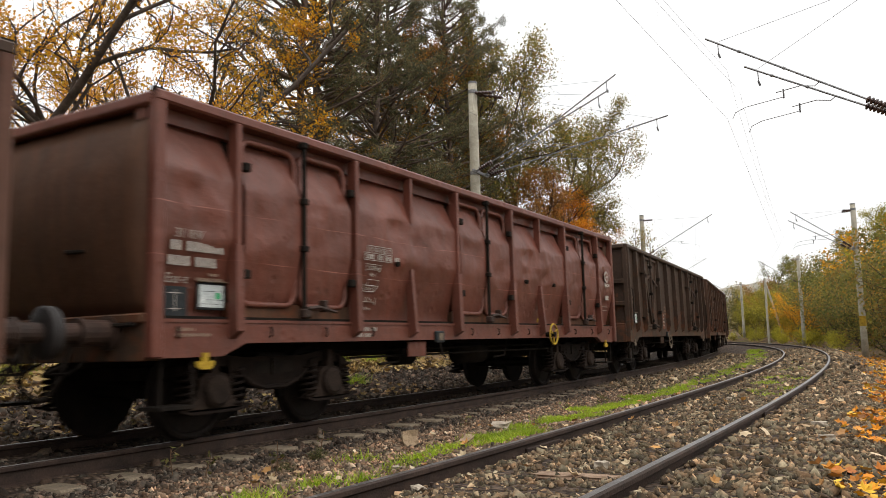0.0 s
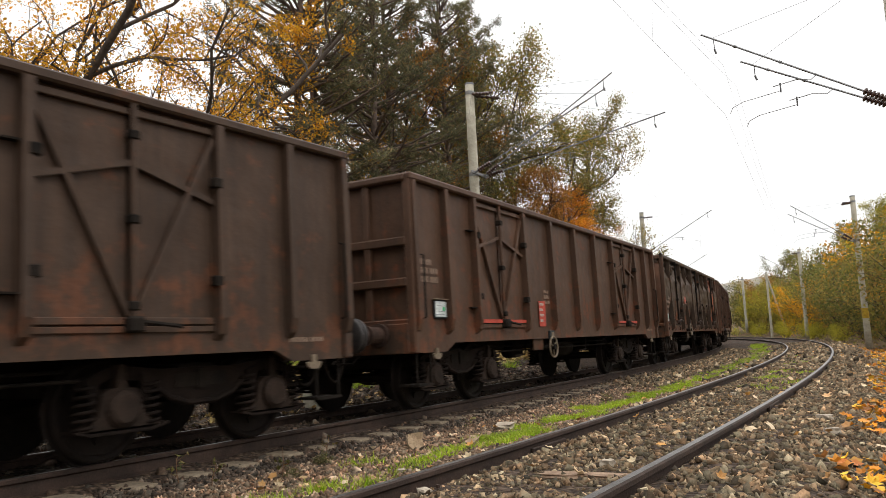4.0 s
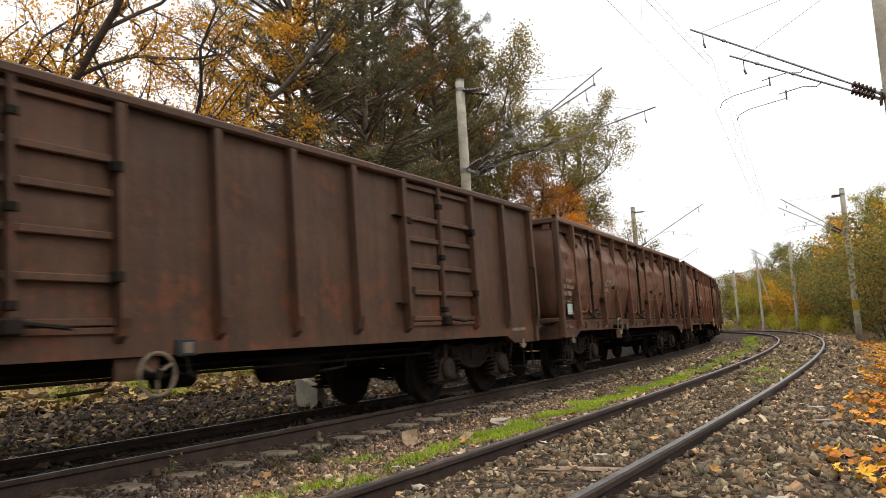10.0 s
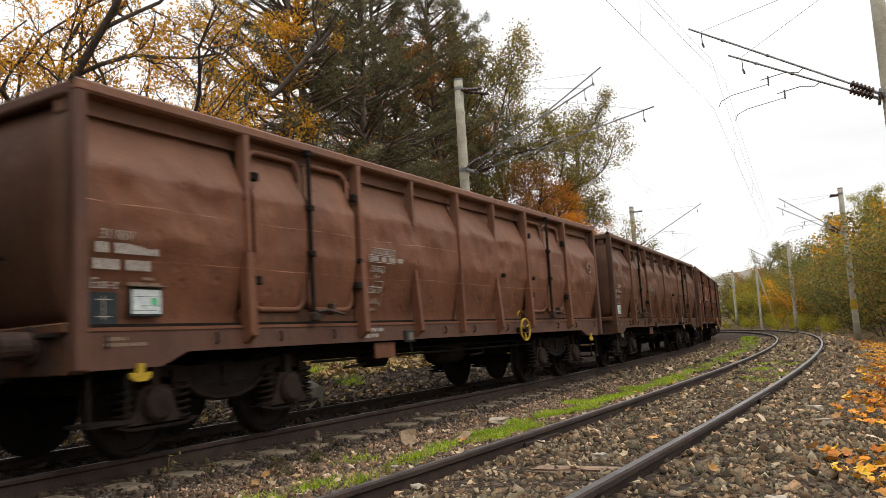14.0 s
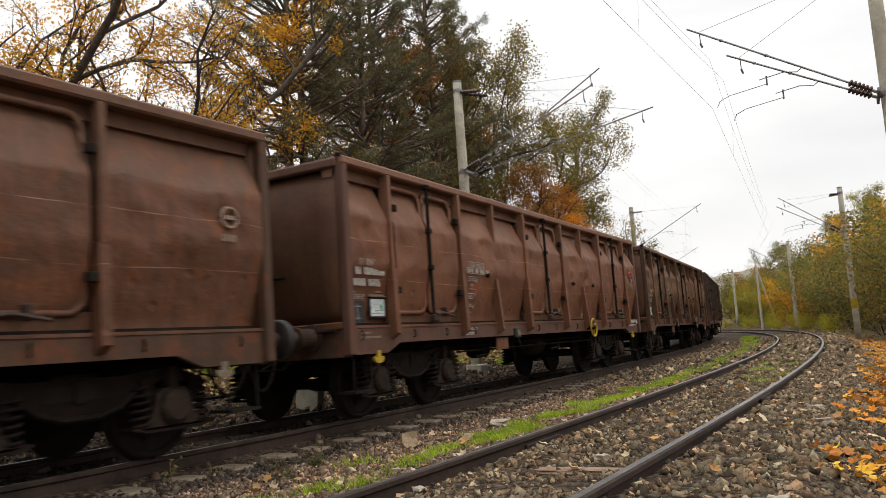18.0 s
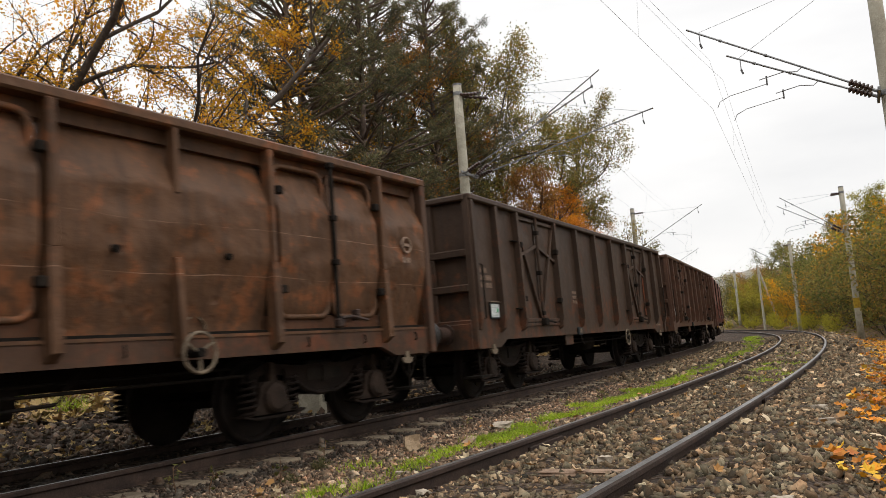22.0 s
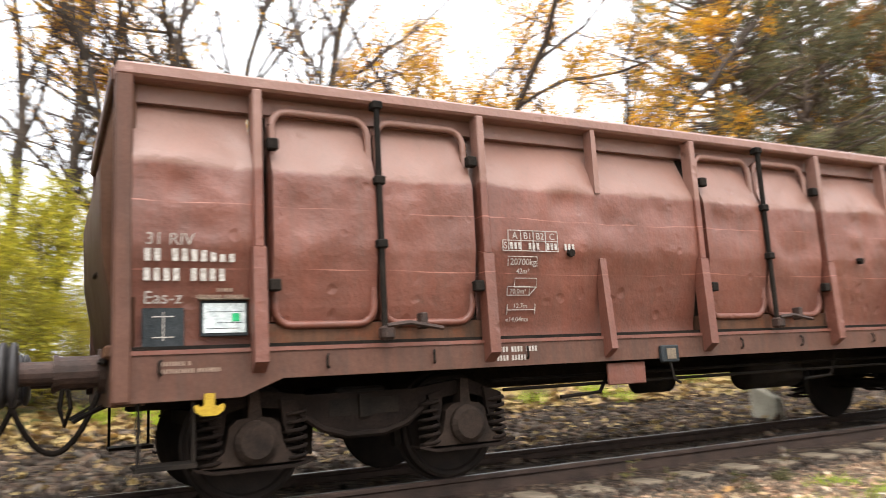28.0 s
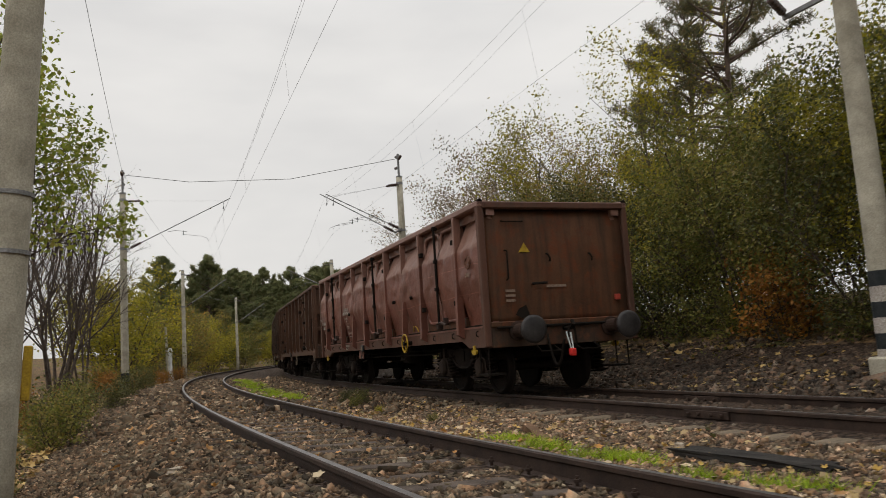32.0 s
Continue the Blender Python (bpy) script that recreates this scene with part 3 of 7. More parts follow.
def buffers_and_ends(w, end_x):
    for e in (-1, 1):
        hs = Mesher().box(*sorted((e * (end_x - 0.16), e * (end_x + 0.06))), -1.33, 1.33, 0.8, 1.2, 0.01)
        # dark coat on the headstock: its shadow is put into the colour
        part("headstock", hs, PAINT_DARK, w)
        for sy in (-1, 1):
            b = part("buffer", Mesher().lathe([(0, 0.16), (0.05, 0.16), (0.05, 0.115), (0.3, 0.115), (0.3, 0.13), (0.34, 0.13), (0.34, 0.085), (0.56, 0.085)],
                                              pose(e * (end_x + 0.06), sy * 0.875, 1.06, 0, 0, 0 if e > 0 else 180), 16), BUFFER, w, "rusty round buffer housing", True)
            b.data.polygons.foreach_set("use_smooth", [False] * len(b.data.polygons))
            part("buffer_head", Mesher().lathe([(0.55, 0.09), (0.56, 0.2), (0.575, 0.225), (0.6, 0.225), (0.62, 0.18), (0.628, 0.06)],
                                               pose(e * (end_x + 0.06), sy * 0.875, 1.06, 0, 0, 0 if e > 0 else 180), 24), BUFFER_HEAD, b, "", True)
            part("corner_step", Mesher().box(*sorted((e * (end_x - 0.1), e * (end_x - 0.5))), *sorted((sy * 1.05, sy * 1.36)), 0.36, 0.39).tube([(e * (end_x - 0.12), sy * 1.33, 0.82), (e * (end_x - 0.12), sy * 1.33, 0.38)], 0.014, 6).tube([(e * (end_x - 0.48), sy * 1.33, 0.82), (e * (end_x - 0.48), sy * 1.33, 0.38)], 0.014, 6), UNDER, w)
            hx, hook = e * (end_x - 0.58), [(-0.035, 0.86), (0.035, 0.86), (0.035, 0.78), (0.06, 0.765), (0.085, 0.785), (0.105, 0.775), (0.095, 0.735), (0.05, 0.705), (-0.05, 0.705), (-0.095, 0.735), (-0.105, 0.775), (-0.085, 0.785), (-0.06, 0.765), (-0.035, 0.78)]
            part("tow_hook", Mesher().prism([(hx + k, z) for k, z in hook], sy * 1.37, sy * 1.4), YELLOW, w, "yellow double towing hook")
        part("draw_hook", Mesher().tube([(e * end_x, 0, 1.06), (e * (end_x + 0.3), 0, 1.06), (e * (end_x + 0.38), 0, 1.12), (e * (end_x + 0.33), 0, 1.17)], 0.035, 8), UNDER, w)
        sag = [(e * (end_x + 0.05 + 0.66 * u), 0.32 + 0.06 * u, 0.98 - 0.1 * u - 0.46 * math.sin(math.pi * min(1.0, u * 1.05)) ** 0.8) for u in (q / 14 for q in range(15))]
        part("brake_hose", Mesher().tube(sag, 0.022, 8), UNDER, w, "drooping black brake hose", True)
        shackle = [(e * (end_x + 0.3), -0.05, 1.08), (e * (end_x + 0.34), -0.05, 0.8), (e * (end_x + 0.3), -0.04, 0.66), (e * (end_x + 0.26), 0.05, 0.8), (e * (end_x + 0.3), 0.05, 1.08)]
        part("screw_coupling", Mesher().tube(shackle, 0.02, 6), UNDER, w)
        for sy in (-1, 1):
            part("shunter_handle", Mesher().tube([(e * end_x, sy * 0.55, 0.84), (e * (end_x + 0.25), sy * 0.55, 0.7), (e * (end_x + 0.25), sy * 0.2, 0.7), (e * end_x, sy * 0.2, 0.8)], 0.014, 6), UNDER, w)


def bogie(w, x):
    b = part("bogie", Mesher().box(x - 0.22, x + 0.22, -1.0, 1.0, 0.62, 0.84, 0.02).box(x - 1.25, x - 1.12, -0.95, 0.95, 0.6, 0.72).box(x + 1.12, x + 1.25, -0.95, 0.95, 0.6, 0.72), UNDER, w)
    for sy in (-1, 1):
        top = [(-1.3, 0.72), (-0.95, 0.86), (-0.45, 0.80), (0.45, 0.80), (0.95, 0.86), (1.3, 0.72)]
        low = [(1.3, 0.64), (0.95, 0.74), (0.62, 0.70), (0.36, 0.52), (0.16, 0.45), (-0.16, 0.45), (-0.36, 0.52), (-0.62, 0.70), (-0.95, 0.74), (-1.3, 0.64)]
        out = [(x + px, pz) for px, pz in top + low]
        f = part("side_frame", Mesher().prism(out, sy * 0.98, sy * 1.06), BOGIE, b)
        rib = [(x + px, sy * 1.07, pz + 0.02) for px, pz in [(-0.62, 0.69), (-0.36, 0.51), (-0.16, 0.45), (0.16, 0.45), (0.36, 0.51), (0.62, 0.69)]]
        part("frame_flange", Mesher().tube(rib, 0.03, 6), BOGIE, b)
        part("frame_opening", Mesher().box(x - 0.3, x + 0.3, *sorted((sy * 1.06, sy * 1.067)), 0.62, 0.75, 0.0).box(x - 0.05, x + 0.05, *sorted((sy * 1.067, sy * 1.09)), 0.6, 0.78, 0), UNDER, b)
        for ax in (-0.9, 0.9):
            xb = x + ax
            hood = [(xb + k, z) for k, z in ((-0.4, 0.315), (0.4, 0.315), (0.3, 0.36), (0.23, 0.42), (0.2, 0.52), (0.19, 0.6), (0.13, 0.65), (0.05, 0.66), (0.035, 0.86), (-0.035, 0.86), (-0.05, 0.66), (-0.13, 0.65), (-0.19, 0.6), (-0.2, 0.52), (-0.23, 0.42), (-0.3, 0.36))]
            part("axle_box", Mesher().prism(hood, sy * 0.98, sy * 1.12).lathe([(0, 0.16), (0.05, 0.16), (0.085, 0.12), (0.085, 0.03)], pose(xb, sy * 1.11, 0.48, 0, 0, 90 * sy), 18), AXLE, b, "dusty cast axle box")
            seat = [(xb + k, z) for k, z in ((-0.46, 0.31), (-0.3, 0.27), (0.3, 0.27), (0.46, 0.31), (0.46, 0.33), (0.3, 0.295), (-0.3, 0.295), (-0.46, 0.33))]
            part("spring_seat", Mesher().prism(seat, sy * 0.96, sy * 1.15), BOGIE, b)
            for q in (-1, 1):
                horn = [(xb + q * k, z) for k, z in ((0.2, 0.78), (0.34, 0.74), (0.32, 0.6), (0.25, 0.5), (0.22, 0.6))]
                part("horn_guide", Mesher().prism(horn, sy * 1.06, sy * 1.1), BOGIE, b)
            for q in (-0.32, 0.32):
                coil = [(xb + q + 0.085 * math.cos(a * 0.7854), sy * 1.05 + 0.085 * math.sin(a * 0.7854), 0.33 + 0.36 * a / 44) for a in range(45)]
                part("coil_spring", Mesher().tube(coil, 0.018, 5), BOGIE, b, "", True)
    for ax in (-0.9, 0.9):
        ms = Mesher().lathe([(-1.0, 0.07), (1.0, 0.07)], pose(0, 0, 0, 0, 0, 90), 12)
        for sy in (-1, 1):
            ms.lathe([(0.68, 0.48), (0.70, 0.49), (0.712, 0.465), (0.80, 0.455), (0.815, 0.43), (0.80, 0.40), (0.775, 0.385), (0.75, 0.2), (0.80, 0.13), (0.83, 0.12)], pose(0, 0, 0, 0, 0, 90 * sy), 32)
            for k in range(2):
                a = math.pi * k + 0.4
                ms.box(0.26 * math.cos(a) - 0.03, 0.26 * math.cos(a) + 0.03, *sorted((sy * 0.755, sy * 0.778)), 0.26 * math.sin(a) - 0.03, 0.26 * math.sin(a) + 0.03)
        ws = part("wheelset", ms, WHEEL, b, "dark steel wheels on an axle")
        ws.matrix_basis = pose(x + ax, 0, 0.46)
        for sy in (-1, 1):
            part("brake_shoe", Mesher().prism([(x + ax + k * math.copysign(1, -ax), z) for k, z in ((0.47, 0.34), (0.53, 0.32), (0.55, 0.6), (0.48, 0.58))], sy * 0.71, sy * 0.8), UNDER, b)


def underframe(w, paint):
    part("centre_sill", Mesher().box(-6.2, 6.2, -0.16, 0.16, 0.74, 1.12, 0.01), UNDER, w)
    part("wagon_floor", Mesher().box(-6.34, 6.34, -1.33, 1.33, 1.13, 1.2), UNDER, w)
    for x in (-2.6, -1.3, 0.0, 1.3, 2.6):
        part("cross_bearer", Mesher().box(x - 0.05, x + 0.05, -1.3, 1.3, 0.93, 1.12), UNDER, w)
    part("air_reservoir", Mesher().lathe([(-0.42, 0.05), (-0.4, 0.17), (0.4, 0.17), (0.42, 0.05)], pose(-0.55, 0.75, 0.72), 16), UNDER, w, "", True)
    part("brake_cylinder", Mesher().lathe([(-0.25, 0.06), (-0.25, 0.15), (0.2, 0.15), (0.28, 0.05)], pose(0.7, 0.2, 0.72), 14), UNDER, w, "", True)
    for y, z in ((0.9, 0.82), (1.1, 0.74), (-0.9, 0.8)):
        part("brake_rod", Mesher().tube([(-3.2, y, z), (3.2, y, z)], 0.016, 6), UNDER, w)
    for x in (1.9, -1.4):
        part("brake_lever", Mesher().tube([(x, 1.05, 0.92), (x + 0.25, 1.12, 0.66), (x + 0.7, 1.12, 0.64)], 0.018, 6), UNDER, w)
    part("changeover_plate", Mesher().box(1.75, 2.2, 1.30, 1.33, 0.72, 0.92, 0.008), paint, w)
    box = part("changeover_box", Mesher().box(1.4, 1.62, 1.38, 1.43, 0.9, 1.06, 0.01), BLACKBOX, w, "black load changeover box")
    part("box_plate", Mesher().box(1.45, 1.56, 1.43, 1.436, 0.93, 1.03), DULL, box, "pale yellow plate")
    part("box_lever", Mesher().tube([(1.52, 1.42, 0.9), (1.5, 1.44, 0.74), (1.44, 1.45, 0.7)], 0.014, 6), UNDER, box)
    for e in (-1, 1):
        bogie(w, e * 4.5)


def hand_wheel(w, x, z, material):
    ring = [(x + 0.185 * math.cos(a * math.pi / 12), 1.53, z + 0.185 * math.sin(a * math.pi / 12)) for a in range(25)]
    h = part("hand_brake_wheel", Mesher().tube(ring, 0.017, 8, False), material, w, "round spoked hand brake wheel", True)
    for k in range(3):
        a = radians(270 + 120 * k)
        part("spoke", Mesher().tube([(x, 1.52, z), (x + 0.18 * math.cos(a), 1.53, z + 0.18 * math.sin(a))], 0.014, 6), material, h)
    part("hub", Mesher().tube([(x, 1.36, z), (x, 1.56, z)], 0.045, 10), UNDER, h)


def label_board(w, x, z, sgn, y):
    b = part("label_holder", Mesher().box(x - 0.17, x + 0.17, *sorted((sgn * y, sgn * (y + 0.02))), z - 0.14, z + 0.12, 0.006), BLACKBOX, w)
    part("label_hood", Mesher().box(x - 0.185, x + 0.185, *sorted((sgn * y, sgn * (y + 0.055))), z + 0.122, z + 0.136, 0.004), DULL, b)
    part("paper_label", Mesher().box(x - 0.15, x + 0.15, *sorted((sgn * (y + 0.02), sgn * (y + 0.026))), z - 0.115, z + 0.1), PAPER, b, "white paper label in its holder")
    part("paper_print", Mesher().box(x - 0.13, x + 0.12, *sorted((sgn * (y + 0.026), sgn * (y + 0.0275))), z + 0.035, z + 0.039).box(x - 0.13, x + 0.06, *sorted((sgn * (y + 0.026), sgn * (y + 0.0275))), z - 0.045, z - 0.041).box(x - 0.1, x + 0.13, *sorted((sgn * (y + 0.026), sgn * (y + 0.0275))), z - 0.085, z - 0.081), BLACKBOX, b)["kind"] = "stuff"
    part("stamp", Mesher().box(x - 0.08 * sgn - 0.028, x - 0.08 * sgn + 0.028, *sorted((sgn * (y + 0.026), sgn * (y + 0.028))), z - 0.035, z + 0.025), GREENINK, b)


PANEL_ROWS = [(1.16, 1.25), (1.26, 1.255), (1.93, 1.43), (1.97, 1.434), (2.5, 1.434), (2.54, 1.428), (3.02, 1.2)]
DOOR_ROWS = [(1.36, 1.31), (1.42, 1.33), (1.9, 1.43), (1.95, 1.435), (2.46, 1.435), (2.5, 1.43), (2.94, 1.26), (3.0, 1.25)]
DOORS_A = [(5.43, 3.48), (0.98, -0.94), (-3.38, -5.33)]
PANELS_A = [(6.33, 5.46), (3.45, 1.01), (-0.97, -3.35), (-5.36, -6.33)]
DOORS_B = [(4.5, 2.56), (-2.54, -4.48)]
PANELS_B = [(6.33, 4.53), (2.53, 0.03), (-0.03, -2.51), (-4.51, -6.33)]


def lie(z):
    """How far out a side panel stands at a height, with room for the paint on it."""
    return float(np.interp(z, [r[0] for r in PANEL_ROWS], [r[1] for r in PANEL_ROWS])) + 0.014


def wagon_pressed(name, paint, label, doors=DOORS_A, panels=PANELS_A):
    """Four-axle open wagon with pressed, bulging plates and two or three pairs of doors a side."""
    w = thing(name, Matrix(), label, "freight wagon", "wagons of the train")
    underframe(w, paint)
    buffers_and_ends(w, 6.36)
    for sgn in (1, -1):
        sill = [(-6.4, 0.82), (-5.55, 0.82), (-5.25, 0.94), (5.25, 0.94), (5.55, 0.82), (6.4, 0.82), (6.4, 1.155), (-6.4, 1.155)]
        part("side_sill", Mesher().prism(sill, sgn * 1.30, sgn * 1.38), PAINT_SILL, w)
        part("top_rail", Mesher().box(-6.42, 6.42, *sorted((sgn * 1.26, sgn * 1.45)), 3.12, 3.23, 0.02), paint, w)
        part("rail_lip", Mesher().box(-6.4, 6.4, *sorted((sgn * 1.13, sgn * 1.285)), 2.985, 3.2), paint, w)
        part("sill_angle", Mesher().box(-6.35, 6.35, *sorted((sgn * 1.378, sgn * 1.392)), 1.14, 1.17), paint, w)
        for i, (a, b) in enumerate(panels):
            part("side_panel", bulge(b, a, PANEL_ROWS, sgn, i * 7.3 + sgn * 2, 44 if a - b > 2 else 30 if a - b > 1.2 else 18, 0.024, 0.05, 0.05), paint, w)
            if 0.02 < abs(b) < 0.04:
                part("middle_post", Mesher().box(b - 0.045, b + 0.005, *sorted((sgn * 1.33, sgn * 1.47)), 1.0, 3.12, 0.008), paint, w)
            if a - b > 2:
                m = (a + b) / 2
                part("stiffener", Mesher().prism([(m - 0.03, 2.5), (m + 0.03, 2.5), (m + 0.025, 3.12), (m - 0.025, 3.12)], sgn * 1.33, sgn * 1.445), paint, w)
                part("stiffener_foot", Mesher().add([(m + k * 0.035, sgn * yy, zz) for k in (-1, 1) for yy, zz in ((1.36, 1.9), (1.435, 1.88), (1.5, 1.05), (1.36, 0.96))],
                                                    [(0, 1, 2, 3), (7, 6, 5, 4), (0, 4, 5, 1), (1, 5, 6, 2), (2, 6, 7, 3), (3, 7, 4, 0)]), paint, w)
        for i, (a, b) in enumerate(doors):
            m = (a + b) / 2
            # near-black plate added behind the leaves as the shade in the door gaps
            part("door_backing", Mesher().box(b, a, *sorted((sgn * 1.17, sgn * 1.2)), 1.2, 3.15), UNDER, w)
            part("door_threshold", Mesher().box(b, a, *sorted((sgn * 1.2, sgn * 1.315)), 1.15, 1.345), PAINT_END, w)
            for e, xx in ((0, a), (1, b)):
                part("door_post", Mesher().box(xx - 0.035, xx + 0.035, *sorted((sgn * 1.33, sgn * 1.47)), 1.9, 3.12, 0.008), paint, w)
                part("post_foot", Mesher().add([(xx + k * 0.05, sgn * yy, zz) for k in (-1, 1) for yy, zz in ((1.36, 1.93), (1.475, 1.9), (1.495, 1.06), (1.36, 0.97))],
                                               [(0, 1, 2, 3), (7, 6, 5, 4), (0, 4, 5, 1), (1, 5, 6, 2), (2, 6, 7, 3), (3, 7, 4, 0)]), paint, w)
            for lx0, lx1 in ((m + 0.02, a - 0.115), (b + 0.1, m - 0.02)):
                d = part("door_leaf", bulge(lx0, lx1, DOOR_ROWS, sgn, i * 3.1 + lx0 + sgn, 18, 0.018, 0.04, 0.02), paint, w)
                rim = [(px, sgn * (1.325 + 0.105 * max(0, 1 - abs(pz - 2.15) / 0.85)), pz) for px, _, pz in rounded_rect(lx0 + 0.02, lx1 - 0.02, 1.33, 3.01, 0.13, 0)]
                part("door_rim", Mesher().tube(rim + rim[:1], 0.032, 6, False), paint, d, "", True)
                hx = lx1 if lx1 > m else lx0
                for hz in (1.62, 2.7):
                    part("hinge", Mesher().box(hx - 0.045, hx + 0.045, *sorted((sgn * 1.40, sgn * 1.475)), hz - 0.045, hz + 0.045, 0.01), UNDER, d)
            part("lock_rod", Mesher().tube([(m, sgn * 1.455, 1.2), (m, sgn * 1.465, 3.13)], 0.026, 8), UNDER, w, "dark vertical locking rod")
            for hz in (1.95, 2.47, 3.1):
                part("rod_bracket", Mesher().box(m - 0.045, m + 0.045, *sorted((sgn * 1.40, sgn * 1.5)), hz - 0.035, hz + 0.035, 0.01), UNDER, w)
            part("door_latch", Mesher().box(m - 0.07, m + 0.04, *sorted((sgn * 1.40, sgn * 1.51)), 1.19, 1.3, 0.02).tube([(m, sgn * 1.5, 1.3), (m - sgn * 0.2, sgn * 1.5, 1.32), (m - sgn * 0.48, sgn * 1.51, 1.27)], 0.02, 6).box(*sorted((m - sgn * 0.3, m - sgn * 0.36)), *sorted((sgn * 1.4, sgn * 1.5)), 1.27, 1.4, 0.01), BUFFER, w, "greasy door latch and lever")
        for x in (6.1, 4.9, 4.0, 3.1, -0.4, 0.5, -1.6, -3.9, -4.9, -6.0):
            part("lashing_ring", Mesher().tube([(x, sgn * 1.385, 1.1), (x + 0.02, sgn * 1.42, 1.08), (x + 0.02, sgn * 1.42, 1.02), (x, sgn * 1.385, 1.0)], 0.01, 5), UNDER, w)
        for x in (0.2, 2.6, -1.5, -2.75):
            if abs(x - 0.2) > 0.1:
                part("rope_eye", Mesher().tube([(x, sgn * 1.4, 1.93), (x, sgn * 1.47, 1.92)], 0.035, 8), UNDER, w)
    for e in (-1, 1):
        ew = Mesher()
        for r in [(1.2, 6.33), (1.34, 6.38), (1.9, 6.48), (2.5, 6.5), (2.9, 6.42), (3.13, 6.31)] if e > 0 else [(1.2, 6.33), (1.3, 6.34), (1.9, 6.37), (2.5, 6.365), (2.9, 6.335), (3.13, 6.3)]:
            ew.v += [(e * (r[1] + 0.006 * math.sin(k * 1.7 + r[0])), -1.33 + 2.66 * k / 10, r[0]) for k in range(11)]
        n = 6
        for j in range(n - 1):
            ew.f += [(j * 11 + k, j * 11 + k + 1, j * 11 + 12 + k, j * 11 + 11 + k) for k in range(10)]
        o = len(ew.v)
        ew.v += [(e * 6.27, y, z) for z in (1.2, 3.09) for y in (-1.33, 1.33)]
        ew.f += [(o, o + 1, o + 3, o + 2), tuple([o, o + 1] + list(range(10, -1, -1))), tuple([o + 3, o + 2] + list(range(55, 66)))]
        ew.f += [tuple([o + 2, o] + [11 * j for j in range(n)]), tuple([o + 1, o + 3] + [11 * j + 10 for j in range(n - 1, -1, -1)])]
        part("end_wall", ew, PAINT_END if e < 0 else DARK_END, w, "grimy sheet-steel end wall", True)
        part("end_rail", Mesher().box(*sorted((e * 6.29, e * 6.45)), -1.36, 1.36, 3.09, 3.21, 0.02), PAINT_SILL, w)
        part("end_sill", Mesher().box(*sorted((e * 6.3, e * 6.46)), -1.34, 1.34, 1.13, 1.22, 0.015), PAINT_END, w)
        for sy in (-1, 1):
            part("corner_post", Mesher().box(*sorted((e * 6.3, e * 6.42)), *sorted((sy * 1.33, sy * 1.445)), 0.82, 3.14, 0.015), PAINT_SILL, w)
            part("corner_cap", Mesher().lathe([(-0.06, 0.05), (0.06, 0.05)], pose(e * 6.36, sy * 1.39, 3.21), 8), UNDER, w)
        part("end_grab_iron", Mesher().tube([(e * 6.38, 0.98, 1.9), (e * 6.45, 0.98, 1.92), (e * 6.45, 0.98, 2.38), (e * 6.36, 0.98, 2.4)], 0.014, 6), UNDER, w)
        part("end_latch", Mesher().tube([(e * 6.38, 0.5, 1.83), (e * 6.46, 0.55, 1.82), (e * 6.47, 0.28, 1.83)], 0.022, 6), UNDER, w)
        part("hinge_bar", Mesher().tube([(e * 6.46, -1.25, 1.12), (e * 6.46, 1.25, 1.12)], 0.022, 6), UNDER, w)
        if e > 0:
            continue
        for y in (0.2, -0.62):
            part("end_hook", Mesher().tube([(e * 6.36, y, 2.33), (e * 6.42, y, 2.31), (e * 6.43, y - 0.03, 2.25), (e * 6.4, y - 0.04, 2.2)], 0.016, 6), UNDER, w)
        part("top_handle", Mesher().tube([(e * 6.32, 1.0, 2.9), (e * 6.39, 0.98, 2.88), (e * 6.39, 0.62, 2.88), (e * 6.33, 0.6, 2.9)], 0.012, 6), UNDER, w)
        part("lamp_bracket", Mesher().box(*sorted((e * 6.37, e * 6.43)), -1.16, -1.06, 1.5, 1.6, 0.01), REDBAR, w)
        part("grease_stain", Mesher().add([(e * 6.385, y, z) for y, z in ((0.74, 1.26), (0.6, 1.3), (0.66, 1.48), (0.8, 1.42), (0.86, 1.32))], [(0, 1, 2, 3, 4)]), UNDER, w)
        part("end_lettering", Mesher().box(*sorted((e * 6.385, e * 6.391)), 0.85, 1.02, 1.62, 1.66).box(*sorted((e * 6.385, e * 6.391)), 0.85, 1.02, 1.7, 1.74).box(*sorted((e * 6.385, e * 6.391)), 0.85, 1.02, 1.54, 1.58).box(*sorted((e * 6.385, e * 6.391)), -0.12, 0.25, 1.76, 1.8), CREAM, w)["kind"] = "stuff"
        part("warning_sign", Mesher().add([(e * 6.36, y, z) for y, z in ((0.52, 2.36), (0.72, 2.36), (0.62, 2.52))] + [(e * 6.384, y, z) for y, z in ((0.52, 2.36), (0.72, 2.36), (0.62, 2.52))],
                                         [(0, 1, 2), (5, 4, 3), (0, 3, 4, 1), (1, 4, 5, 2), (2, 5, 3, 0)]), YELLOW, w, "small yellow warning triangle")
    hand_wheel(w, -2.43, 1.0, YELLOW)
    for q in (-1, 1):
        arc = [(-2.43 + q * 0.15 * math.cos(radians(a)), lie(1.2 + 0.15 * math.sin(radians(a))), 1.2 + 0.15 * math.sin(radians(a))) for a in (10, 30, 50, 70)]
        part("direction_arrow", Mesher().tube(arc, 0.012, 5), YELLOW, w, "small curved yellow arrow")
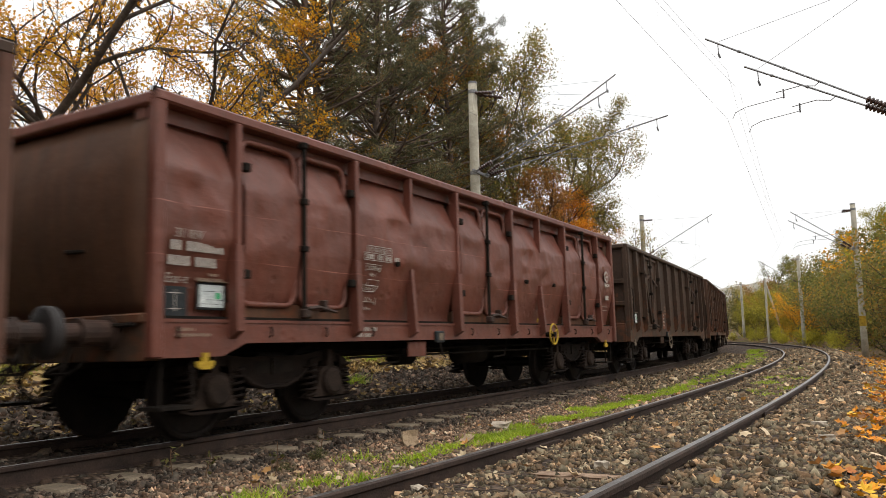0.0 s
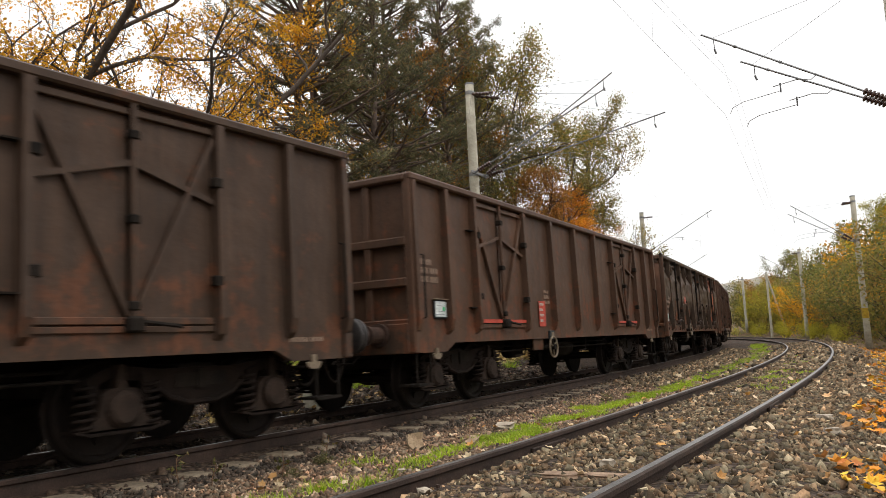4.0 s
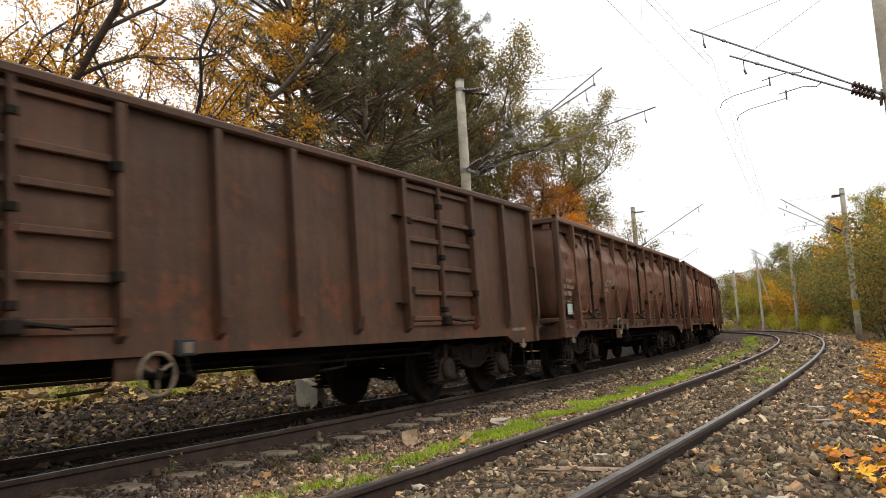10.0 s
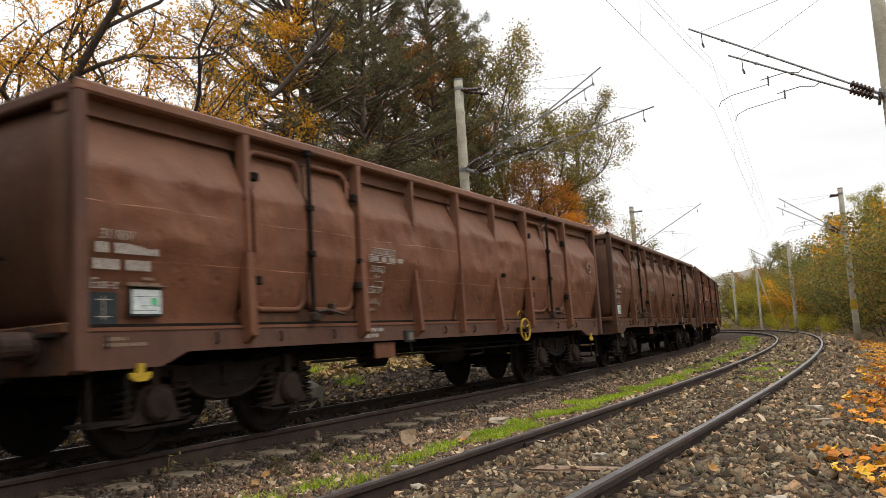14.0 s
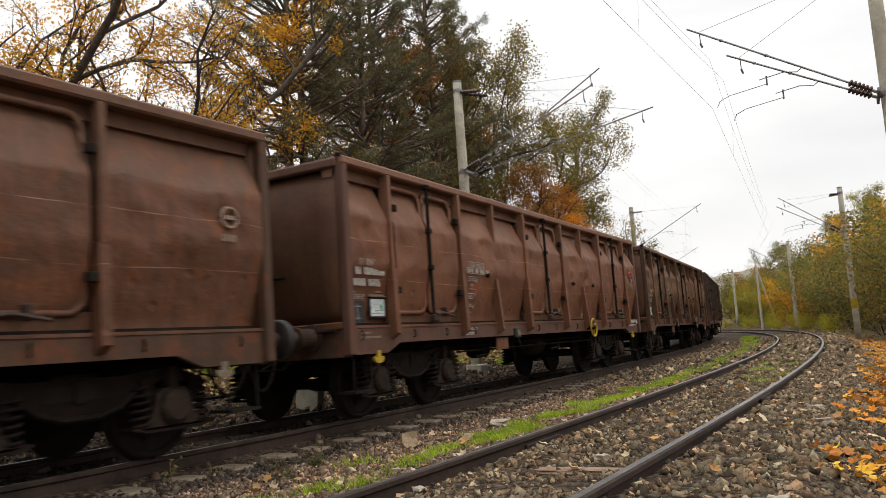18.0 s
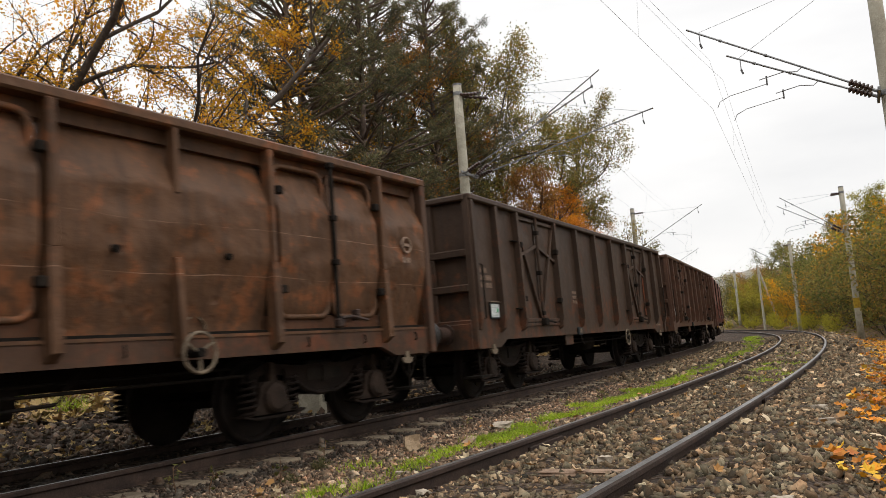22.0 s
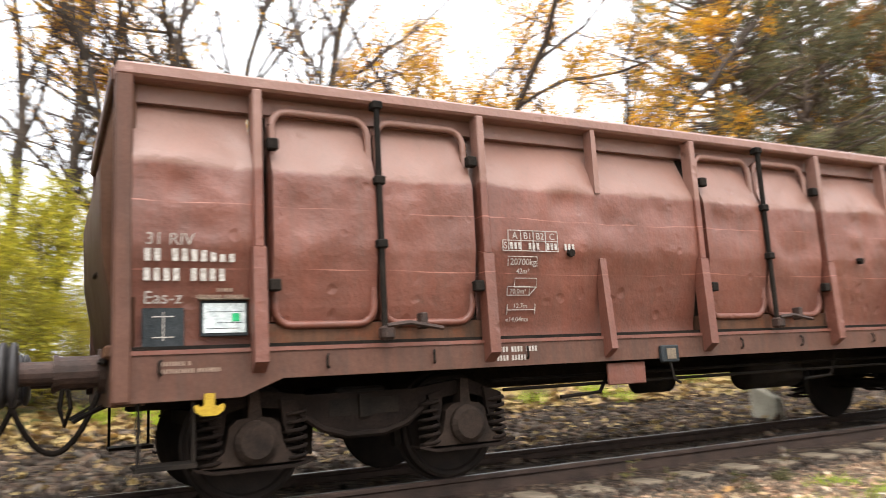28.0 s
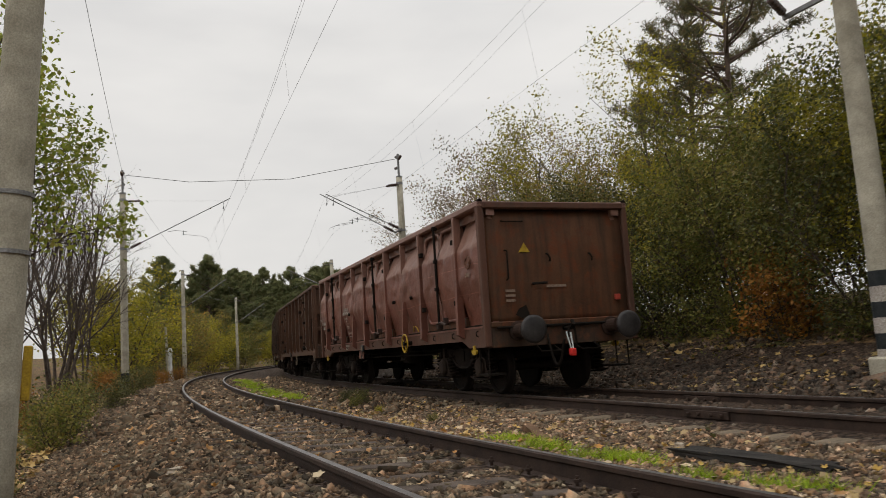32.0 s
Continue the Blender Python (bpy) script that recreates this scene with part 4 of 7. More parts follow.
    for sgn in (1, -1):
        x0 = 6.22 if sgn > 0 else -6.22
        part("wagon_number", bars(x0, 1.79, [signs(0.1, 2, 7), signs(0.1, 4, 4)], 0.09, lambda z: lie(z) + 0.014, sgn, 1.5), WHITE, w, "white painted lettering")["kind"] = "stuff"
        letters("31 RIV", 0.12, x0, sgn * (lie(1.92) + 0.02), 1.9, sgn, w, WHITE)
        xt = sgn * (doors[0][1] - 0.22)
        rule = Mesher()

        def stroke(*pts):
            """A painted line through points of (across, height) from the table's corner."""
            rule.tube([(xt - sgn * a, sgn * (lie(z) + 0.004), z) for a, z in pts], 0.0045, 4)

        for z, a in ((2.11, 0.0), (2.02, -0.06), (1.93, -0.06)):
            stroke((a, z), (0.52, z))
        for a in (0.0, 0.13, 0.26, 0.39, 0.52):
            stroke((a, 1.93), (a, 2.11))
        stroke((-0.06, 1.93), (-0.06, 2.02))
        stroke((0.0, 1.8), (0.0, 1.88), (0.3, 1.88), (0.3, 1.8))
        for a, z in ((0.0, 0.0), (0.07, 0.07)):
            stroke((0.01 + a, 1.55 + z), (0.01 + a, 1.625 + z), (0.24 + a, 1.625 + z), (0.24 + a, 1.55 + z), (0.01 + a, 1.55 + z))
        stroke((0.24, 1.55), (0.31, 1.62))
        stroke((0.02, 1.425), (0.31, 1.425))
        for a in (0.02, 0.31):
            stroke((a, 1.385), (a, 1.475))
        part("table_outline", rule, WHITE, w)["kind"] = "stuff"
        part("load_table", bars(xt - sgn * 0.015, 1.945, [signs(0.062, 3) + [-0.02] + signs(0.062, 3) + [-0.02] + signs(0.062, 3) + [-0.02] + signs(0.062, 3)], 0.058, lambda z: lie(z) + 0.004, sgn), WHITE, w)["kind"] = "stuff"
        for a, word in ((0.04, "A"), (0.155, "B1"), (0.285, "B2"), (0.43, "C")):
            letters(word, 0.085, xt - sgn * a, sgn * (lie(2.04) + 0.004), 2.035, sgn, w, WHITE, lean=0)
        letters("S", 0.085, xt + sgn * 0.055, sgn * (lie(1.95) + 0.006), 1.945, sgn, w, WHITE, lean=4)
        for word, size, a, z in (("20700kg", 0.08, 0.02, 1.81), ("42m\u00b2", 0.065, 0.09, 1.735), ("70.0m\u00b3", 0.06, 0.035, 1.565), ("12.7m", 0.06, 0.08, 1.44), ("\u00ab14.04m\u00bb", 0.06, 0.01, 1.325)):
            letters(word, size, xt - sgn * a, sgn * (lie(z) + 0.004), z, sgn, w, WHITE)
        letters("Eas-z", 0.13, x0, sgn * lie(1.5), 1.5, sgn, w, WHITE)
        part("sill_lettering", bars(xt + sgn * 0.15, 1.06, [signs(0.045, 4, 4, 4), signs(0.045, 4, 5)], 0.045, 1.381, sgn, 1.6), WHITE, w)["kind"] = "stuff"
        part("sill_note", bars(x0 - sgn * 0.1, 1.06, [signs(0.03, 9, 1), signs(0.03, 12, 8)], 0.03, 1.381, sgn, 1.7), CREAM, w)["kind"] = "stuff"
        part("plate_marks", Mesher().box(*sorted((x0 - sgn * 0.07, x0 - sgn * 0.21)), *sorted((sgn * 1.316, sgn * 1.319)), 1.405, 1.413).box(*sorted((x0 - sgn * 0.07, x0 - sgn * 0.21)), *sorted((sgn * 1.316, sgn * 1.319)), 1.26, 1.268).box(*sorted((x0 - sgn * 0.136, x0 - sgn * 0.144)), *sorted((sgn * 1.316, sgn * 1.319)), 1.24, 1.44), WHITE, w)["kind"] = "stuff"
        part("label_heading", bars(x0 - sgn * 0.5, 1.58, [signs(0.032, 6)], 0.026, lambda z: lie(z), sgn), CREAM, w)["kind"] = "stuff"
        part("label_heading", bars(x0 - sgn * 0.36, 1.535, [signs(0.032, 9, 7)], 0.026, lambda z: lie(z), sgn), CREAM, w)["kind"] = "stuff"
        part("black_plate", Mesher().box(*sorted((x0, x0 - sgn * 0.28)), *sorted((sgn * 1.295, sgn * 1.315)), 1.2, 1.47), BLACKBOX, w)
        label_board(w, 5.66 * sgn, 1.4, sgn, 1.31)
        ring = [(-5.86 * sgn + 0.1 * math.cos(a * math.pi / 10), sgn * 1.445, 2.26 + 0.1 * math.sin(a * math.pi / 10)) for a in range(21)]
        part("round_emblem", Mesher().tube(ring, 0.016, 5, False).box(-5.86 * sgn - 0.06, -5.86 * sgn + 0.06, *sorted((sgn * 1.43, sgn * 1.455)), 2.24, 2.28), CREAM, w, "faded round emblem")
        part("rear_lettering", bars(-5.75 * sgn, 2.02, [signs(0.07, 4)], 0.07, 1.452, sgn), CREAM, w)["kind"] = "stuff"
    return w


def wagon_ribbed(name, paint, label, cross=True):
    """Four-axle open wagon with flat plates between upright ribs and two pairs of doors a side."""
    w = thing(name, Matrix(), label, "freight wagon", "wagons of the train")
    underframe(w, paint)
    buffers_and_ends(w, 6.34)
    top = 3.23
    for sgn in (1, -1):
        sill = [(-6.36, 0.8), (-5.45, 0.8), (-5.2, 0.92), (5.2, 0.92), (5.45, 0.8), (6.36, 0.8), (6.36, 1.13), (-6.36, 1.13)]
        part("side_sill", Mesher().prism(sill, sgn * 1.3, sgn * 1.375), paint, w)
        part("top_rail", Mesher().box(-6.38, 6.38, *sorted((sgn * 1.31, sgn * 1.46)), top - 0.1, top, 0.02), paint, w)
        edges = [6.3, 5.4, 4.5, 2.6, 1.3, 0.0, -1.28, -2.56, -4.44, -5.4, -6.3] if cross else [6.3, 5.2, 4.1, 2.2, 1.1, 0.0, -1.1, -2.2, -4.1, -5.2, -6.3]
        doors = ((edges[2], edges[3]), (edges[7], edges[8]))
        for a, b in zip(edges, edges[1:]):
            if a - b < 1.6:
                part("side_panel", bulge(b, a, [(1.12, 1.36), (1.2, 1.36), (2.0, 1.365), (top - 0.05, 1.36)], sgn, a * 3 + sgn, 6, 0.008), paint, w)
        for x in edges:
            wd = 0.045
            part("rib", Mesher().add([(x + k * wd, sgn * yy, zz) for k in (-1, 1) for yy, zz in ((1.355, 1.02), (1.45, 1.1), (1.49, 1.25), (1.465, top - 0.1), (1.355, top - 0.1))],
                                     [(0, 1, 2, 3, 4), (9, 8, 7, 6, 5), (0, 5, 6, 1), (1, 6, 7, 2), (2, 7, 8, 3), (3, 8, 9, 4), (4, 9, 5, 0)]), paint, w)
        for a, b in doors:
            m = (a + b) / 2
            # added dark plate: stands for the shade seen through the door gaps
            part("door_backing", Mesher().box(b, a, *sorted((sgn * 1.27, sgn * 1.3)), 1.12, top - 0.05), UNDER, w)
            for z in (1.42, 2.6):
                part("post_step", Mesher().box(*sorted((a + 0.03, a + 0.2)), *sorted((sgn * 1.365, sgn * 1.44)), z, z + 0.018), UNDER, w)
            part("door_sill", Mesher().box(b + 0.04, a - 0.04, *sorted((sgn * 1.35, sgn * 1.4)), 1.12, 1.18, 0.008), paint, w)
            for k, (l0, l1) in enumerate(((m + 0.03, a - 0.05), (b + 0.05, m - 0.03))):
                d = part("door_leaf", bulge(l0, l1, [(1.19, 1.355), (2.0, 1.36), (top - 0.06, 1.355)], sgn, a + k, 6, 0.01), paint, w)
                outer, inner = (l1, l0) if k == 0 else (l0, l1)
                for fz in (top - 0.2, 1.19):
                    part("door_frame", Mesher().box(l0, l1, *sorted((sgn * 1.36, sgn * 1.405)), fz, fz + 0.065, 0.008), paint, d)
                if cross:
                    for p, q in (((outer, top - 0.24), (inner, 1.27)), ((outer, 2.36), (inner, 2.6))):
                        part("brace", Mesher().tube([(p[0], sgn * 1.39, p[1]), (q[0], sgn * 1.39, q[1])], 0.036, 4), paint, d)
                else:
                    for z in (1.58, 1.95, 2.32, 2.62):
                        part("door_rib", Mesher().box(l0 + 0.02, l1 - 0.02, *sorted((sgn * 1.36, sgn * 1.42)), z - 0.035, z + 0.035, 0.01), paint, d)
                for hz in (1.6, 2.55):
                    part("hinge", Mesher().box(outer - 0.05, outer + 0.05, *sorted((sgn * 1.4, sgn * 1.49)), hz - 0.05, hz + 0.05, 0.01), UNDER, d)
            part("lock_rod", Mesher().tube([(m, sgn * 1.42, 1.15), (m, sgn * 1.42, top - 0.02)], 0.03, 8), paint, w)
            for hz in (1.35, 2.1, 2.85):
                part("rod_bracket", Mesher().box(m - 0.05, m + 0.05, *sorted((sgn * 1.37, sgn * 1.46)), hz - 0.04, hz + 0.04, 0.01), UNDER, w)
            part("door_latch", Mesher().box(m - 0.08, m + 0.08, *sorted((sgn * 1.38, sgn * 1.5)), 1.12, 1.26, 0.02).tube([(m, sgn * 1.48, 1.22), (m - sgn * 0.45, sgn * 1.49, 1.17)], 0.02, 6), UNDER, w)
    for e in (-1, 1):
        part("end_wall", Mesher().box(*sorted((e * 6.24, e * 6.3)), -1.34, 1.34, 1.18, top - 0.04), paint, w)
        part("end_rail", Mesher().box(*sorted((e * 6.22, e * 6.42)), -1.36, 1.36, top - 0.11, top - 0.01, 0.02), paint, w)
        for z in (1.2, 1.75, 2.3):
            part("end_beam", Mesher().box(*sorted((e * 6.3, e * 6.39)), -1.33, 1.33, z - 0.06, z + 0.06, 0.015), paint, w)
        for y in (-0.7, 0.0, 0.7):
            part("end_rib", Mesher().box(*sorted((e * 6.3, e * 6.375)), y - 0.05, y + 0.05, 1.2, top - 0.1, 0.012), paint, w)
        for sy in (-1, 1):
            part("corner_post", Mesher().box(*sorted((e * 6.26, e * 6.38)), *sorted((sy * 1.31, sy * 1.43)), 0.8, top - 0.02, 0.015), paint, w)
        part("grab_iron", Mesher().tube([(e * 6.2, 1.43, 1.25), (e * 6.2, 1.5, 1.27), (e * 6.2, 1.5, 2.1), (e * 6.2, 1.43, 2.12)], 0.014, 6), UNDER, w)
    hand_wheel(w, -1.7 if cross else 1.93, 0.76, DULL)
    for sgn in (1, -1):
        x0 = 6.1 * sgn
        part("wagon_number", bars(x0, 2.0, [signs(0.08, 2, 3), signs(0.08, 4, 4), signs(0.08, 4, 4)], 0.08, 1.378, sgn, 1.5), CREAM, w, "faded painted lettering")["kind"] = "stuff"
        part("load_table", bars(4.85 * sgn if not cross else 1.7 * sgn, 1.75, [signs(0.06, 3, 2), signs(0.06, 6), signs(0.06, 3, 3)], 0.06, 1.378, sgn, 1.6), CREAM, w)["kind"] = "stuff"
        label_board(w, (5.62 if cross else 5.55) * sgn, 1.4, sgn, 1.375)
        part("sill_lettering", bars(-5.4 * sgn, 1.0, [signs(0.05, 9, 6)], 0.05, 1.377, sgn), CREAM, w)["kind"] = "stuff"
    return w


def repaint(w, old, fresh):
    """Gives a copied wagon a coat of its own."""
    for o in w.children_recursive:
        if o.type == "MESH" and o.material_slots and o.material_slots[0].material == old:
            o.material_slots[0].link = "OBJECT"
            o.material_slots[0].material = fresh


def build_train():
    """Fourteen wagons, from the last one forward."""
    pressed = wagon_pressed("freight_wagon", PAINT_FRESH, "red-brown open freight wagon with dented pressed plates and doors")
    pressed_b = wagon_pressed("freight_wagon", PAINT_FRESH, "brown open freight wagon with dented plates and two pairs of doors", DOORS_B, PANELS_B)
    cross = wagon_ribbed("freight_wagon", PAINT_RIB, "dusty brown ribbed open freight wagon with cross-braced doors", True)
    slat = wagon_ribbed("freight_wagon", PAINT_BROWN, "dark brown ribbed open freight wagon with slatted doors", False)
    plan = [(pressed, PAINT_FRESH, ""), (cross, PAINT_RIB, "dark rusty brown ribbed open freight wagon with cross-braced doors"), (cross, PAINT_DARK, "sooty dark ribbed open freight wagon with cross-braced doors"),
            (pressed, PAINT_SEPIA, "grimy dark brown open freight wagon with dented pressed plates"), (pressed, PAINT_ORANGE, "orange-brown open freight wagon with dented pressed plates"),
            (pressed_b, PAINT_RUSTY, "rusty brown open freight wagon with dented plates and two door pairs"), (pressed_b, PAINT_ORANGE, "orange-brown open freight wagon with dented plates and two door pairs"),
            (pressed, PAINT_RUSTY, "rusty brown open freight wagon with dented pressed plates"), (slat, PAINT_BROWN, ""),
            (pressed, PAINT_GREY, "grimy grey-brown open freight wagon with one bare rusty door"), (cross, PAINT_BROWN, "dusty brown ribbed open freight wagon with red door bars"),
            (cross, PAINT_DARK, "sooty dark ribbed open freight wagon with cross-braced doors"), (pressed, PAINT_RED, ""), (pressed, PAINT_DARK, "sooty open freight wagon with dented pressed plates")]
    wagons, used = [], set()
    for kind, coat, label in plan:
        if kind.name in used:
            w = copy_thing(kind, Matrix())
        else:
            w = kind
            used.add(kind.name)
        wagons.append((w, kind, coat, label))
    base = {pressed: PAINT_FRESH, pressed_b: PAINT_FRESH, cross: PAINT_RIB, slat: PAINT_BROWN}
    for w, kind, coat, label in wagons:
        if coat in (PAINT_SEPIA, PAINT_GREY, PAINT_RUSTY):
            repaint(w, PAINT_SILL, PAINT_BROWN)
        if coat == PAINT_RED:
            repaint(w, PAINT_SILL, PAINT_RED)
        if coat != base[kind]:
            repaint(w, base[kind], coat)
        if coat in (PAINT_GREY, PAINT_DARK, PAINT_RUSTY, PAINT_SEPIA, PAINT_BROWN) or kind not in (pressed, pressed_b):
            repaint(w, YELLOW, DULL)
        if label:
            w["label"] = label
        if coat in (PAINT_GREY, PAINT_SEPIA, PAINT_DARK, PAINT_RUSTY):
            repaint(w, WHITE, CREAM)
    for o in wagons[0][0].children_recursive:
        if o.name.startswith("round_emblem"):
            o.material_slots[0].link = "OBJECT"
            o.material_slots[0].material = PAINT_RUSTY
    for k, shift in ((3, 0.15), (4, 0.15), (6, 0.4), (7, 5.06), (9, 5.0), (10, 3.45), (11, 3.45)):
        for o in wagons[k][0].children_recursive:
            if o.name.startswith("hand_brake_wheel"):
                o.location.x += shift
    part("red_panel", Mesher().prism([(2.86, 0), (3.2, 0), (3.2, 0.003), (2.86, 0.003)], 0, 0.36), REDBAR, wagons[5][0], "red ground behind the lettering").matrix_basis = pose(0, lie(1.5) - 0.006, 1.5, 75.4, 0, 0)
    last, rusty, barred = wagons[0][0], wagons[9][0], wagons[10][0]
    for o in rusty.children_recursive:
        if o.name.startswith(("door_leaf", "side_panel", "door_rim")) and o.bound_box[0][0] > -5.4 and o.bound_box[6][0] < -4.2 and o.bound_box[6][1] > 0:
            o.material_slots[0].link = "OBJECT"
            o.material_slots[0].material = RUST_DOOR
    for o in rusty.children_recursive:
        if o.name.startswith(("door_leaf", "door_rim", "side_panel")) and o.bound_box[0][0] > 0.5 and o.bound_box[6][1] > 0:
            o.material_slots[0].link = "OBJECT"
            o.material_slots[0].material = RUST_LOW
    part("red_panel", Mesher().box(2.76, 3.04, 1.462, 1.468, 1.86, 2.08), REDBAR, rusty, "red ground behind the lettering")
    part("panel_lettering", bars(3.0, 2.0, [signs(0.05, 4), signs(0.05, 3), signs(0.05, 5)], 0.045, 1.47, 1, 1.5), WHITE, rusty)["kind"] = "stuff"
    for w, red in ((wagons[10][0], REDBAR), (wagons[11][0], RUST_DOOR)):
        part("red_panel", Mesher().box(1.68, 1.98, 1.379, 1.383, 1.14, 1.6), red, w, "red ground behind the load table")
        part("panel_lettering", bars(1.95, 1.52, [signs(0.06, 5), signs(0.06, 4), signs(0.06, 5), signs(0.06, 4)], 0.045, 1.384, 1, 2.2), WHITE, w)["kind"] = "stuff"
    part("rust_patch", Mesher().box(-6.28, -5.42, 1.27, 1.275, 1.19, 1.27), RUST_DOOR, rusty, "rusty lower strip of a panel")
    for x in (3.55, -3.5):
        for k in (-0.47, 0.47):
            part("red_bar", Mesher().box(x + k - 0.42, x + k + 0.42, 1.402, 1.412, 1.2, 1.255), REDBAR, barred, "faded red bar under a door")
    grimy, red, front = wagons[3][0], wagons[4][0], wagons[12][0]
    part("red_patch", Mesher().prism([(2.85, 0), (3.12, 0), (3.12, 0.003), (2.85, 0.003)], 0, 0.2), RUST_DOOR, red, "small red painted patch").matrix_basis = pose(0, lie(1.62) - 0.006, 1.62, 75.4, 0, 0)
    for o in red.children_recursive:
        if o.name.startswith("round_emblem") and o.bound_box[6][1] > 0:
            o.material_slots[0].link = "OBJECT"
            o.material_slots[0].material = REDBAR
    arc = [(-5.86 + 0.085 * math.cos(a * math.pi / 10), 1.457, 2.2 + 0.085 * math.sin(a * math.pi / 10)) for a in range(8, 21)]
    part("emblem_arc", Mesher().tube(arc, 0.017, 5), BLUE, red, "blue half of the round emblem")
    part("sill_label", Mesher().box(-6.12, -5.5, 1.394, 1.399, 1.075, 1.135).box(-6.12, -5.5, 1.394, 1.399, 1.0, 1.03), WHITE, red, "white striped label on the sill")
    part("small_note", Mesher().box(-6.3, -6.17, 1.394, 1.399, 1.05, 1.13), WHITE, red)
    for a, b in ((5.3, 4.5), (4.05, 3.75)):
        part("red_bar", Mesher().box(b, a, 1.392, 1.402, 1.33, 1.365), REDBAR, grimy, "faded red edge under a door")
    part("rust_patch", Mesher().box(5.5, 6.28, 1.285, 1.29, 1.2, 1.36), RUST_DOOR, grimy, "rust-red patch beside the label")
    part("rust_strip", Mesher().box(-4.4, -4.3, 1.378, 1.384, 1.3, 2.45), RUST_DOOR, wagons[2][0], "rust-red strip beside the door")
    part("white_disc", Mesher().lathe([(0, 0.13), (0.006, 0.13)], pose(-5.86, 1.455, 2.27, 0, 0, 90), 24), WHITE, front, "round white emblem")
    part("disc_centre", Mesher().lathe([(0.006, 0.085), (0.01, 0.085)], pose(-5.86, 1.455, 2.27, 0, 0, 90), 24), PAINT_RED, front)
    part("disc_bar", Mesher().box(-5.93, -5.79, 1.464, 1.469, 2.25, 2.29), WHITE, front)
    part("front_lettering", bars(-5.72, 2.05, [signs(0.09, 6)], 0.07, 1.456, 1).box(-6.0, -5.78, 1.43, 1.436, 1.75, 1.85).box(-6.1, -5.6, 1.362, 1.368, 1.6, 1.612).box(-6.1, -5.6, 1.34, 1.346, 1.52, 1.532), WHITE, front)["kind"] = "stuff"
    lamp = part("tail_lamp", Mesher().box(-6.85, -6.76, 0.05, 0.15, 0.6, 0.72, 0.015), TAIL_RED, last, "red tail board hung on the coupling")
    part("lamp_chain", Mesher().tube([(-6.7, 0.05, 0.98), (-6.8, 0.08, 0.72)], 0.012, 6), PAPER, lamp)
    part("lamp_hook", Mesher().tube([(-6.7, 0.13, 1.0), (-6.8, 0.12, 0.72)], 0.01, 6), PAPER, lamp)
    return [w for w, *_ in wagons]


TRAIN = build_train()


# ---------- overhead line: masts, brackets, wires ----------
def insulator(ms, p, q, r=0.07, n=6):
    """Ribbed porcelain between two points."""
    p, q = Vector(p), Vector(q)
    prof, ln = [], (q - p).length
    for i in range(n):
        a = ln * i / n
        prof += [(a, r * 0.4), (a + ln / n * 0.35, r), (a + ln / n * 0.65, r), (a + ln / n * 0.98, r * 0.4)]
    m = Matrix.Translation(p) @ (q - p).to_track_quat("X", "Z").to_matrix().to_4x4()
    ms.lathe(prof, m, 8)


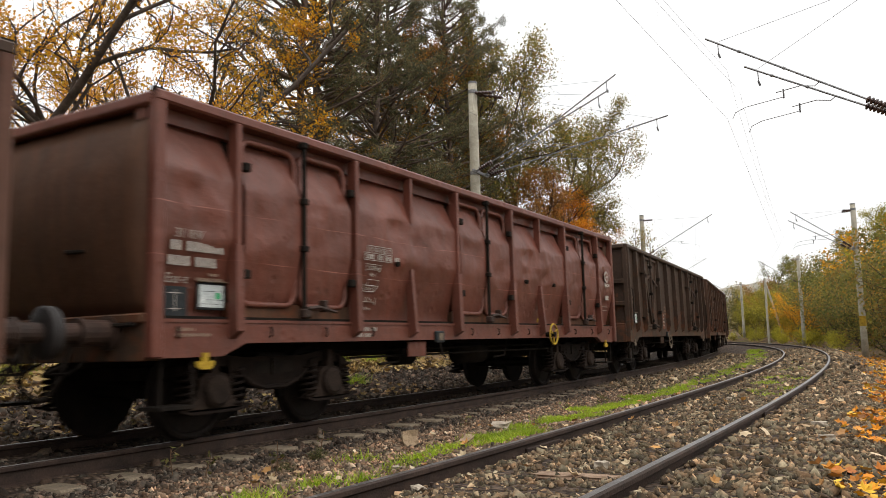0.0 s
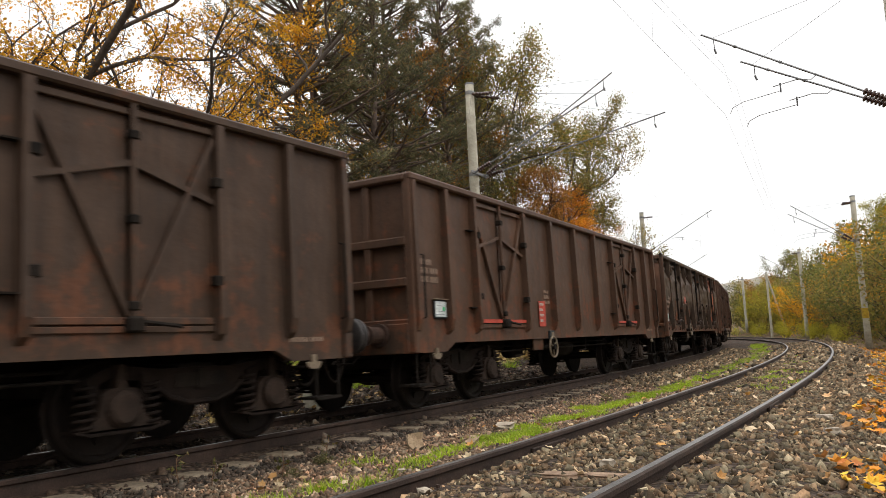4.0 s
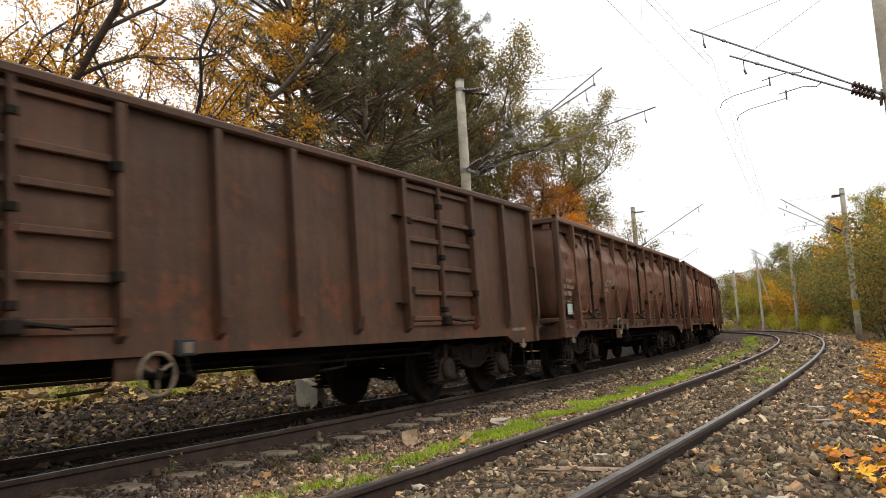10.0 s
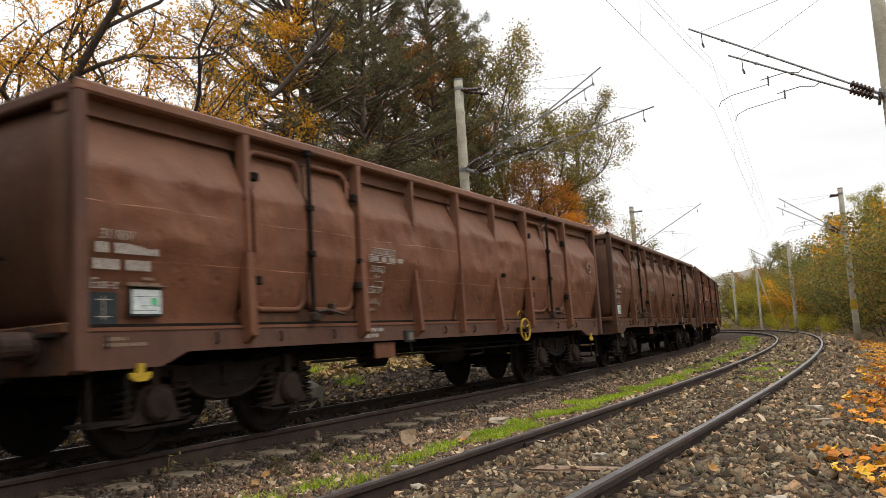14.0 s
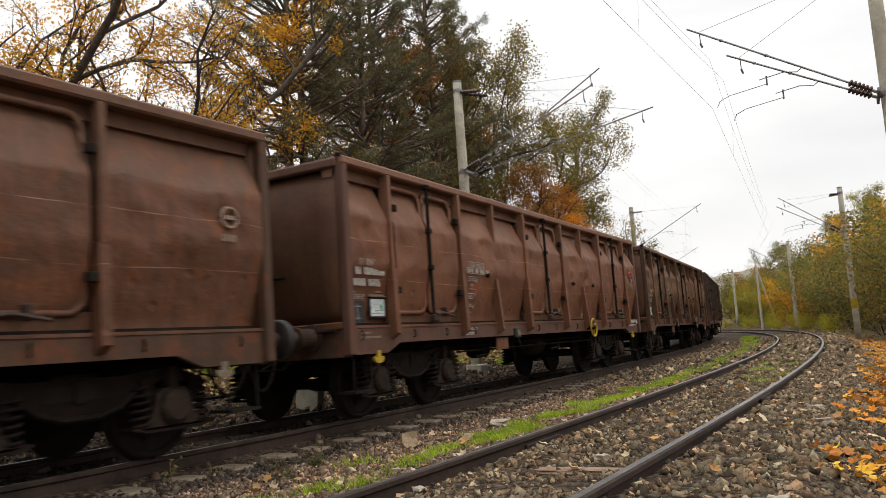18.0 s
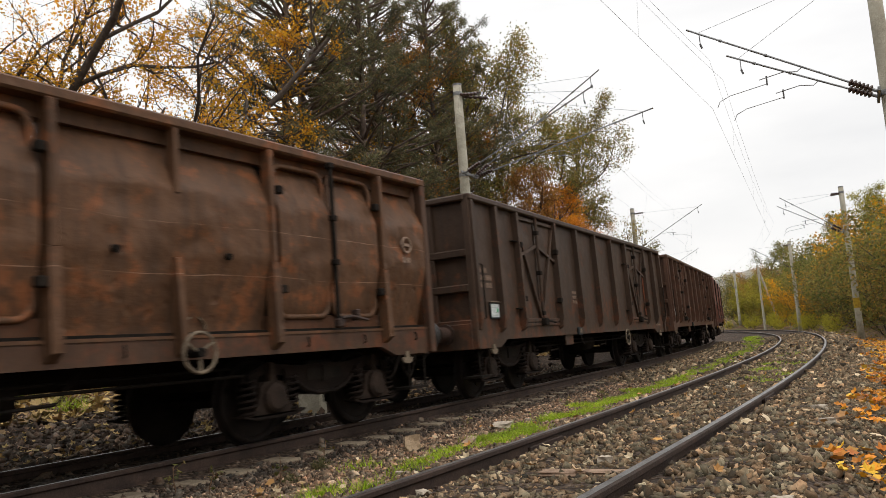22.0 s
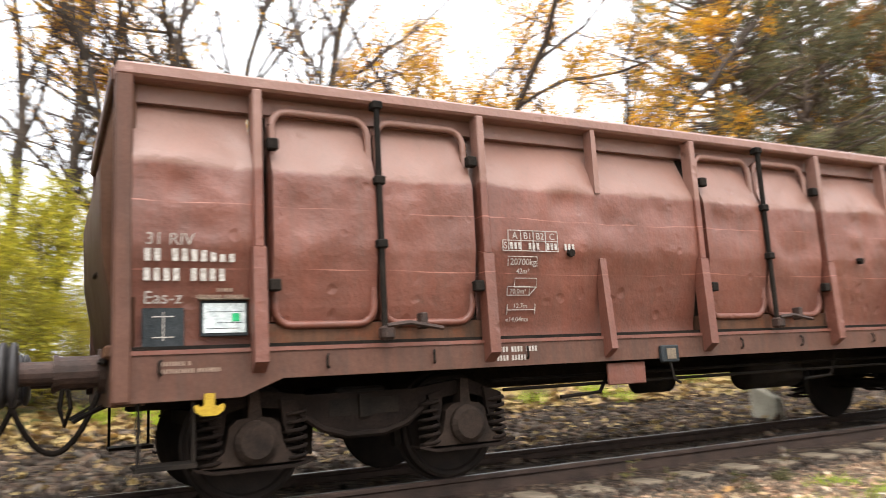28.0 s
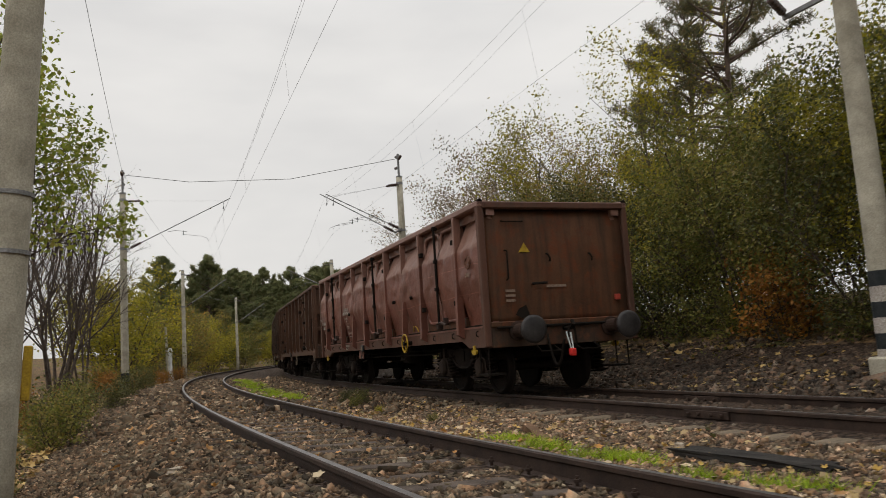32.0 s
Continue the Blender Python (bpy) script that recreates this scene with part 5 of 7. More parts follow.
def mast(s, d, track_d, base_z, top_z, tips, label, tube_z=4.95, r0=0.17, r1=0.125, band=None, spike=False):
    """A spun-concrete mast with its brackets; d and z are absolute, tips lie over the track."""
    th = TH0 + s / RAD
    p = at(s, d, base_z - 0.5)
    w = thing("catenary_mast", pose(p.x, p.y, p.z, 0, -3.4 if s == -8.6 else 0, math.degrees(th)), label, "mast", "overhead line masts")
    zz = lambda z: z - (base_z - 0.5)
    X = lambda dd: dd - d
    hgt = zz(top_z)
    part("pole", Mesher().tube([(0, 0, hgt * i / 6) for i in range(7)], r0, 14, True, r1), CONCRETE, w, "", True)
    if track_d < -1:
        part("footing", Mesher().box(-0.24, 0.24, -0.24, 0.24, 0.2, zz(base_z) + 0.18, 0.03), CONCRETE, w)
    part("pole_cap", Mesher().tube([(0, 0, hgt), (0, 0, hgt + 0.05)], r1 + 0.01, 12), STEEL, w)
    rz = lambda z: r0 + (r1 - r0) * z / hgt + 0.006
    for z in (tube_z, top_z - 0.25):
        part("clamp", Mesher().tube([(0, 0, zz(z) - 0.05), (0, 0, zz(z) + 0.05)], rz(zz(z)) + 0.008, 12), STEEL, w)
    if band:
        z0, z1, mats = band
        n = len(mats)
        for i, m in enumerate(mats):
            a, b = zz(z0 + (z1 - z0) * i / n), zz(z0 + (z1 - z0) * (i + 1) / n)
            part("painted_band", Mesher().tube([(0, 0, a), (0, 0, b)], rz(a) + 0.002, 14), m, w)
    side = 1 if track_d > d else -1
    pair = len(tips) > 1
    if pair:
        part("bracket_bar", Mesher().box(*sorted((side * rz(zz(tube_z)), side * (rz(zz(tube_z)) + 0.05))), min([-0.5] + [q[3] - 0.08 for q in tips if len(q) > 3]), 0.5, zz(tube_z) - 0.05, zz(tube_z) + 0.03, 0.006), STEEL, w)
    for i, (off, td, tz, *root) in enumerate(tips):
        a = Vector((side * (rz(zz(tube_z)) + 0.06), root[0] if root else math.copysign(min(0.42, abs(off)), off) if pair else off * 0.25, zz(tube_z)))
        b = Vector((X(td), off, zz(tz)))
        u = (b - a).normalized()
        t = part("bracket_tube", Mesher().tube([a + u * 0.5, b], 0.019 if s > -40 else 0.035, 8), STEEL, w)
        ms = Mesher()
        insulator(ms, a + u * 0.08, a + u * 0.52)
        part("tube_insulator", ms, INSUL, t)
        part("tube_foot", Mesher().tube([a - u * 0.05, a + u * 0.1], 0.03, 6), STEEL, t)
        for q in (0.55, 0.8):
            c = a + (b - a) * q
            part("tube_clamp", Mesher().tube([c - u * 0.025, c + u * 0.025], 0.03, 8), STEEL, t)
        top = Vector((side * 0.1, off * 0.2, zz(top_z - 0.3)))
        tie = part("top_tie", Mesher().tube([top + (b - top) * 0.12, b - u * 0.25], 0.004, 5), WIRE, w)
        ms = Mesher()
        insulator(ms, top, top + (b - top) * 0.14, 0.055, 5)
        part("tie_insulator", ms, INSUL, tie)
        e0 = a + (b - a) * 0.36
        pts = [e0, e0 + Vector((side * 0.1, 0, -0.07)), e0 + Vector((side * 0.35, 0, -0.02)), e0 + Vector((side * 0.8, 0, -0.08))]
        arm = part("registration_arm", Mesher().tube(pts, 0.009, 6), STEEL, w)
        h = e0 + Vector((side * 0.66, 0, -0.06))
        part("steady_arm", Mesher().tube([h, h + Vector((0, 0, -0.13)), h + Vector((side * 0.72, 0, -0.22)), h + Vector((side * 0.92, 0, -0.3)), h + Vector((side * 0.98, 0, -0.42))], 0.007, 6), STEEL, arm)
        part("arm_joint", Mesher().tube([h + Vector((0, 0, 0.03)), h + Vector((0, 0, -0.16))], 0.016, 6), WIRE, arm)
        part("hanger", Mesher().tube([b - u * 0.3, b - u * 0.3 + Vector((0, 0.02, -0.25))], 0.01, 5).tube([b - u * 0.3 + Vector((0, 0, -0.22)), b - u * 0.3 + Vector((0.03, 0, -0.32))], 0.022, 6), WIRE, w)
    if s == -8.6:
        for z in (1.9, 2.45):
            part("steel_strap", Mesher().tube([(0, 0, zz(z) - 0.02), (0, 0, zz(z) + 0.02)], rz(zz(z)) + 0.012, 14), STEEL, w)
        part("yellow_tag", Mesher().box(-0.26, -0.19, -0.13, 0.02, zz(0.55), zz(1.05), 0.01), YELLOW, w, "yellow marker plate")
    if spike:
        part("top_spike", Mesher().box(-0.04, 0.04, -0.04, 0.04, hgt, hgt + 1.0, 0.01), STEEL, w)
        for y, z in ((-0.5, 0.45), (0.45, 0.75), (-0.35, 0.9)):
            ms = Mesher()
            insulator(ms, (0, y * 0.3, hgt + z), (0, y, hgt + z + 0.05), 0.06, 4)
            part("spike_insulator", ms, INSUL, w)
            part("spike_arm", Mesher().tube([(0, 0, hgt + z), (0, y * 0.35, hgt + z)], 0.014, 5), STEEL, w)
    return w


D2 = -GAP
BW = [WHITE, BLACKBOX, WHITE, BLACKBOX, WHITE, BLACKBOX]
INNER = [(-85, 7.6, False), (-57.5, 7.7, False), (-30.3, 7.8, True), (-7.95, 8.3, False), (19.26, 8.2, False), (46.5, 8.0, False), (73, 7.5, False), (100, 7.5, False)]
OUTER = [(-115, 0.0, 7.2), (-86.5, 0.0, 7.65), (-59.6, 0.1, 7.65), (-33.4, 0.15, 7.8), (-8.6, -0.75, 7.8), (16.3, -0.35, 7.8), (43.0, -0.15, 7.2), (68.5, 0.25, 7.1), (97, 1.0, 7.0)]


def build_masts():
    for s, top, spike in INNER:
        z = float(ground_z(s, -7.8))
        label = "grey concrete catenary mast behind the train, with two bracket tubes"
        if s == -7.95:
            mast(s, -7.8, D2, z + 0.1, top, [(0.2, -4.4, 6.45, -0.85), (1.6, -4.4, 5.85, 0.25)], "pale concrete catenary mast with black and white foot", 5.52, 0.19, 0.14, (0.12, 1.42, BW))
        elif s == 19.26:
            mast(s, -7.8, D2, z, top, [(0.3, -3.7, 7.8), (-0.3, -3.75, 7.2), (0.8, -2.5, 6.6)], label, 5.55)
        else:
            mast(s, -7.8, D2, z, top, [(-0.6, -3.8, 7.7) if s > 0 else (-0.4, D2 + 0.3, 7.2)] + ([(0.5, D2 + 0.2, 7.0)] if spike else []), label, 5.6, spike=spike)
    for s, z, top in OUTER:
        label = "grey concrete catenary mast beside the near track"
        band = (1.1, 1.6, [YELLOW]) if s == 43.0 else ((0.15, 0.6, [BLACKBOX]) if s == -33.4 else None)
        d = {-8.6: 3.16, 16.3: 2.6}.get(s, 3.0)
        if s == 16.3:
            tips = [(0.1, -0.9, 7.09, -0.3), (0.4, -0.2, 6.43, 0.1)]
        elif s == 43.0:
            tips = [(-0.5, 0.1, 7.0), (0.5, 0.0, 6.7)]
        elif s == -33.4:
            tips = [(0.0, -1.2, 7.6)]
        else:
            tips = [(0.0, -0.1, 6.9)]
        mast(s, d, 0.0, z, top, tips, label, {16.3: 4.88, -33.4: 5.55}.get(s, 5.0), 0.2 if s == -8.6 else 0.16, 0.15 if s == -8.6 else 0.12, band, s == -33.4)
    # raking strut beside a far mast
    a, b = at(85.3, 3.0, 6.5), at(85.9, 4.8, 0.4)
    st = thing("leaning_pole", Matrix(), "thin concrete pole leaning against a mast", "pole")
    part("pole", Mesher().tube([b - Vector((0, 0, 0.6)), a], 0.11, 8), CONCRETE, st)
    up = thing("concrete_pole", Matrix(), "plain concrete pole beside a leaning strut", "pole")
    part("pole", Mesher().tube([at(85.0, 3.0, -0.2), at(85.0, 3.0, 6.6)], 0.13, 10, True, 0.1), CONCRETE, up)


build_masts()


def wire(name, pts, r, label):
    w = thing(name, Matrix(), label, "wire", "overhead wires")
    part("strand", Mesher().tube(pts, r, 5, False), WIRE, w)
    return w


def build_wires():
    for masts, dd, zm, zc, off, offc in (([m[0] for m in INNER], D2, 7.15, 5.55, 0.12, -0.1), ([m[0] for m in OUTER], 0.0, 6.3, 5.25, -0.5, -0.55)):
        for k in (0, 1):
            mess, cont = [], []
            for a, b in zip(masts, masts[1:]):
                pa, pb = at(a, dd + off + 0.22 * k, zm - 0.5 * k), at(b, dd + off + 0.22 * k, zm - 0.5 * k)
                for i in range(8):
                    f = i / 8
                    p = pa.lerp(pb, f)
                    mess.append(p - Vector((0, 0, 1.6 * f * (1 - f))))
                ca, cb = at(a, dd + offc, zc), at(b, dd + offc, zc)
                cont += [ca.lerp(cb, i / 4) for i in range(4)]
                if k == 0:
                    for f in (0.2, 0.5, 0.8):
                        p, q = pa.lerp(pb, f) - Vector((0, 0, 1.6 * f * (1 - f))), ca.lerp(cb, f)
                        wire("dropper", [p, q], 0.0015, "thin dropper between catenary wires")
            wire("catenary_wire", mess, 0.0022, "sagging messenger wire over the track")
            if k:
                continue
            wire("contact_wire", cont, 0.0026, "dark contact wire over the track")
    top = []
    for (a, za, ta), (b, zb, tb) in zip(OUTER[1:5], OUTER[2:6]):
        pa, pb = at(a, 3.0, ta + 0.9), at(b, 3.0, tb + 0.9)
        top += [pa.lerp(pb, i / 6) - Vector((0, 0, 1.2 * (i / 6) * (1 - i / 6))) for i in range(6)]
    wire("feeder_wire", top, 0.006, "feeder wire along the mast tops")
    cross = [at(-30.3, -7.8, 8.6), at(-31.3, -3.5, 7.95), at(-32.3, 0.4, 8.05), at(-33.4, 3.0, 8.6)]
    wire("cross_wire", cross, 0.012, "dark cable slung across both tracks")


build_wires()


# ---------- track fittings ----------
def build_sleepers():
    box = Mesher().box(-0.12, 0.12, -1.28, 1.28, -0.34, -0.178, 0.012).mesh("sleeper", SLEEPER)
    boxc = Mesher().box(-0.13, 0.13, -1.3, 1.3, -0.36, -0.178, 0.02).mesh("sleeper", SLEEPER_C)
    bolt = Mesher().box(-0.07, 0.07, -0.035, 0.035, -0.178, -0.155, 0.004).tube([(0, 0.0, -0.16), (0, 0.0, -0.09)], 0.014, 6).tube([(0, 0, -0.13), (0, 0, -0.11)], 0.026, 6).mesh("rail_bolt", RAIL_SIDE)
    rng = random.Random(4)
    for me, tr, d0, z0, cant, n in ((box, TRACK_NEAR, 0.0, 0.0, CANT1, 72), (boxc, TRACK_FAR, D2, TRACK2_Z, CANT2, 60)):
        for i in range(-n, n + 1):
            s = i * 0.62 + rng.uniform(-0.03, 0.03)
            th = TH0 + s / RAD
            p = at(s, d0, z0 + rng.uniform(-0.012, 0.006))
            o = new("sleeper", me)
            o.parent = tr
            o.matrix_basis = pose(p.x, p.y, p.z, math.degrees(cant) * -1, 0, math.degrees(th) + 90 + rng.uniform(-0.8, 0.8))
            if abs(s) < 16 and tr == TRACK_NEAR:
                for side in (-1, 1):
                    for q in (-0.11, 0.11):
                        dd = side * 0.7525 + q
                        b = new("rail_bolt", bolt)
                        b.parent = tr
                        pp = at(s, d0 + dd, z0 + dd * math.sin(cant))
                        b.matrix_basis = pose(pp.x, pp.y, pp.z, 0, 0, math.degrees(th) + 90)


build_sleepers()


def fishplate(tr, s, d, z, sides=(-1, 1)):
    th = TH0 + s / RAD
    p = at(s, d, z)
    for k in sides:
        f = new("fishplate", Mesher().box(-0.36, 0.36, *sorted((k * 0.014, k * 0.045)), -0.14, -0.05, 0.006).mesh("fishplate", RAIL_SIDE))
        f.parent = tr
        f.matrix_basis = pose(p.x, p.y, p.z, 0, 0, math.degrees(th) + 90)
        for x in (-0.27, -0.1, 0.1, 0.27):
            b = new("joint_bolt", Mesher().tube([(x, k * 0.04, -0.095), (x, k * 0.085, -0.095)], 0.02, 6).mesh("joint_bolt", RAIL_SIDE))
            b.parent = f


fishplate(TRACK_NEAR, 6.35, -0.7525, -0.061)
fishplate(TRACK_NEAR, 8.9, 0.7525, 0.061)
fishplate(TRACK_FAR, -7.6, D2 + 0.7525, TRACK2_Z + 0.01)
fishplate(TRACK_FAR, -9.4, D2 - 0.7525, TRACK2_Z - 0.01)


def build_cabinet():
    z = float(ground_z(-58, 4.2))
    p = at(-52.6, 3.55, float(ground_z(-52.6, 3.55)))
    c = thing("relay_cabinet", pose(p.x, p.y, p.z, 0, 0, 40), "small white relay cabinet beside the track", "cabinet")
    part("body", Mesher().box(-0.28, 0.28, -0.2, 0.2, -0.1, 0.62, 0.02), SIGNAL_WHITE, c)
    part("lid", Mesher().box(-0.31, 0.31, -0.23, 0.23, 0.622, 0.67, 0.015), SIGNAL_WHITE, c)
    p = at(-59.0, 3.9, z)
    g = thing("signal_post", pose(p.x, p.y, p.z, 0, 0, 40), "white signal post wrapped in pale sheeting", "signal")
    part("post", Mesher().tube([(0, 0, -0.2), (0, 0, 2.2)], 0.06, 8), STEEL, g)
    part("cover", Mesher().lathe([(0, 0.28), (0.3, 0.25), (0.7, 0.16), (1.3, 0.13), (2.1, 0.17), (2.35, 0.1)], pose(0.05, 0, -0.1, 0, -90, 0), 9), SIGNAL_WHITE, g)
    p = at(-61, 4.4, z)
    k = thing("concrete_pole", pose(p.x, p.y, p.z - 0.3, 0, 2, 0), "short weathered concrete pole beside the line", "pole")
    part("pole", Mesher().tube([(0, 0, 0), (0, 0, 4.2)], 0.12, 10, True, 0.08), CONCRETE, k)


build_cabinet()


def build_hill():
    n, rows = 60, []
    for i in range(n + 1):
        az = radians(52 + 36 * i / n)
        rise = 50 + 7 * noise.noise((i * 0.16, 2.0, 0)) + 2.5 * noise.noise((i * 0.9, 5.0, 0))
        fade = min(1.0, 4 * i / n, 4 * (n - i) / n + 0.4)
        for r, k in ((520, 0.0), (640, 0.45), (760, 0.72), (900, 1.0), (1100, 0.6)):
            rows.append((r * math.cos(az), r * math.sin(az), 4 + rise * k * fade + 2 * noise.noise((i * 0.5, r * 0.01, 1))))
    # greyed field colours: the haze before the hill is painted into them
    m, nn, ll, b = mat_base("distant_fields", 1.0, 0, 0.0)
    geo = nn.new("ShaderNodeNewGeometry").outputs["Position"]
    f = noise_node(nn, ll, geo, 0.012, 4, 0.6)
    ll.new(ramp_node(nn, ll, f, [(0.35, (0.2, 0.2, 0.2)), (0.5, (0.3, 0.27, 0.22)), (0.65, (0.17, 0.18, 0.175))]), b.inputs["Base Color"])
    h = new("backdrop", grid_mesh("backdrop", np.array(rows), n + 1, 5, [m]))
    tagged(h, "hazy distant hill with fields and woods", "hill", kind="structure")


build_hill()


# ---------- trees and shrubs ----------
def leaf_material(name, colours, through_light=0.35):
    m = bpy.data.materials.new(name)
    m.use_nodes = True
    n, l = m.node_tree.nodes, m.node_tree.links
    n.clear()
    out = n.new("ShaderNodeOutputMaterial")
    rnd = n.new("ShaderNodeNewGeometry").outputs["Random Per Island"]
    c = ramp_node(n, l, rnd, [(i / max(1, len(colours) - 1), q) for i, q in enumerate(colours)])
    geo = n.new("ShaderNodeNewGeometry").outputs["Position"]
    big = noise_node(n, l, geo, 0.45, 3, 0.5)
    c = mix_node(n, l, 1.0, c, ramp_node(n, l, big, [(0.3, (0.62, 0.66, 0.6)), (0.7, (1.3, 1.25, 1.15))]), "MULTIPLY")
    d = n.new("ShaderNodeBsdfPrincipled")
    d.inputs["Roughness"].default_value = 0.6
    d.inputs["Specular IOR Level"].default_value = 0.25
    t = n.new("ShaderNodeBsdfTranslucent")
    mx = n.new("ShaderNodeMixShader")
    mx.inputs["Fac"].default_value = through_light
    l.new(c, d.inputs["Base Color"])
    l.new(c, t.inputs["Color"])
    l.new(d.outputs["BSDF"], mx.inputs[1])
    l.new(t.outputs["BSDF"], mx.inputs[2])
    l.new(mx.outputs["Shader"], out.inputs["Surface"])
    return m


BARK = mottled("grey_brown_bark", (0.04, 0.031, 0.025), (0.11, 0.085, 0.068), 5.0, 0.95, 0.8, 0.02, fine=25)
PINE_BARK = mottled("pine_bark", (0.07, 0.052, 0.042), (0.19, 0.14, 0.11), 4.0, 0.95, 0.8, 0.02, fine=18)
TWIG = mottled("pale_twigs", (0.07, 0.058, 0.045), (0.15, 0.125, 0.1), 5.0, 0.95, 0.5, 0.01)
LEAF_GOLD = leaf_material("golden_leaves", [(0.56, 0.22, 0.014), (0.7, 0.34, 0.02), (0.78, 0.45, 0.035), (0.58, 0.28, 0.024), (0.36, 0.23, 0.035)], 0.55)
LEAF_ORANGE = leaf_material("orange_leaves", [(0.55, 0.17, 0.014), (0.78, 0.3, 0.02), (0.88, 0.42, 0.03), (0.5, 0.2, 0.025)], 0.55)
LEAF_OLIVE = leaf_material("olive_leaves", [(0.12, 0.12, 0.04), (0.2, 0.19, 0.05), (0.3, 0.255, 0.06), (0.2, 0.14, 0.05), (0.42, 0.25, 0.055)], 0.5)
LEAF_RUST = leaf_material("rust_leaves", [(0.204, 0.085, 0.025), (0.340, 0.145, 0.034), (0.476, 0.221, 0.043), (0.170, 0.119, 0.034)], 0.45)
LEAF_GREEN = leaf_material("green_leaves", [(0.085, 0.1, 0.025), (0.14, 0.155, 0.035), (0.2, 0.2, 0.05), (0.27, 0.23, 0.06), (0.16, 0.12, 0.04)], 0.45)
LEAF_DARK = leaf_material("dark_green_leaves", [(0.05, 0.06, 0.02), (0.085, 0.098, 0.03), (0.13, 0.13, 0.036), (0.16, 0.12, 0.045)], 0.25)
LEAF_YELLOW = leaf_material("yellow_green_leaves", [(0.195, 0.180, 0.022), (0.330, 0.285, 0.030), (0.450, 0.375, 0.045), (0.180, 0.195, 0.030)], 0.45)
LEAF_GREY = leaf_material("withered_leaves", [(0.170, 0.128, 0.085), (0.272, 0.204, 0.145), (0.340, 0.255, 0.187), (0.204, 0.187, 0.085)], 0.45)
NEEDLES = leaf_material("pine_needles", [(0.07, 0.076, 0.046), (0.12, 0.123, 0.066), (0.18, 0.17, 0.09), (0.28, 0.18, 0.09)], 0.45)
# paler needles for the distant pines: haze put into the colour
HAZE_NEEDLES = leaf_material("far_pine_needles", [(0.1, 0.125, 0.06), (0.16, 0.185, 0.085), (0.22, 0.235, 0.11), (0.25, 0.22, 0.12)], 0.4)
LEAF_FRESH = leaf_material("fresh_green_leaves", [(0.13, 0.17, 0.03), (0.21, 0.26, 0.04), (0.3, 0.33, 0.06), (0.24, 0.21, 0.05)], 0.5)
LEAF_LIME = leaf_material("lime_yellow_leaves", [(0.34, 0.3, 0.03), (0.5, 0.46, 0.04), (0.62, 0.52, 0.06), (0.3, 0.33, 0.04)], 0.45)


def leaf_mesh(name, centres, size, rng, material, flat=0.4, tri=False):
    """Many small pointed leaves about the centres."""
    n = len(centres)
    c = np.asarray(centres)
    a = rng.normal(size=(n, 3))
    a /= np.linalg.norm(a, axis=1)[:, None]
    nrm = rng.normal(size=(n, 3))
    nrm[:, 2] += flat * 2 * np.sign(nrm[:, 2])
    b = np.cross(nrm, a)
    b /= np.linalg.norm(b, axis=1)[:, None] + 1e-9
    s = size * rng.uniform(0.6, 1.35, (n, 1))
    if tri:
        v = np.stack([c - b * s * 0.08, c + b * s * 0.08, c + a * s], 1)
        k = 3
    else:
        up = np.cross(a, b) * s * 0.12
        v = np.stack([c - a * s * 0.5, c + b * s * 0.33 + up, c + a * s * 0.5, c - b * s * 0.33 + up], 1)
        k = 4
    me = bpy.data.meshes.new(name)
    me.vertices.add(n * k)
    me.vertices.foreach_set("co", v.reshape(-1).astype(np.float32))
    me.loops.add(n * k)
    me.loops.foreach_set("vertex_index", np.arange(n * k, dtype=np.int32))
    me.polygons.add(n)
    me.polygons.foreach_set("loop_start", np.arange(0, n * k, k, dtype=np.int32))
    me.polygons.foreach_set("loop_total", np.full(n, k, dtype=np.int32))
    me.update(calc_edges=True)
    me.materials.append(material)
    return me


def star_leaves(name, centres, size, rng, material):
    """Lobed autumn leaves lying about, slightly curled."""
    n, k = len(centres), 10
    c = np.asarray(centres)
    up = rng.normal(0, 0.42, (n, 3))
    up[:, 2] = 1
    up /= np.linalg.norm(up, axis=1)[:, None]
    a = np.cross(up, rng.normal(size=(n, 3)))
    a /= np.linalg.norm(a, axis=1)[:, None]
    b = np.cross(up, a)
    s = size * rng.uniform(0.55, 1.3, (n, 1))
    curl = rng.uniform(-0.15, 0.4, (n, 1))
    v = [c]
    for i in range(k):
        w = 2 * math.pi * i / k
        r = (0.52 if i % 2 == 0 else 0.36) * rng.uniform(0.85, 1.15, (n, 1))
        v.append(c + (a * math.cos(w) + b * math.sin(w)) * r * s + up * s * curl * (r / 0.5) ** 2)
    v = np.stack(v, 1)
    tri = np.array([(0, 1 + i, 1 + (i + 1) % k) for i in range(k)])
    f = (tri[None] + (k + 1) * np.arange(n)[:, None, None]).reshape(-1, 3)
    me = bpy.data.meshes.new(name)
    me.from_pydata(v.reshape(-1, 3).tolist(), [], f.tolist())
    me.materials.append(material)
    return me


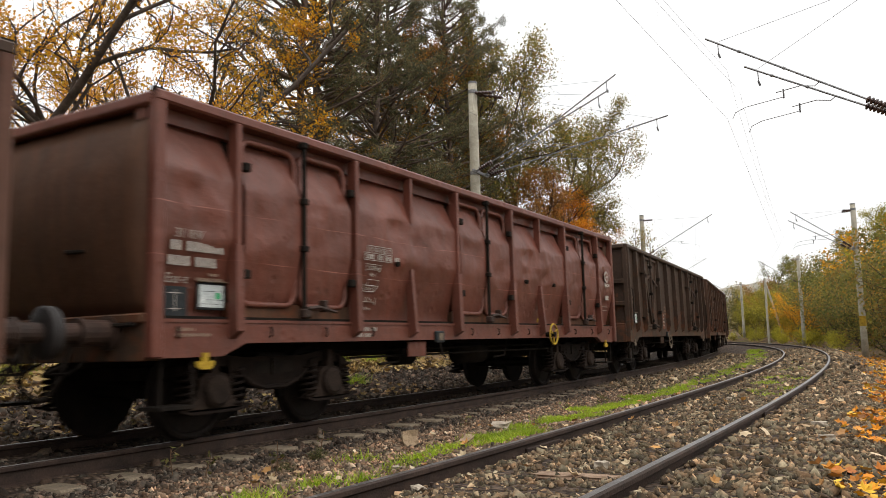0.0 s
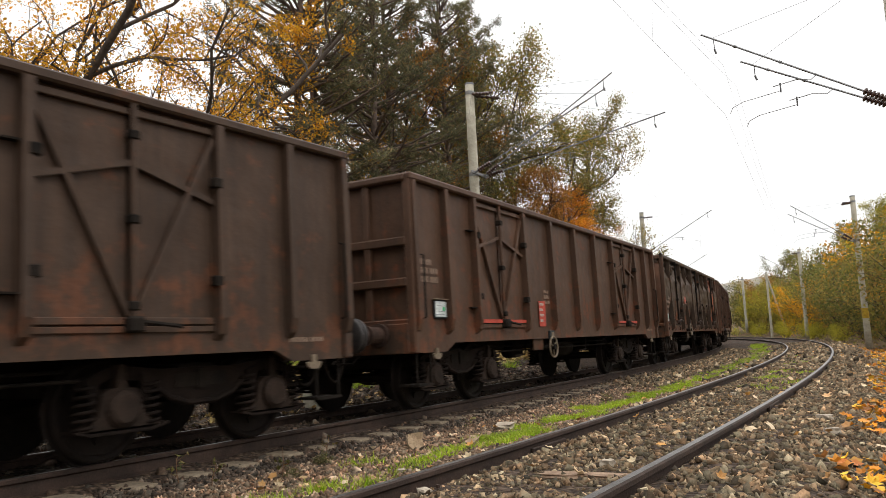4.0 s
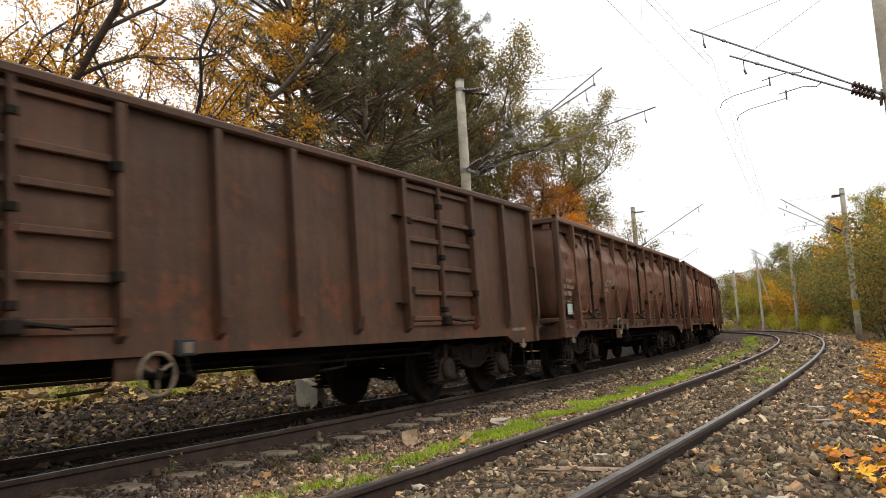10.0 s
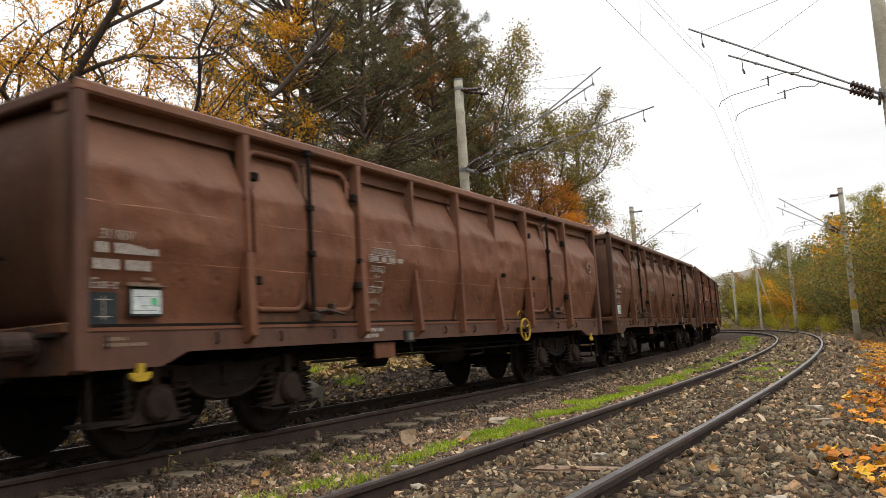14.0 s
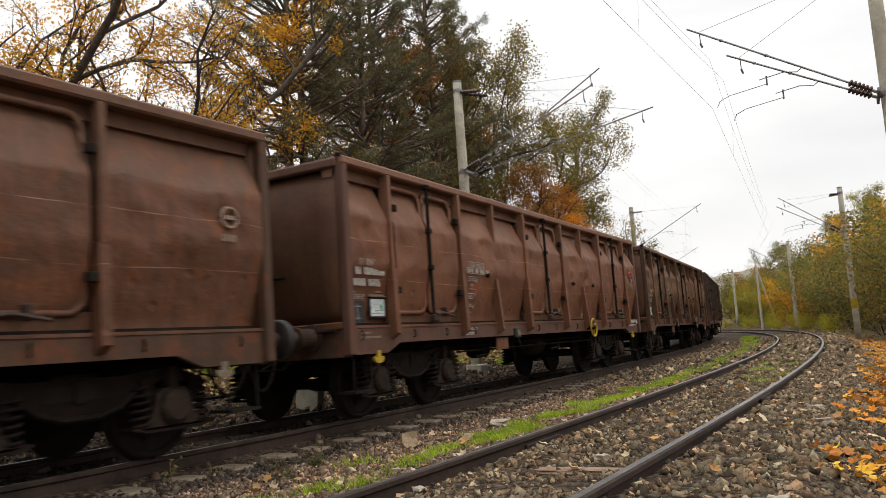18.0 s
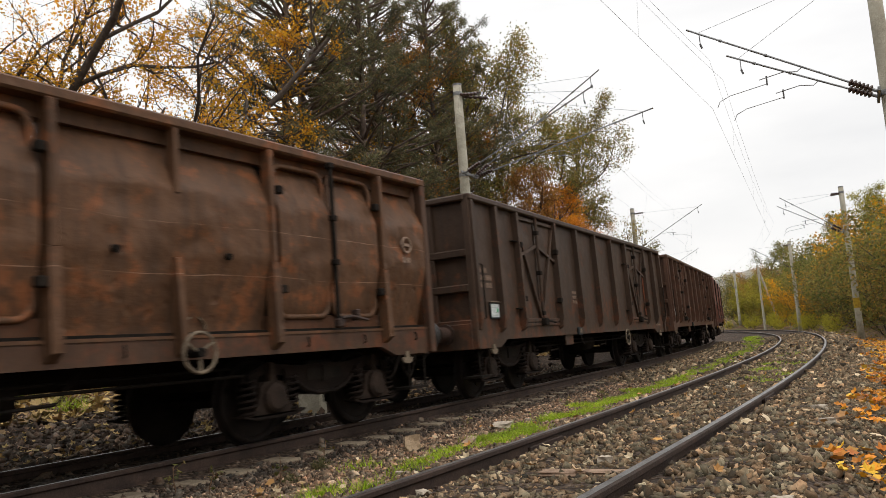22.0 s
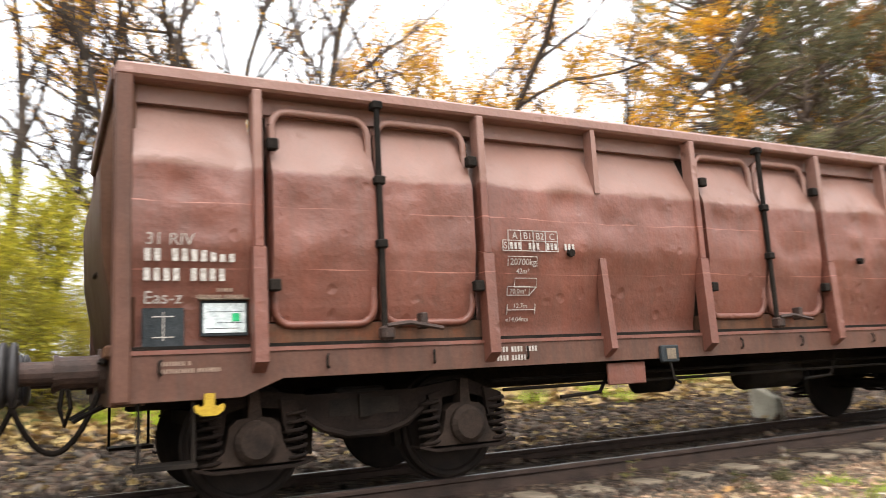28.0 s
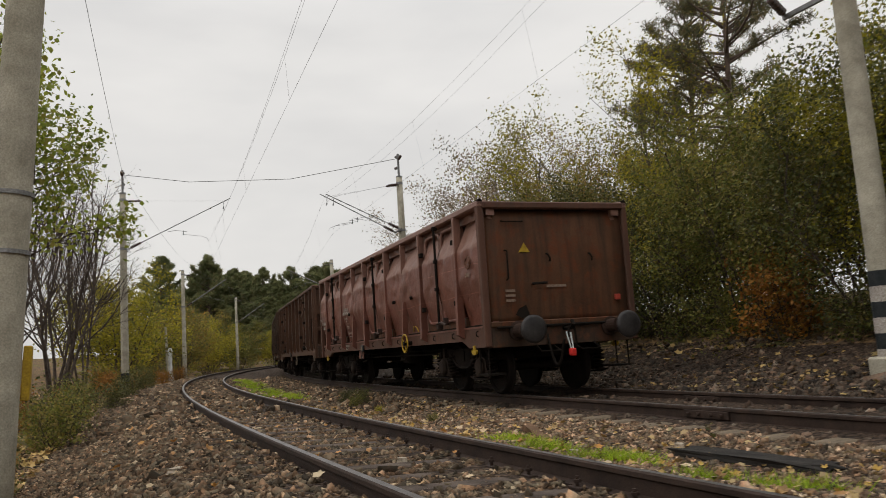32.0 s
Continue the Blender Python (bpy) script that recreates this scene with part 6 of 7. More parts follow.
def grow(ms, rng, p, d, length, r, level, last, spec, tips):
    """One branch with its side branches."""
    n = 5 if level < 2 else 4
    pts, p = [p.copy()], p.copy()
    for i in range(n):
        d = (d + Vector((rng.gauss(0, 1), rng.gauss(0, 1), rng.gauss(0, 1))) * spec["wobble"] + Vector((0, 0, spec["rise"] if level < 2 else spec["rise"] * 0.4))).normalized()
        p = p + d * (length / n)
        pts.append(p.copy())
    ms.tube(pts, r, (9, 6, 4, 3, 3)[level], False, r * (0.45 if level else 0.4))
    if level >= last:
        tips += [(q, d) for q in pts[1:]]
        return
    if level >= last - 1:
        tips += [(q, d) for q in pts[-2:]]
    kids = spec["kids"][level]
    for k in range(kids):
        f = spec["bare"] + (1 - spec["bare"]) * (k + rng.random()) / kids if level == 0 else 0.2 + 0.8 * (k + rng.random()) / kids
        i = min(n - 1, int(f * n))
        q = pts[i].lerp(pts[i + 1], f * n - i)
        axis = (pts[i + 1] - pts[i]).normalized()
        side = axis.orthogonal().normalized()
        side.rotate(Matrix.Rotation(rng.uniform(0, 6.283), 3, axis))
        sp = spec["spread"] * rng.uniform(0.7, 1.25)
        grow(ms, rng, q, (axis * math.cos(sp) + side * math.sin(sp)).normalized(), length * spec["ratio"] * rng.uniform(0.7, 1.2) * (1.1 - 0.45 * f), r * 0.5 * (1.15 - 0.6 * f), level + 1, last, spec, tips)


def broadleaf(seed, height, spec, leaves, size, leaf_mat, bark=BARK, stems=1, last=3):
    """Meshes of a broadleaf tree: wood and crown."""
    rng, nr = random.Random(seed), np.random.default_rng(seed)
    ms, tips = Mesher(), []
    for k in range(stems):
        d = Vector((0, 0, 1)) if stems == 1 else Vector((math.cos(k * 2.4) * 0.35, math.sin(k * 2.4) * 0.35, 1)).normalized()
        base = Vector((0.12 * math.cos(k * 2.4), 0.12 * math.sin(k * 2.4), -0.3)) if stems > 1 else Vector((0, 0, -0.3))
        grow(ms, rng, base, d, height * rng.uniform(0.75, 0.9), spec["girth"] / (stems ** 0.5), 0, last, spec, tips)
    wood = ms.mesh("trunk", bark, True)
    t = np.array([q[0] for q in tips])
    if leaves:
        pick = nr.integers(0, len(t), leaves)
        if spec.get("clump"):
            some = nr.choice(len(t), max(4, int(len(t) * spec["clump"])), replace=False)
            pick = some[nr.integers(0, len(some), leaves)]
        c = t[pick] + nr.normal(size=(leaves, 3)) * spec["puff"]
        crown = leaf_mesh("crown", c, size, nr, leaf_mat)
    else:
        crown = None
    return wood, crown


def conifer(seed, height, bare, radius, density=1.0, needle=0.18):
    """Meshes of a black pine: trunk with boughs, and needle tufts."""
    rng, nr = random.Random(seed), np.random.default_rng(seed)
    ms, tufts = Mesher(), []
    trunk = [Vector((0.12 * math.sin(i * 0.9 + seed), 0.1 * math.cos(i * 0.7), -0.3 + (height + 0.3) * i / 10)) for i in range(11)]
    ms.tube(trunk, 0.2, 9, False, 0.03)
    z = bare
    while z < height - 0.2:
        f = (z - bare) / (height - bare)
        for k in range(rng.choice((3, 4, 5))):
            a = rng.uniform(0, 6.283)
            ln = radius * (1 - f ** 1.8) ** 0.7 * rng.uniform(0.45, 1.15) + 0.25
            p = Vector((0, 0, z + rng.uniform(-0.15, 0.15)))
            d = Vector((math.cos(a), math.sin(a), 0.05 + 0.55 * f + rng.uniform(-0.2, 0.15)))
            pts = [p]
            for i in range(4):
                d = (d + Vector((rng.gauss(0, 0.14), rng.gauss(0, 0.14), 0.06))).normalized()
                pts.append(pts[-1] + d * ln / 4)
            ms.tube(pts, 0.03 + 0.012 * ln, 4, False, 0.008)
            for i in range(max(3, int(ln * 2.5 * density))):
                g = 0.4 + 0.6 * rng.random() ** 0.6
                j = min(3, int(g * 4))
                q = pts[j].lerp(pts[j + 1], g * 4 - j)
                sd = Vector((rng.gauss(0, 1), rng.gauss(0, 1), rng.gauss(0.35, 0.5))).normalized()
                e = q + sd * rng.uniform(0.1, 0.34)
                ms.tube([q, e], 0.008, 3, False, 0.004)
                tufts += [q.lerp(e, 0.5), e]
        z += rng.uniform(0.32, 0.55)
    wood = ms.mesh("trunk", PINE_BARK, True)
    t = np.array(tufts)
    c = np.repeat(t, 18, axis=0) + nr.normal(size=(len(t) * 18, 3)) * 0.08
    needles = leaf_mesh("crown", c, needle, nr, NEEDLES, 0.1, True)
    return wood, needles


SPEC_OAK = dict(wobble=0.24, rise=0.06, kids=(12, 8, 6, 4), bare=0.22, spread=0.9, ratio=0.46, girth=0.135, puff=0.13)
SPEC_TALL = dict(wobble=0.2, rise=0.08, kids=(14, 8, 6, 4), bare=0.25, spread=0.8, ratio=0.46, girth=0.14, puff=0.2)
SPEC_BARE = dict(wobble=0.15, rise=0.12, kids=(9, 7, 5, 4), bare=0.25, spread=0.6, ratio=0.5, girth=0.13, puff=0.2)
SPEC_BUSH = dict(wobble=0.16, rise=0.06, kids=(8, 6, 5, 4), bare=0.1, spread=0.8, ratio=0.5, girth=0.09, puff=0.22)


def tree_thing(name, wood, crown, s, d, label, category, turn, scale, leaf=None, group=""):
    z = float(ground_z(s, d)) - 0.05
    p = at(s, d, z)
    e = thing(name, Matrix.LocRotScale(p, Euler((0, 0, radians(turn))), (scale, scale, scale)), label, category, group)
    part("trunk", wood, None, e)
    if crown:
        c = part("crown", crown, None, e)
        if leaf and leaf != crown.materials[0]:
            c.material_slots[0].link = "OBJECT"
            c.material_slots[0].material = leaf
    return e


def build_trees():
    oak = broadleaf(11, 13.0, dict(SPEC_OAK, clump=0.26), 17000, 0.08, LEAF_GOLD)
    oak2 = broadleaf(12, 13.0, dict(SPEC_OAK, clump=0.24), 11500, 0.078, LEAF_GOLD)
    tall = broadleaf(21, 15.0, dict(SPEC_TALL, clump=0.45), 30000, 0.105, LEAF_OLIVE)
    tall2 = broadleaf(22, 11.0, dict(SPEC_TALL, clump=0.7), 19000, 0.11, LEAF_ORANGE)
    bare = broadleaf(31, 12.0, SPEC_BARE, 600, 0.08, LEAF_GOLD)
    bare2 = broadleaf(32, 9.0, SPEC_BARE, 900, 0.08, LEAF_GREY, BARK, 4)
    bush = broadleaf(41, 7.0, SPEC_BUSH, 19000, 0.095, LEAF_GREEN, BARK, 4)
    bush_far = broadleaf(45, 7.0, dict(SPEC_BUSH, bare=0.05, clump=0.4, puff=0.3), 7500, 0.19, LEAF_GREEN, BARK, 5)
    leafy = broadleaf(46, 8.0, dict(SPEC_BUSH, bare=0.5, puff=0.16), 8000, 0.12, LEAF_FRESH, BARK, 2)
    bush2 = broadleaf(42, 6.5, dict(SPEC_BUSH, bare=0.02), 15000, 0.1, LEAF_DARK, BARK, 5)
    thin = broadleaf(43, 8.5, SPEC_BUSH, 10500, 0.095, LEAF_GREY, TWIG, 4)
    low = broadleaf(44, 1.7, dict(SPEC_BUSH, girth=0.03, puff=0.12, bare=0.02), 2600, 0.075, LEAF_DARK, BARK, 5, 2)
    pine = conifer(51, 18.0, 4.6, 3.6, 1.3)
    pine2 = conifer(52, 19.0, 3.6, 4.0, 1.3)
    pine3 = conifer(57, 12.6, 1.5, 3.9, 2.1)
    pine_far = conifer(54, 18.0, 2.0, 5.6, 1.5, 0.55)

    def put(kind, name, rows, label, cat, group):
        for s, d, turn, sc, leaf in rows:
            tree_thing(name, kind[0], kind[1], s, d, label, cat, turn, sc, leaf, group)

    put(oak, "autumn_tree", [(8.2, -13.0, 20, 1.0, None), (19.5, -18.0, 200, 1.0, None), (23.5, -19.5, 40, 0.95, None)], "broadleaf tree with golden autumn leaves and open crown", "tree", "autumn trees")
    put(oak2, "autumn_tree", [(10.3, -16.5, 75, 1.1, None), (12.6, -15.0, 120, 1.05, None), (15.5, -16.0, 310, 1.05, None)], "half-bare broadleaf tree with few golden leaves", "tree", "autumn trees")
    put(tall, "broadleaf_tree", [(39.5, -12.2, 0, 1.08, None), (41.2, -12.8, 140, 1.02, None), (46.5, -11.4, 250, 0.62, None), (34.5, -15.5, 60, 1.05, None), (59, -9.9, 200, 0.46, LEAF_YELLOW), (30.0, -18, 80, 1.0, LEAF_RUST)], "tall olive broadleaf tree with airy crown", "tree", "broadleaf trees")
    put(tall2, "orange_tree", [(38.0, -10.0, 30, 0.78, None), (42.5, -10.3, 100, 0.66, None), (40.6, -9.7, 190, 0.62, None), (33.0, -10.8, 220, 0.72, LEAF_RUST), (36, -13, 130, 0.8, LEAF_RUST)], "small tree with bright orange autumn leaves", "tree", "orange trees")
    put(bare, "bare_tree", [(-4.7, -13.4, 110, 0.95, None), (-2.6, -13.0, 190, 1.05, None), (-1.7, -14.6, 30, 1.1, None), (2.2, -13.2, 210, 1.0, None), (4.3, -13.4, 330, 0.95, None), (-0.7, -14.0, 0, 1.0, None), (0.4, -13.2, 70, 0.92, None), (1.8, -15.0, 150, 1.08, None), (3.3, -14.2, 250, 1.0, None), (5.0, -14.6, 300, 1.1, None), (-3.2, -15.5, 200, 1.0, None)], "slender nearly bare tree with dark trunk", "tree", "bare trees")
    put(pine, "pine_tree", [(19.4, -14.0, 0, 1.0, None), (20.8, -14.6, 90, 1.04, None), (26.4, -14.6, 200, 1.0, None), (33.4, -14.2, 310, 0.93, None), (-10.4, -15.5, 50, 0.95, None)], "tall dark pine with bare lower trunk", "pine tree", "pines")
    put(pine2, "pine_tree", [(23.4, -13.6, 30, 0.97, None), (29.4, -13.4, 120, 0.95, None)], "tall dark pine with dense boughs", "pine tree", "pines")
    put(pine3, "pine_tree", [(-19.2, -15.8, 15, 0.94, None), (-25.5, -19.0, 100, 1.05, None)], "medium pine with pointed crown", "pine tree", "pines")
    rng = random.Random(9)
    far = []
    for i in range(50):
        az, r = radians(-126.5 - 14.5 * ((i * 0.618) % 1.0)), 128 + 90 * ((i * 0.382) % 1.0)
        x, y = r * math.cos(az), r * math.sin(az)
        far.append(((math.atan2(y - CY, x - CX) - TH0) * RAD, math.hypot(x - CX, y - CY) - RAD))
    put(pine_far, "pine_tree", [(s, d, rng.uniform(0, 360), rng.uniform(0.8, 1.05), HAZE_NEEDLES) for s, d in far if d > 4.0], "distant dark pine on the hillside", "pine tree", "far pines")
    put(pine_far, "pine_tree", [(-103.4, 10.6, 40, 0.82, HAZE_NEEDLES), (-106.5, 11.9, 160, 0.78, HAZE_NEEDLES), (-108.0, 8.6, 250, 0.76, HAZE_NEEDLES)], "distant dark pine standing before the hillside", "pine tree", "far pines")
    wood = [(-8.5, -11.0), (-11.5, -12.4), (-14.8, -11.2), (-18.2, -12.6), (-21.5, -11.4), (-12.8, -14.8), (-17, -15), (-5.5, -12.5), (-24.5, -13.5)]
    put(bush, "leafy_shrub", [(s, d, rng.uniform(0, 360), rng.uniform(0.72, 0.95), rng.choice((None, LEAF_YELLOW, LEAF_OLIVE, LEAF_YELLOW, LEAF_OLIVE))) for s, d in wood], "tall leafy shrub at the wood's edge", "shrub", "shrubs behind the train")
    under = [(-7, -10.4), (-9.8, -10.2), (-13, -10.1), (-16.2, -10.3), (-19.6, -10.4), (-23, -10.6), (-26.5, -11.2), (-30, -10.8), (-6, -14), (-10, -13.5), (-15.6, -13.2), (-20, -14), (-34, -11.5)]
    put(bush2, "dark_shrub", [(s, d, rng.uniform(0, 360), rng.uniform(0.55, 0.8), rng.choice((None, None, LEAF_GREEN))) for s, d in under], "dense dark green shrub under the trees", "shrub", "shrubs behind the train")
    put(thin, "twiggy_shrub", [(-28.5, -12.2, 0, 1.0, None), (-32.5, -13.0, 130, 1.1, None), (-24.6, -12.6, 220, 0.95, LEAF_YELLOW), (-37, -12.5, 60, 0.9, None), (-21.5, -13.8, 300, 1.1, LEAF_YELLOW)], "pale twiggy shrub with withered leaves", "shrub", "twiggy shrubs")
    put(bush, "yellow_shrub", [(-1.4, -11.2, 0, 0.36, LEAF_YELLOW), (0.2, -11.6, 80, 0.3, LEAF_YELLOW), (-3.0, -11.4, 200, 0.42, LEAF_GREEN), (3.6, -12.0, 100, 0.3, LEAF_YELLOW), (6.0, -12.4, 10, 0.26, LEAF_GREEN), (-0.5, -12.4, 130, 0.6, LEAF_LIME), (-2.2, -12.6, 40, 0.62, LEAF_YELLOW), (0.7, -13.8, 250, 0.55, LEAF_YELLOW)], "low yellow-green shrub under bare trees", "shrub", "low shrubs")
    # the outer side of the line
    put(bare2, "bare_shrub", [(-31.0, 5.0, 0, 0.95, None), (-35.5, 6.0, 100, 1.0, None), (-40, 5.6, 220, 0.9, None), (-27.5, 6.2, 300, 0.85, None)], "bare many-stemmed shrub beside the line", "shrub", "bare shrubs")
    put(leafy, "leafy_tree", [(-16.6, 5.2, 40, 0.98, None)], "leafy green tree overhanging the line", "tree", "")
    left = [(-52, 6), (-57, 8), (-62, 6.4), (-68, 7.5), (-74, 6), (-80, 8), (-86, 6), (-93, 8), (-100, 6.2), (-107, 7), (-114, 5.5), (-121, 6), (-128, 5)]
    put(bush_far, "yellow_shrub", [(s, d, rng.uniform(0, 360), rng.uniform(0.75, 1.0), rng.choice((LEAF_OLIVE, LEAF_GREEN, LEAF_YELLOW, LEAF_GREEN))) for s, d in left], "yellow-green shrub along the outer side of the curve", "shrub", "shrubs along the curve")
    tint = [LEAF_GREEN, LEAF_GREEN, LEAF_YELLOW, LEAF_OLIVE, LEAF_GREEN, LEAF_YELLOW, LEAF_OLIVE, LEAF_GREEN, LEAF_OLIVE, LEAF_GREEN, LEAF_GOLD]
    for i in range(20):
        s = 41 + 3.6 * i
        tree_thing("autumn_tree", *bush_far, s, 6.6 + 1.6 * math.sin(i * 2.3), "roadside autumn tree beside the near track", "tree", rng.uniform(0, 360), rng.uniform(0.7, 1.0), (LEAF_OLIVE, LEAF_GREEN, LEAF_OLIVE, LEAF_GOLD, LEAF_GREEN, LEAF_GREEN)[i] if i < 6 else LEAF_RUST if i == 17 else tint[i % len(tint)], "trees along the near track")
    for i in range(11):
        tree_thing("autumn_tree", *((tall2, bush_far)[i % 2]), 46 + 6.5 * i, 12.5 + 1.5 * math.sin(i * 1.7), "taller autumn tree behind the roadside row", "tree", rng.uniform(0, 360), rng.uniform(0.85, 1.0) if i % 2 == 0 else rng.uniform(1.15, 1.35), tint[(i * 3 + 1) % len(tint)], "trees along the near track")
    put(bush_far, "yellow_shrub", [(58 + 4.2 * i, 3.7 + 0.5 * math.sin(i * 2.1), i * 77, 0.2 + 0.05 * math.sin(i * 3.3), LEAF_LIME) for i in range(12)], "low yellow shrub beside the near track", "shrub", "low shrubs")
    # out of view on the camera's side: trees added to hold back sky light
    put(tall, "broadleaf_tree", [(30, 11, 10, 0.8, LEAF_OLIVE), (18, 13, 80, 0.8, LEAF_GOLD), (4, 12, 150, 0.85, LEAF_OLIVE), (-9, 12, 220, 0.8, LEAF_OLIVE)], "unseen broadleaf tree beside and behind the camera, added to block sky light", "tree", "broadleaf trees")
    yard = []
    for i in range(46):
        az, r = radians(85.5 - 26.5 * ((i * 0.618) % 1.0)), 118 + 95 * ((i * 0.367) % 1.0)
        x, y = r * math.cos(az), r * math.sin(az)
        yard.append(((math.atan2(y - CY, x - CX) - TH0) * RAD, math.hypot(x - CX, y - CY) - RAD))
    yard = [(s, d) for s, d in yard if d < -13 or d > 8]
    put(bush_far, "far_bush", [(s, d, 71 * i, 0.5 + 0.3 * math.sin(i * 1.9) ** 2, (LEAF_YELLOW, LEAF_GREEN, LEAF_OLIVE, LEAF_GREEN, LEAF_GOLD, LEAF_RUST)[i % 6]) for i, (s, d) in enumerate(yard)], "distant autumn-coloured bush beyond the curve", "bush", "far bushes")
    floor = [(-6 - 1.9 * i, -9.6 - 0.8 * math.sin(i * 2.9) ** 2, i * 53, 0.75 + 0.5 * math.sin(i * 1.7) ** 2, LEAF_RUST if i in (3, 19) else (LEAF_DARK, LEAF_GREEN, LEAF_DARK)[i % 3]) for i in range(22)]
    put(low, "undergrowth", floor, "low dark undergrowth at the wood's edge", "shrub", "undergrowth")
    weeds = [(-10 - 2.3 * i, 3.5 + 0.9 * math.sin(i * 1.9), i * 61, 0.5 + 0.3 * math.sin(i * 2.7) ** 2, (None, LEAF_RUST, LEAF_GREEN)[i % 3]) for i in range(22)]
    put(low, "undergrowth", weeds, "low brown-green undergrowth beside the ballast", "shrub", "undergrowth")
    put(low, "weed_plant", [(-17.5, -2.8, 0, 0.3, LEAF_DARK), (-16.9, -2.6, 90, 0.22, LEAF_GREEN), (-18.4, -2.7, 40, 0.26, LEAF_DARK), (-14.6, -2.4, 40, 0.14, LEAF_YELLOW), (6.1, -3.1, 0, 0.12, LEAF_DARK), (5.4, -2.9, 40, 0.1, LEAF_DARK), (-2.9, -3.1, 80, 0.16, LEAF_YELLOW), (-12, -2.5, 80, 0.13, LEAF_GREEN)], "small leafy weed growing in the ballast", "plant", "weeds")


build_trees()


# ---------- loose stones, grass and fallen leaves ----------
def stone_material(name, tint):
    m, n, l, b = mat_base(name, 0.9, 0, 0.2)
    rnd = n.new("ShaderNodeNewGeometry").outputs["Random Per Island"]
    geo = n.new("ShaderNodeNewGeometry").outputs["Position"]
    tones = [(0.0, 0.03), (0.3, 0.08), (0.55, 0.15), (0.72, 0.11), (0.86, 0.22), (0.96, 0.32), (1.0, 0.5)]
    c = ramp_node(n, l, rnd, [(p, tuple(v * k for k in tint)) for p, v in tones])
    g = noise_node(n, l, geo, 45.0, 3, 0.7)
    big = noise_node(n, l, geo, 0.8, 4, 0.6)
    hue = noise_node(n, l, geo, 9.0, 2, 0.5)
    c = mix_node(n, l, 1.0, c, ramp_node(n, l, hue, [(0.38, (1.1, 0.92, 0.8)), (0.62, (0.92, 1.03, 1.04))]), "MULTIPLY")
    c = mix_node(n, l, 1.0, c, ramp_node(n, l, g, [(0.3, (0.65, 0.65, 0.65)), (0.7, (1.25, 1.25, 1.25))]), "MULTIPLY")
    c = mix_node(n, l, 1.0, c, ramp_node(n, l, big, [(0.3, (0.72, 0.7, 0.67)), (0.7, (1.2, 1.15, 1.08))]), "MULTIPLY")
    l.new(c, b.inputs["Base Color"])
    bump_node(n, l, b, g, 0.5, 0.006)
    return m


STONE_NEAR = stone_material("grey_brown_ballast", (1.2, 0.92, 0.62))
STONE_RED = stone_material("red_brown_ballast", (1.48, 1.06, 0.77))
# same stone as the red-brown mix; its brighter lighting is put into the colour
STONE_RED_LIT = stone_material("tan_ballast", (1.6, 1.18, 0.86))
STONE_BROWN = stone_material("dull_brown_ballast", (1.14, 0.85, 0.6))
# darkest mix: soot, plus the shade of the train put into the colour
STONE_SOOT_SHADE = stone_material("sooty_ballast", (0.62, 0.48, 0.39))


def scatter_stones(name, label, n, s0, s1, d0, d1, size, seed, lift=0.0, material=STONE_NEAR):
    rng = np.random.default_rng(seed)
    s, d = rng.uniform(s0, s1, n), rng.uniform(d0, d1, n)
    keep = np.ones(n, bool)
    for dc in (0.0, D2):
        for k in (-1, 1):
            keep &= np.abs(d - dc - k * 0.7525) > 0.075
    on = (np.abs(((s / 0.62) + 0.5) % 1.0 - 0.5) * 0.62 < 0.13) & ((np.abs(d) < 1.25) | (np.abs(d - D2) < 1.25))
    keep &= ~(on & (rng.random(n) < np.where(s < -1, 0.93, np.where(d < -3.5, 0.84, 0.72))))
    s, d = s[keep], d[keep]
    n = len(s)
    th = TH0 + s / RAD
    z = ground_z(s, d) + lift
    cen = np.stack([CX + (RAD + d) * np.cos(th), CY + (RAD + d) * np.sin(th), z], 1)
    base = np.array([(x, y, q) for q in (-1, 1) for y in (-1, 1) for x in (-1, 1)], float)
    v = base[None] * rng.uniform(0.25, 1.05, (n, 8, 3))
    v = v * (size * rng.lognormal(0, 0.33, (n, 1, 1))) * np.array([1.3, 0.88, 0.58])
    a = rng.normal(size=(n, 4))
    a /= np.linalg.norm(a, axis=1)[:, None]
    w, x, y, q = a.T
    rot = np.stack([1 - 2 * (y * y + q * q), 2 * (x * y - q * w), 2 * (x * q + y * w), 2 * (x * y + q * w), 1 - 2 * (x * x + q * q), 2 * (y * q - x * w), 2 * (x * q - y * w), 2 * (y * q + x * w), 1 - 2 * (x * x + y * y)], 1).reshape(n, 3, 3)
    v = np.einsum("nij,nkj->nki", rot, v) + cen[:, None]
    quad = np.array([(0, 2, 3, 1), (4, 5, 7, 6), (0, 1, 5, 4), (2, 6, 7, 3), (0, 4, 6, 2), (1, 3, 7, 5)])
    f = (quad[None] + 8 * np.arange(n)[:, None, None]).reshape(-1)
    me = bpy.data.meshes.new(name)
    me.vertices.add(n * 8)
    me.vertices.foreach_set("co", v.reshape(-1).astype(np.float32))
    me.loops.add(len(f))
    me.loops.foreach_set("vertex_index", f.astype(np.int32))
    me.polygons.add(n * 6)
    me.polygons.foreach_set("loop_start", np.arange(0, len(f), 4, dtype=np.int32))
    me.polygons.foreach_set("loop_total", np.full(n * 6, 4, dtype=np.int32))
    me.update(calc_edges=True)
    me.materials.append(material)
    tagged(new(name, me), label, "ballast", kind="stuff")


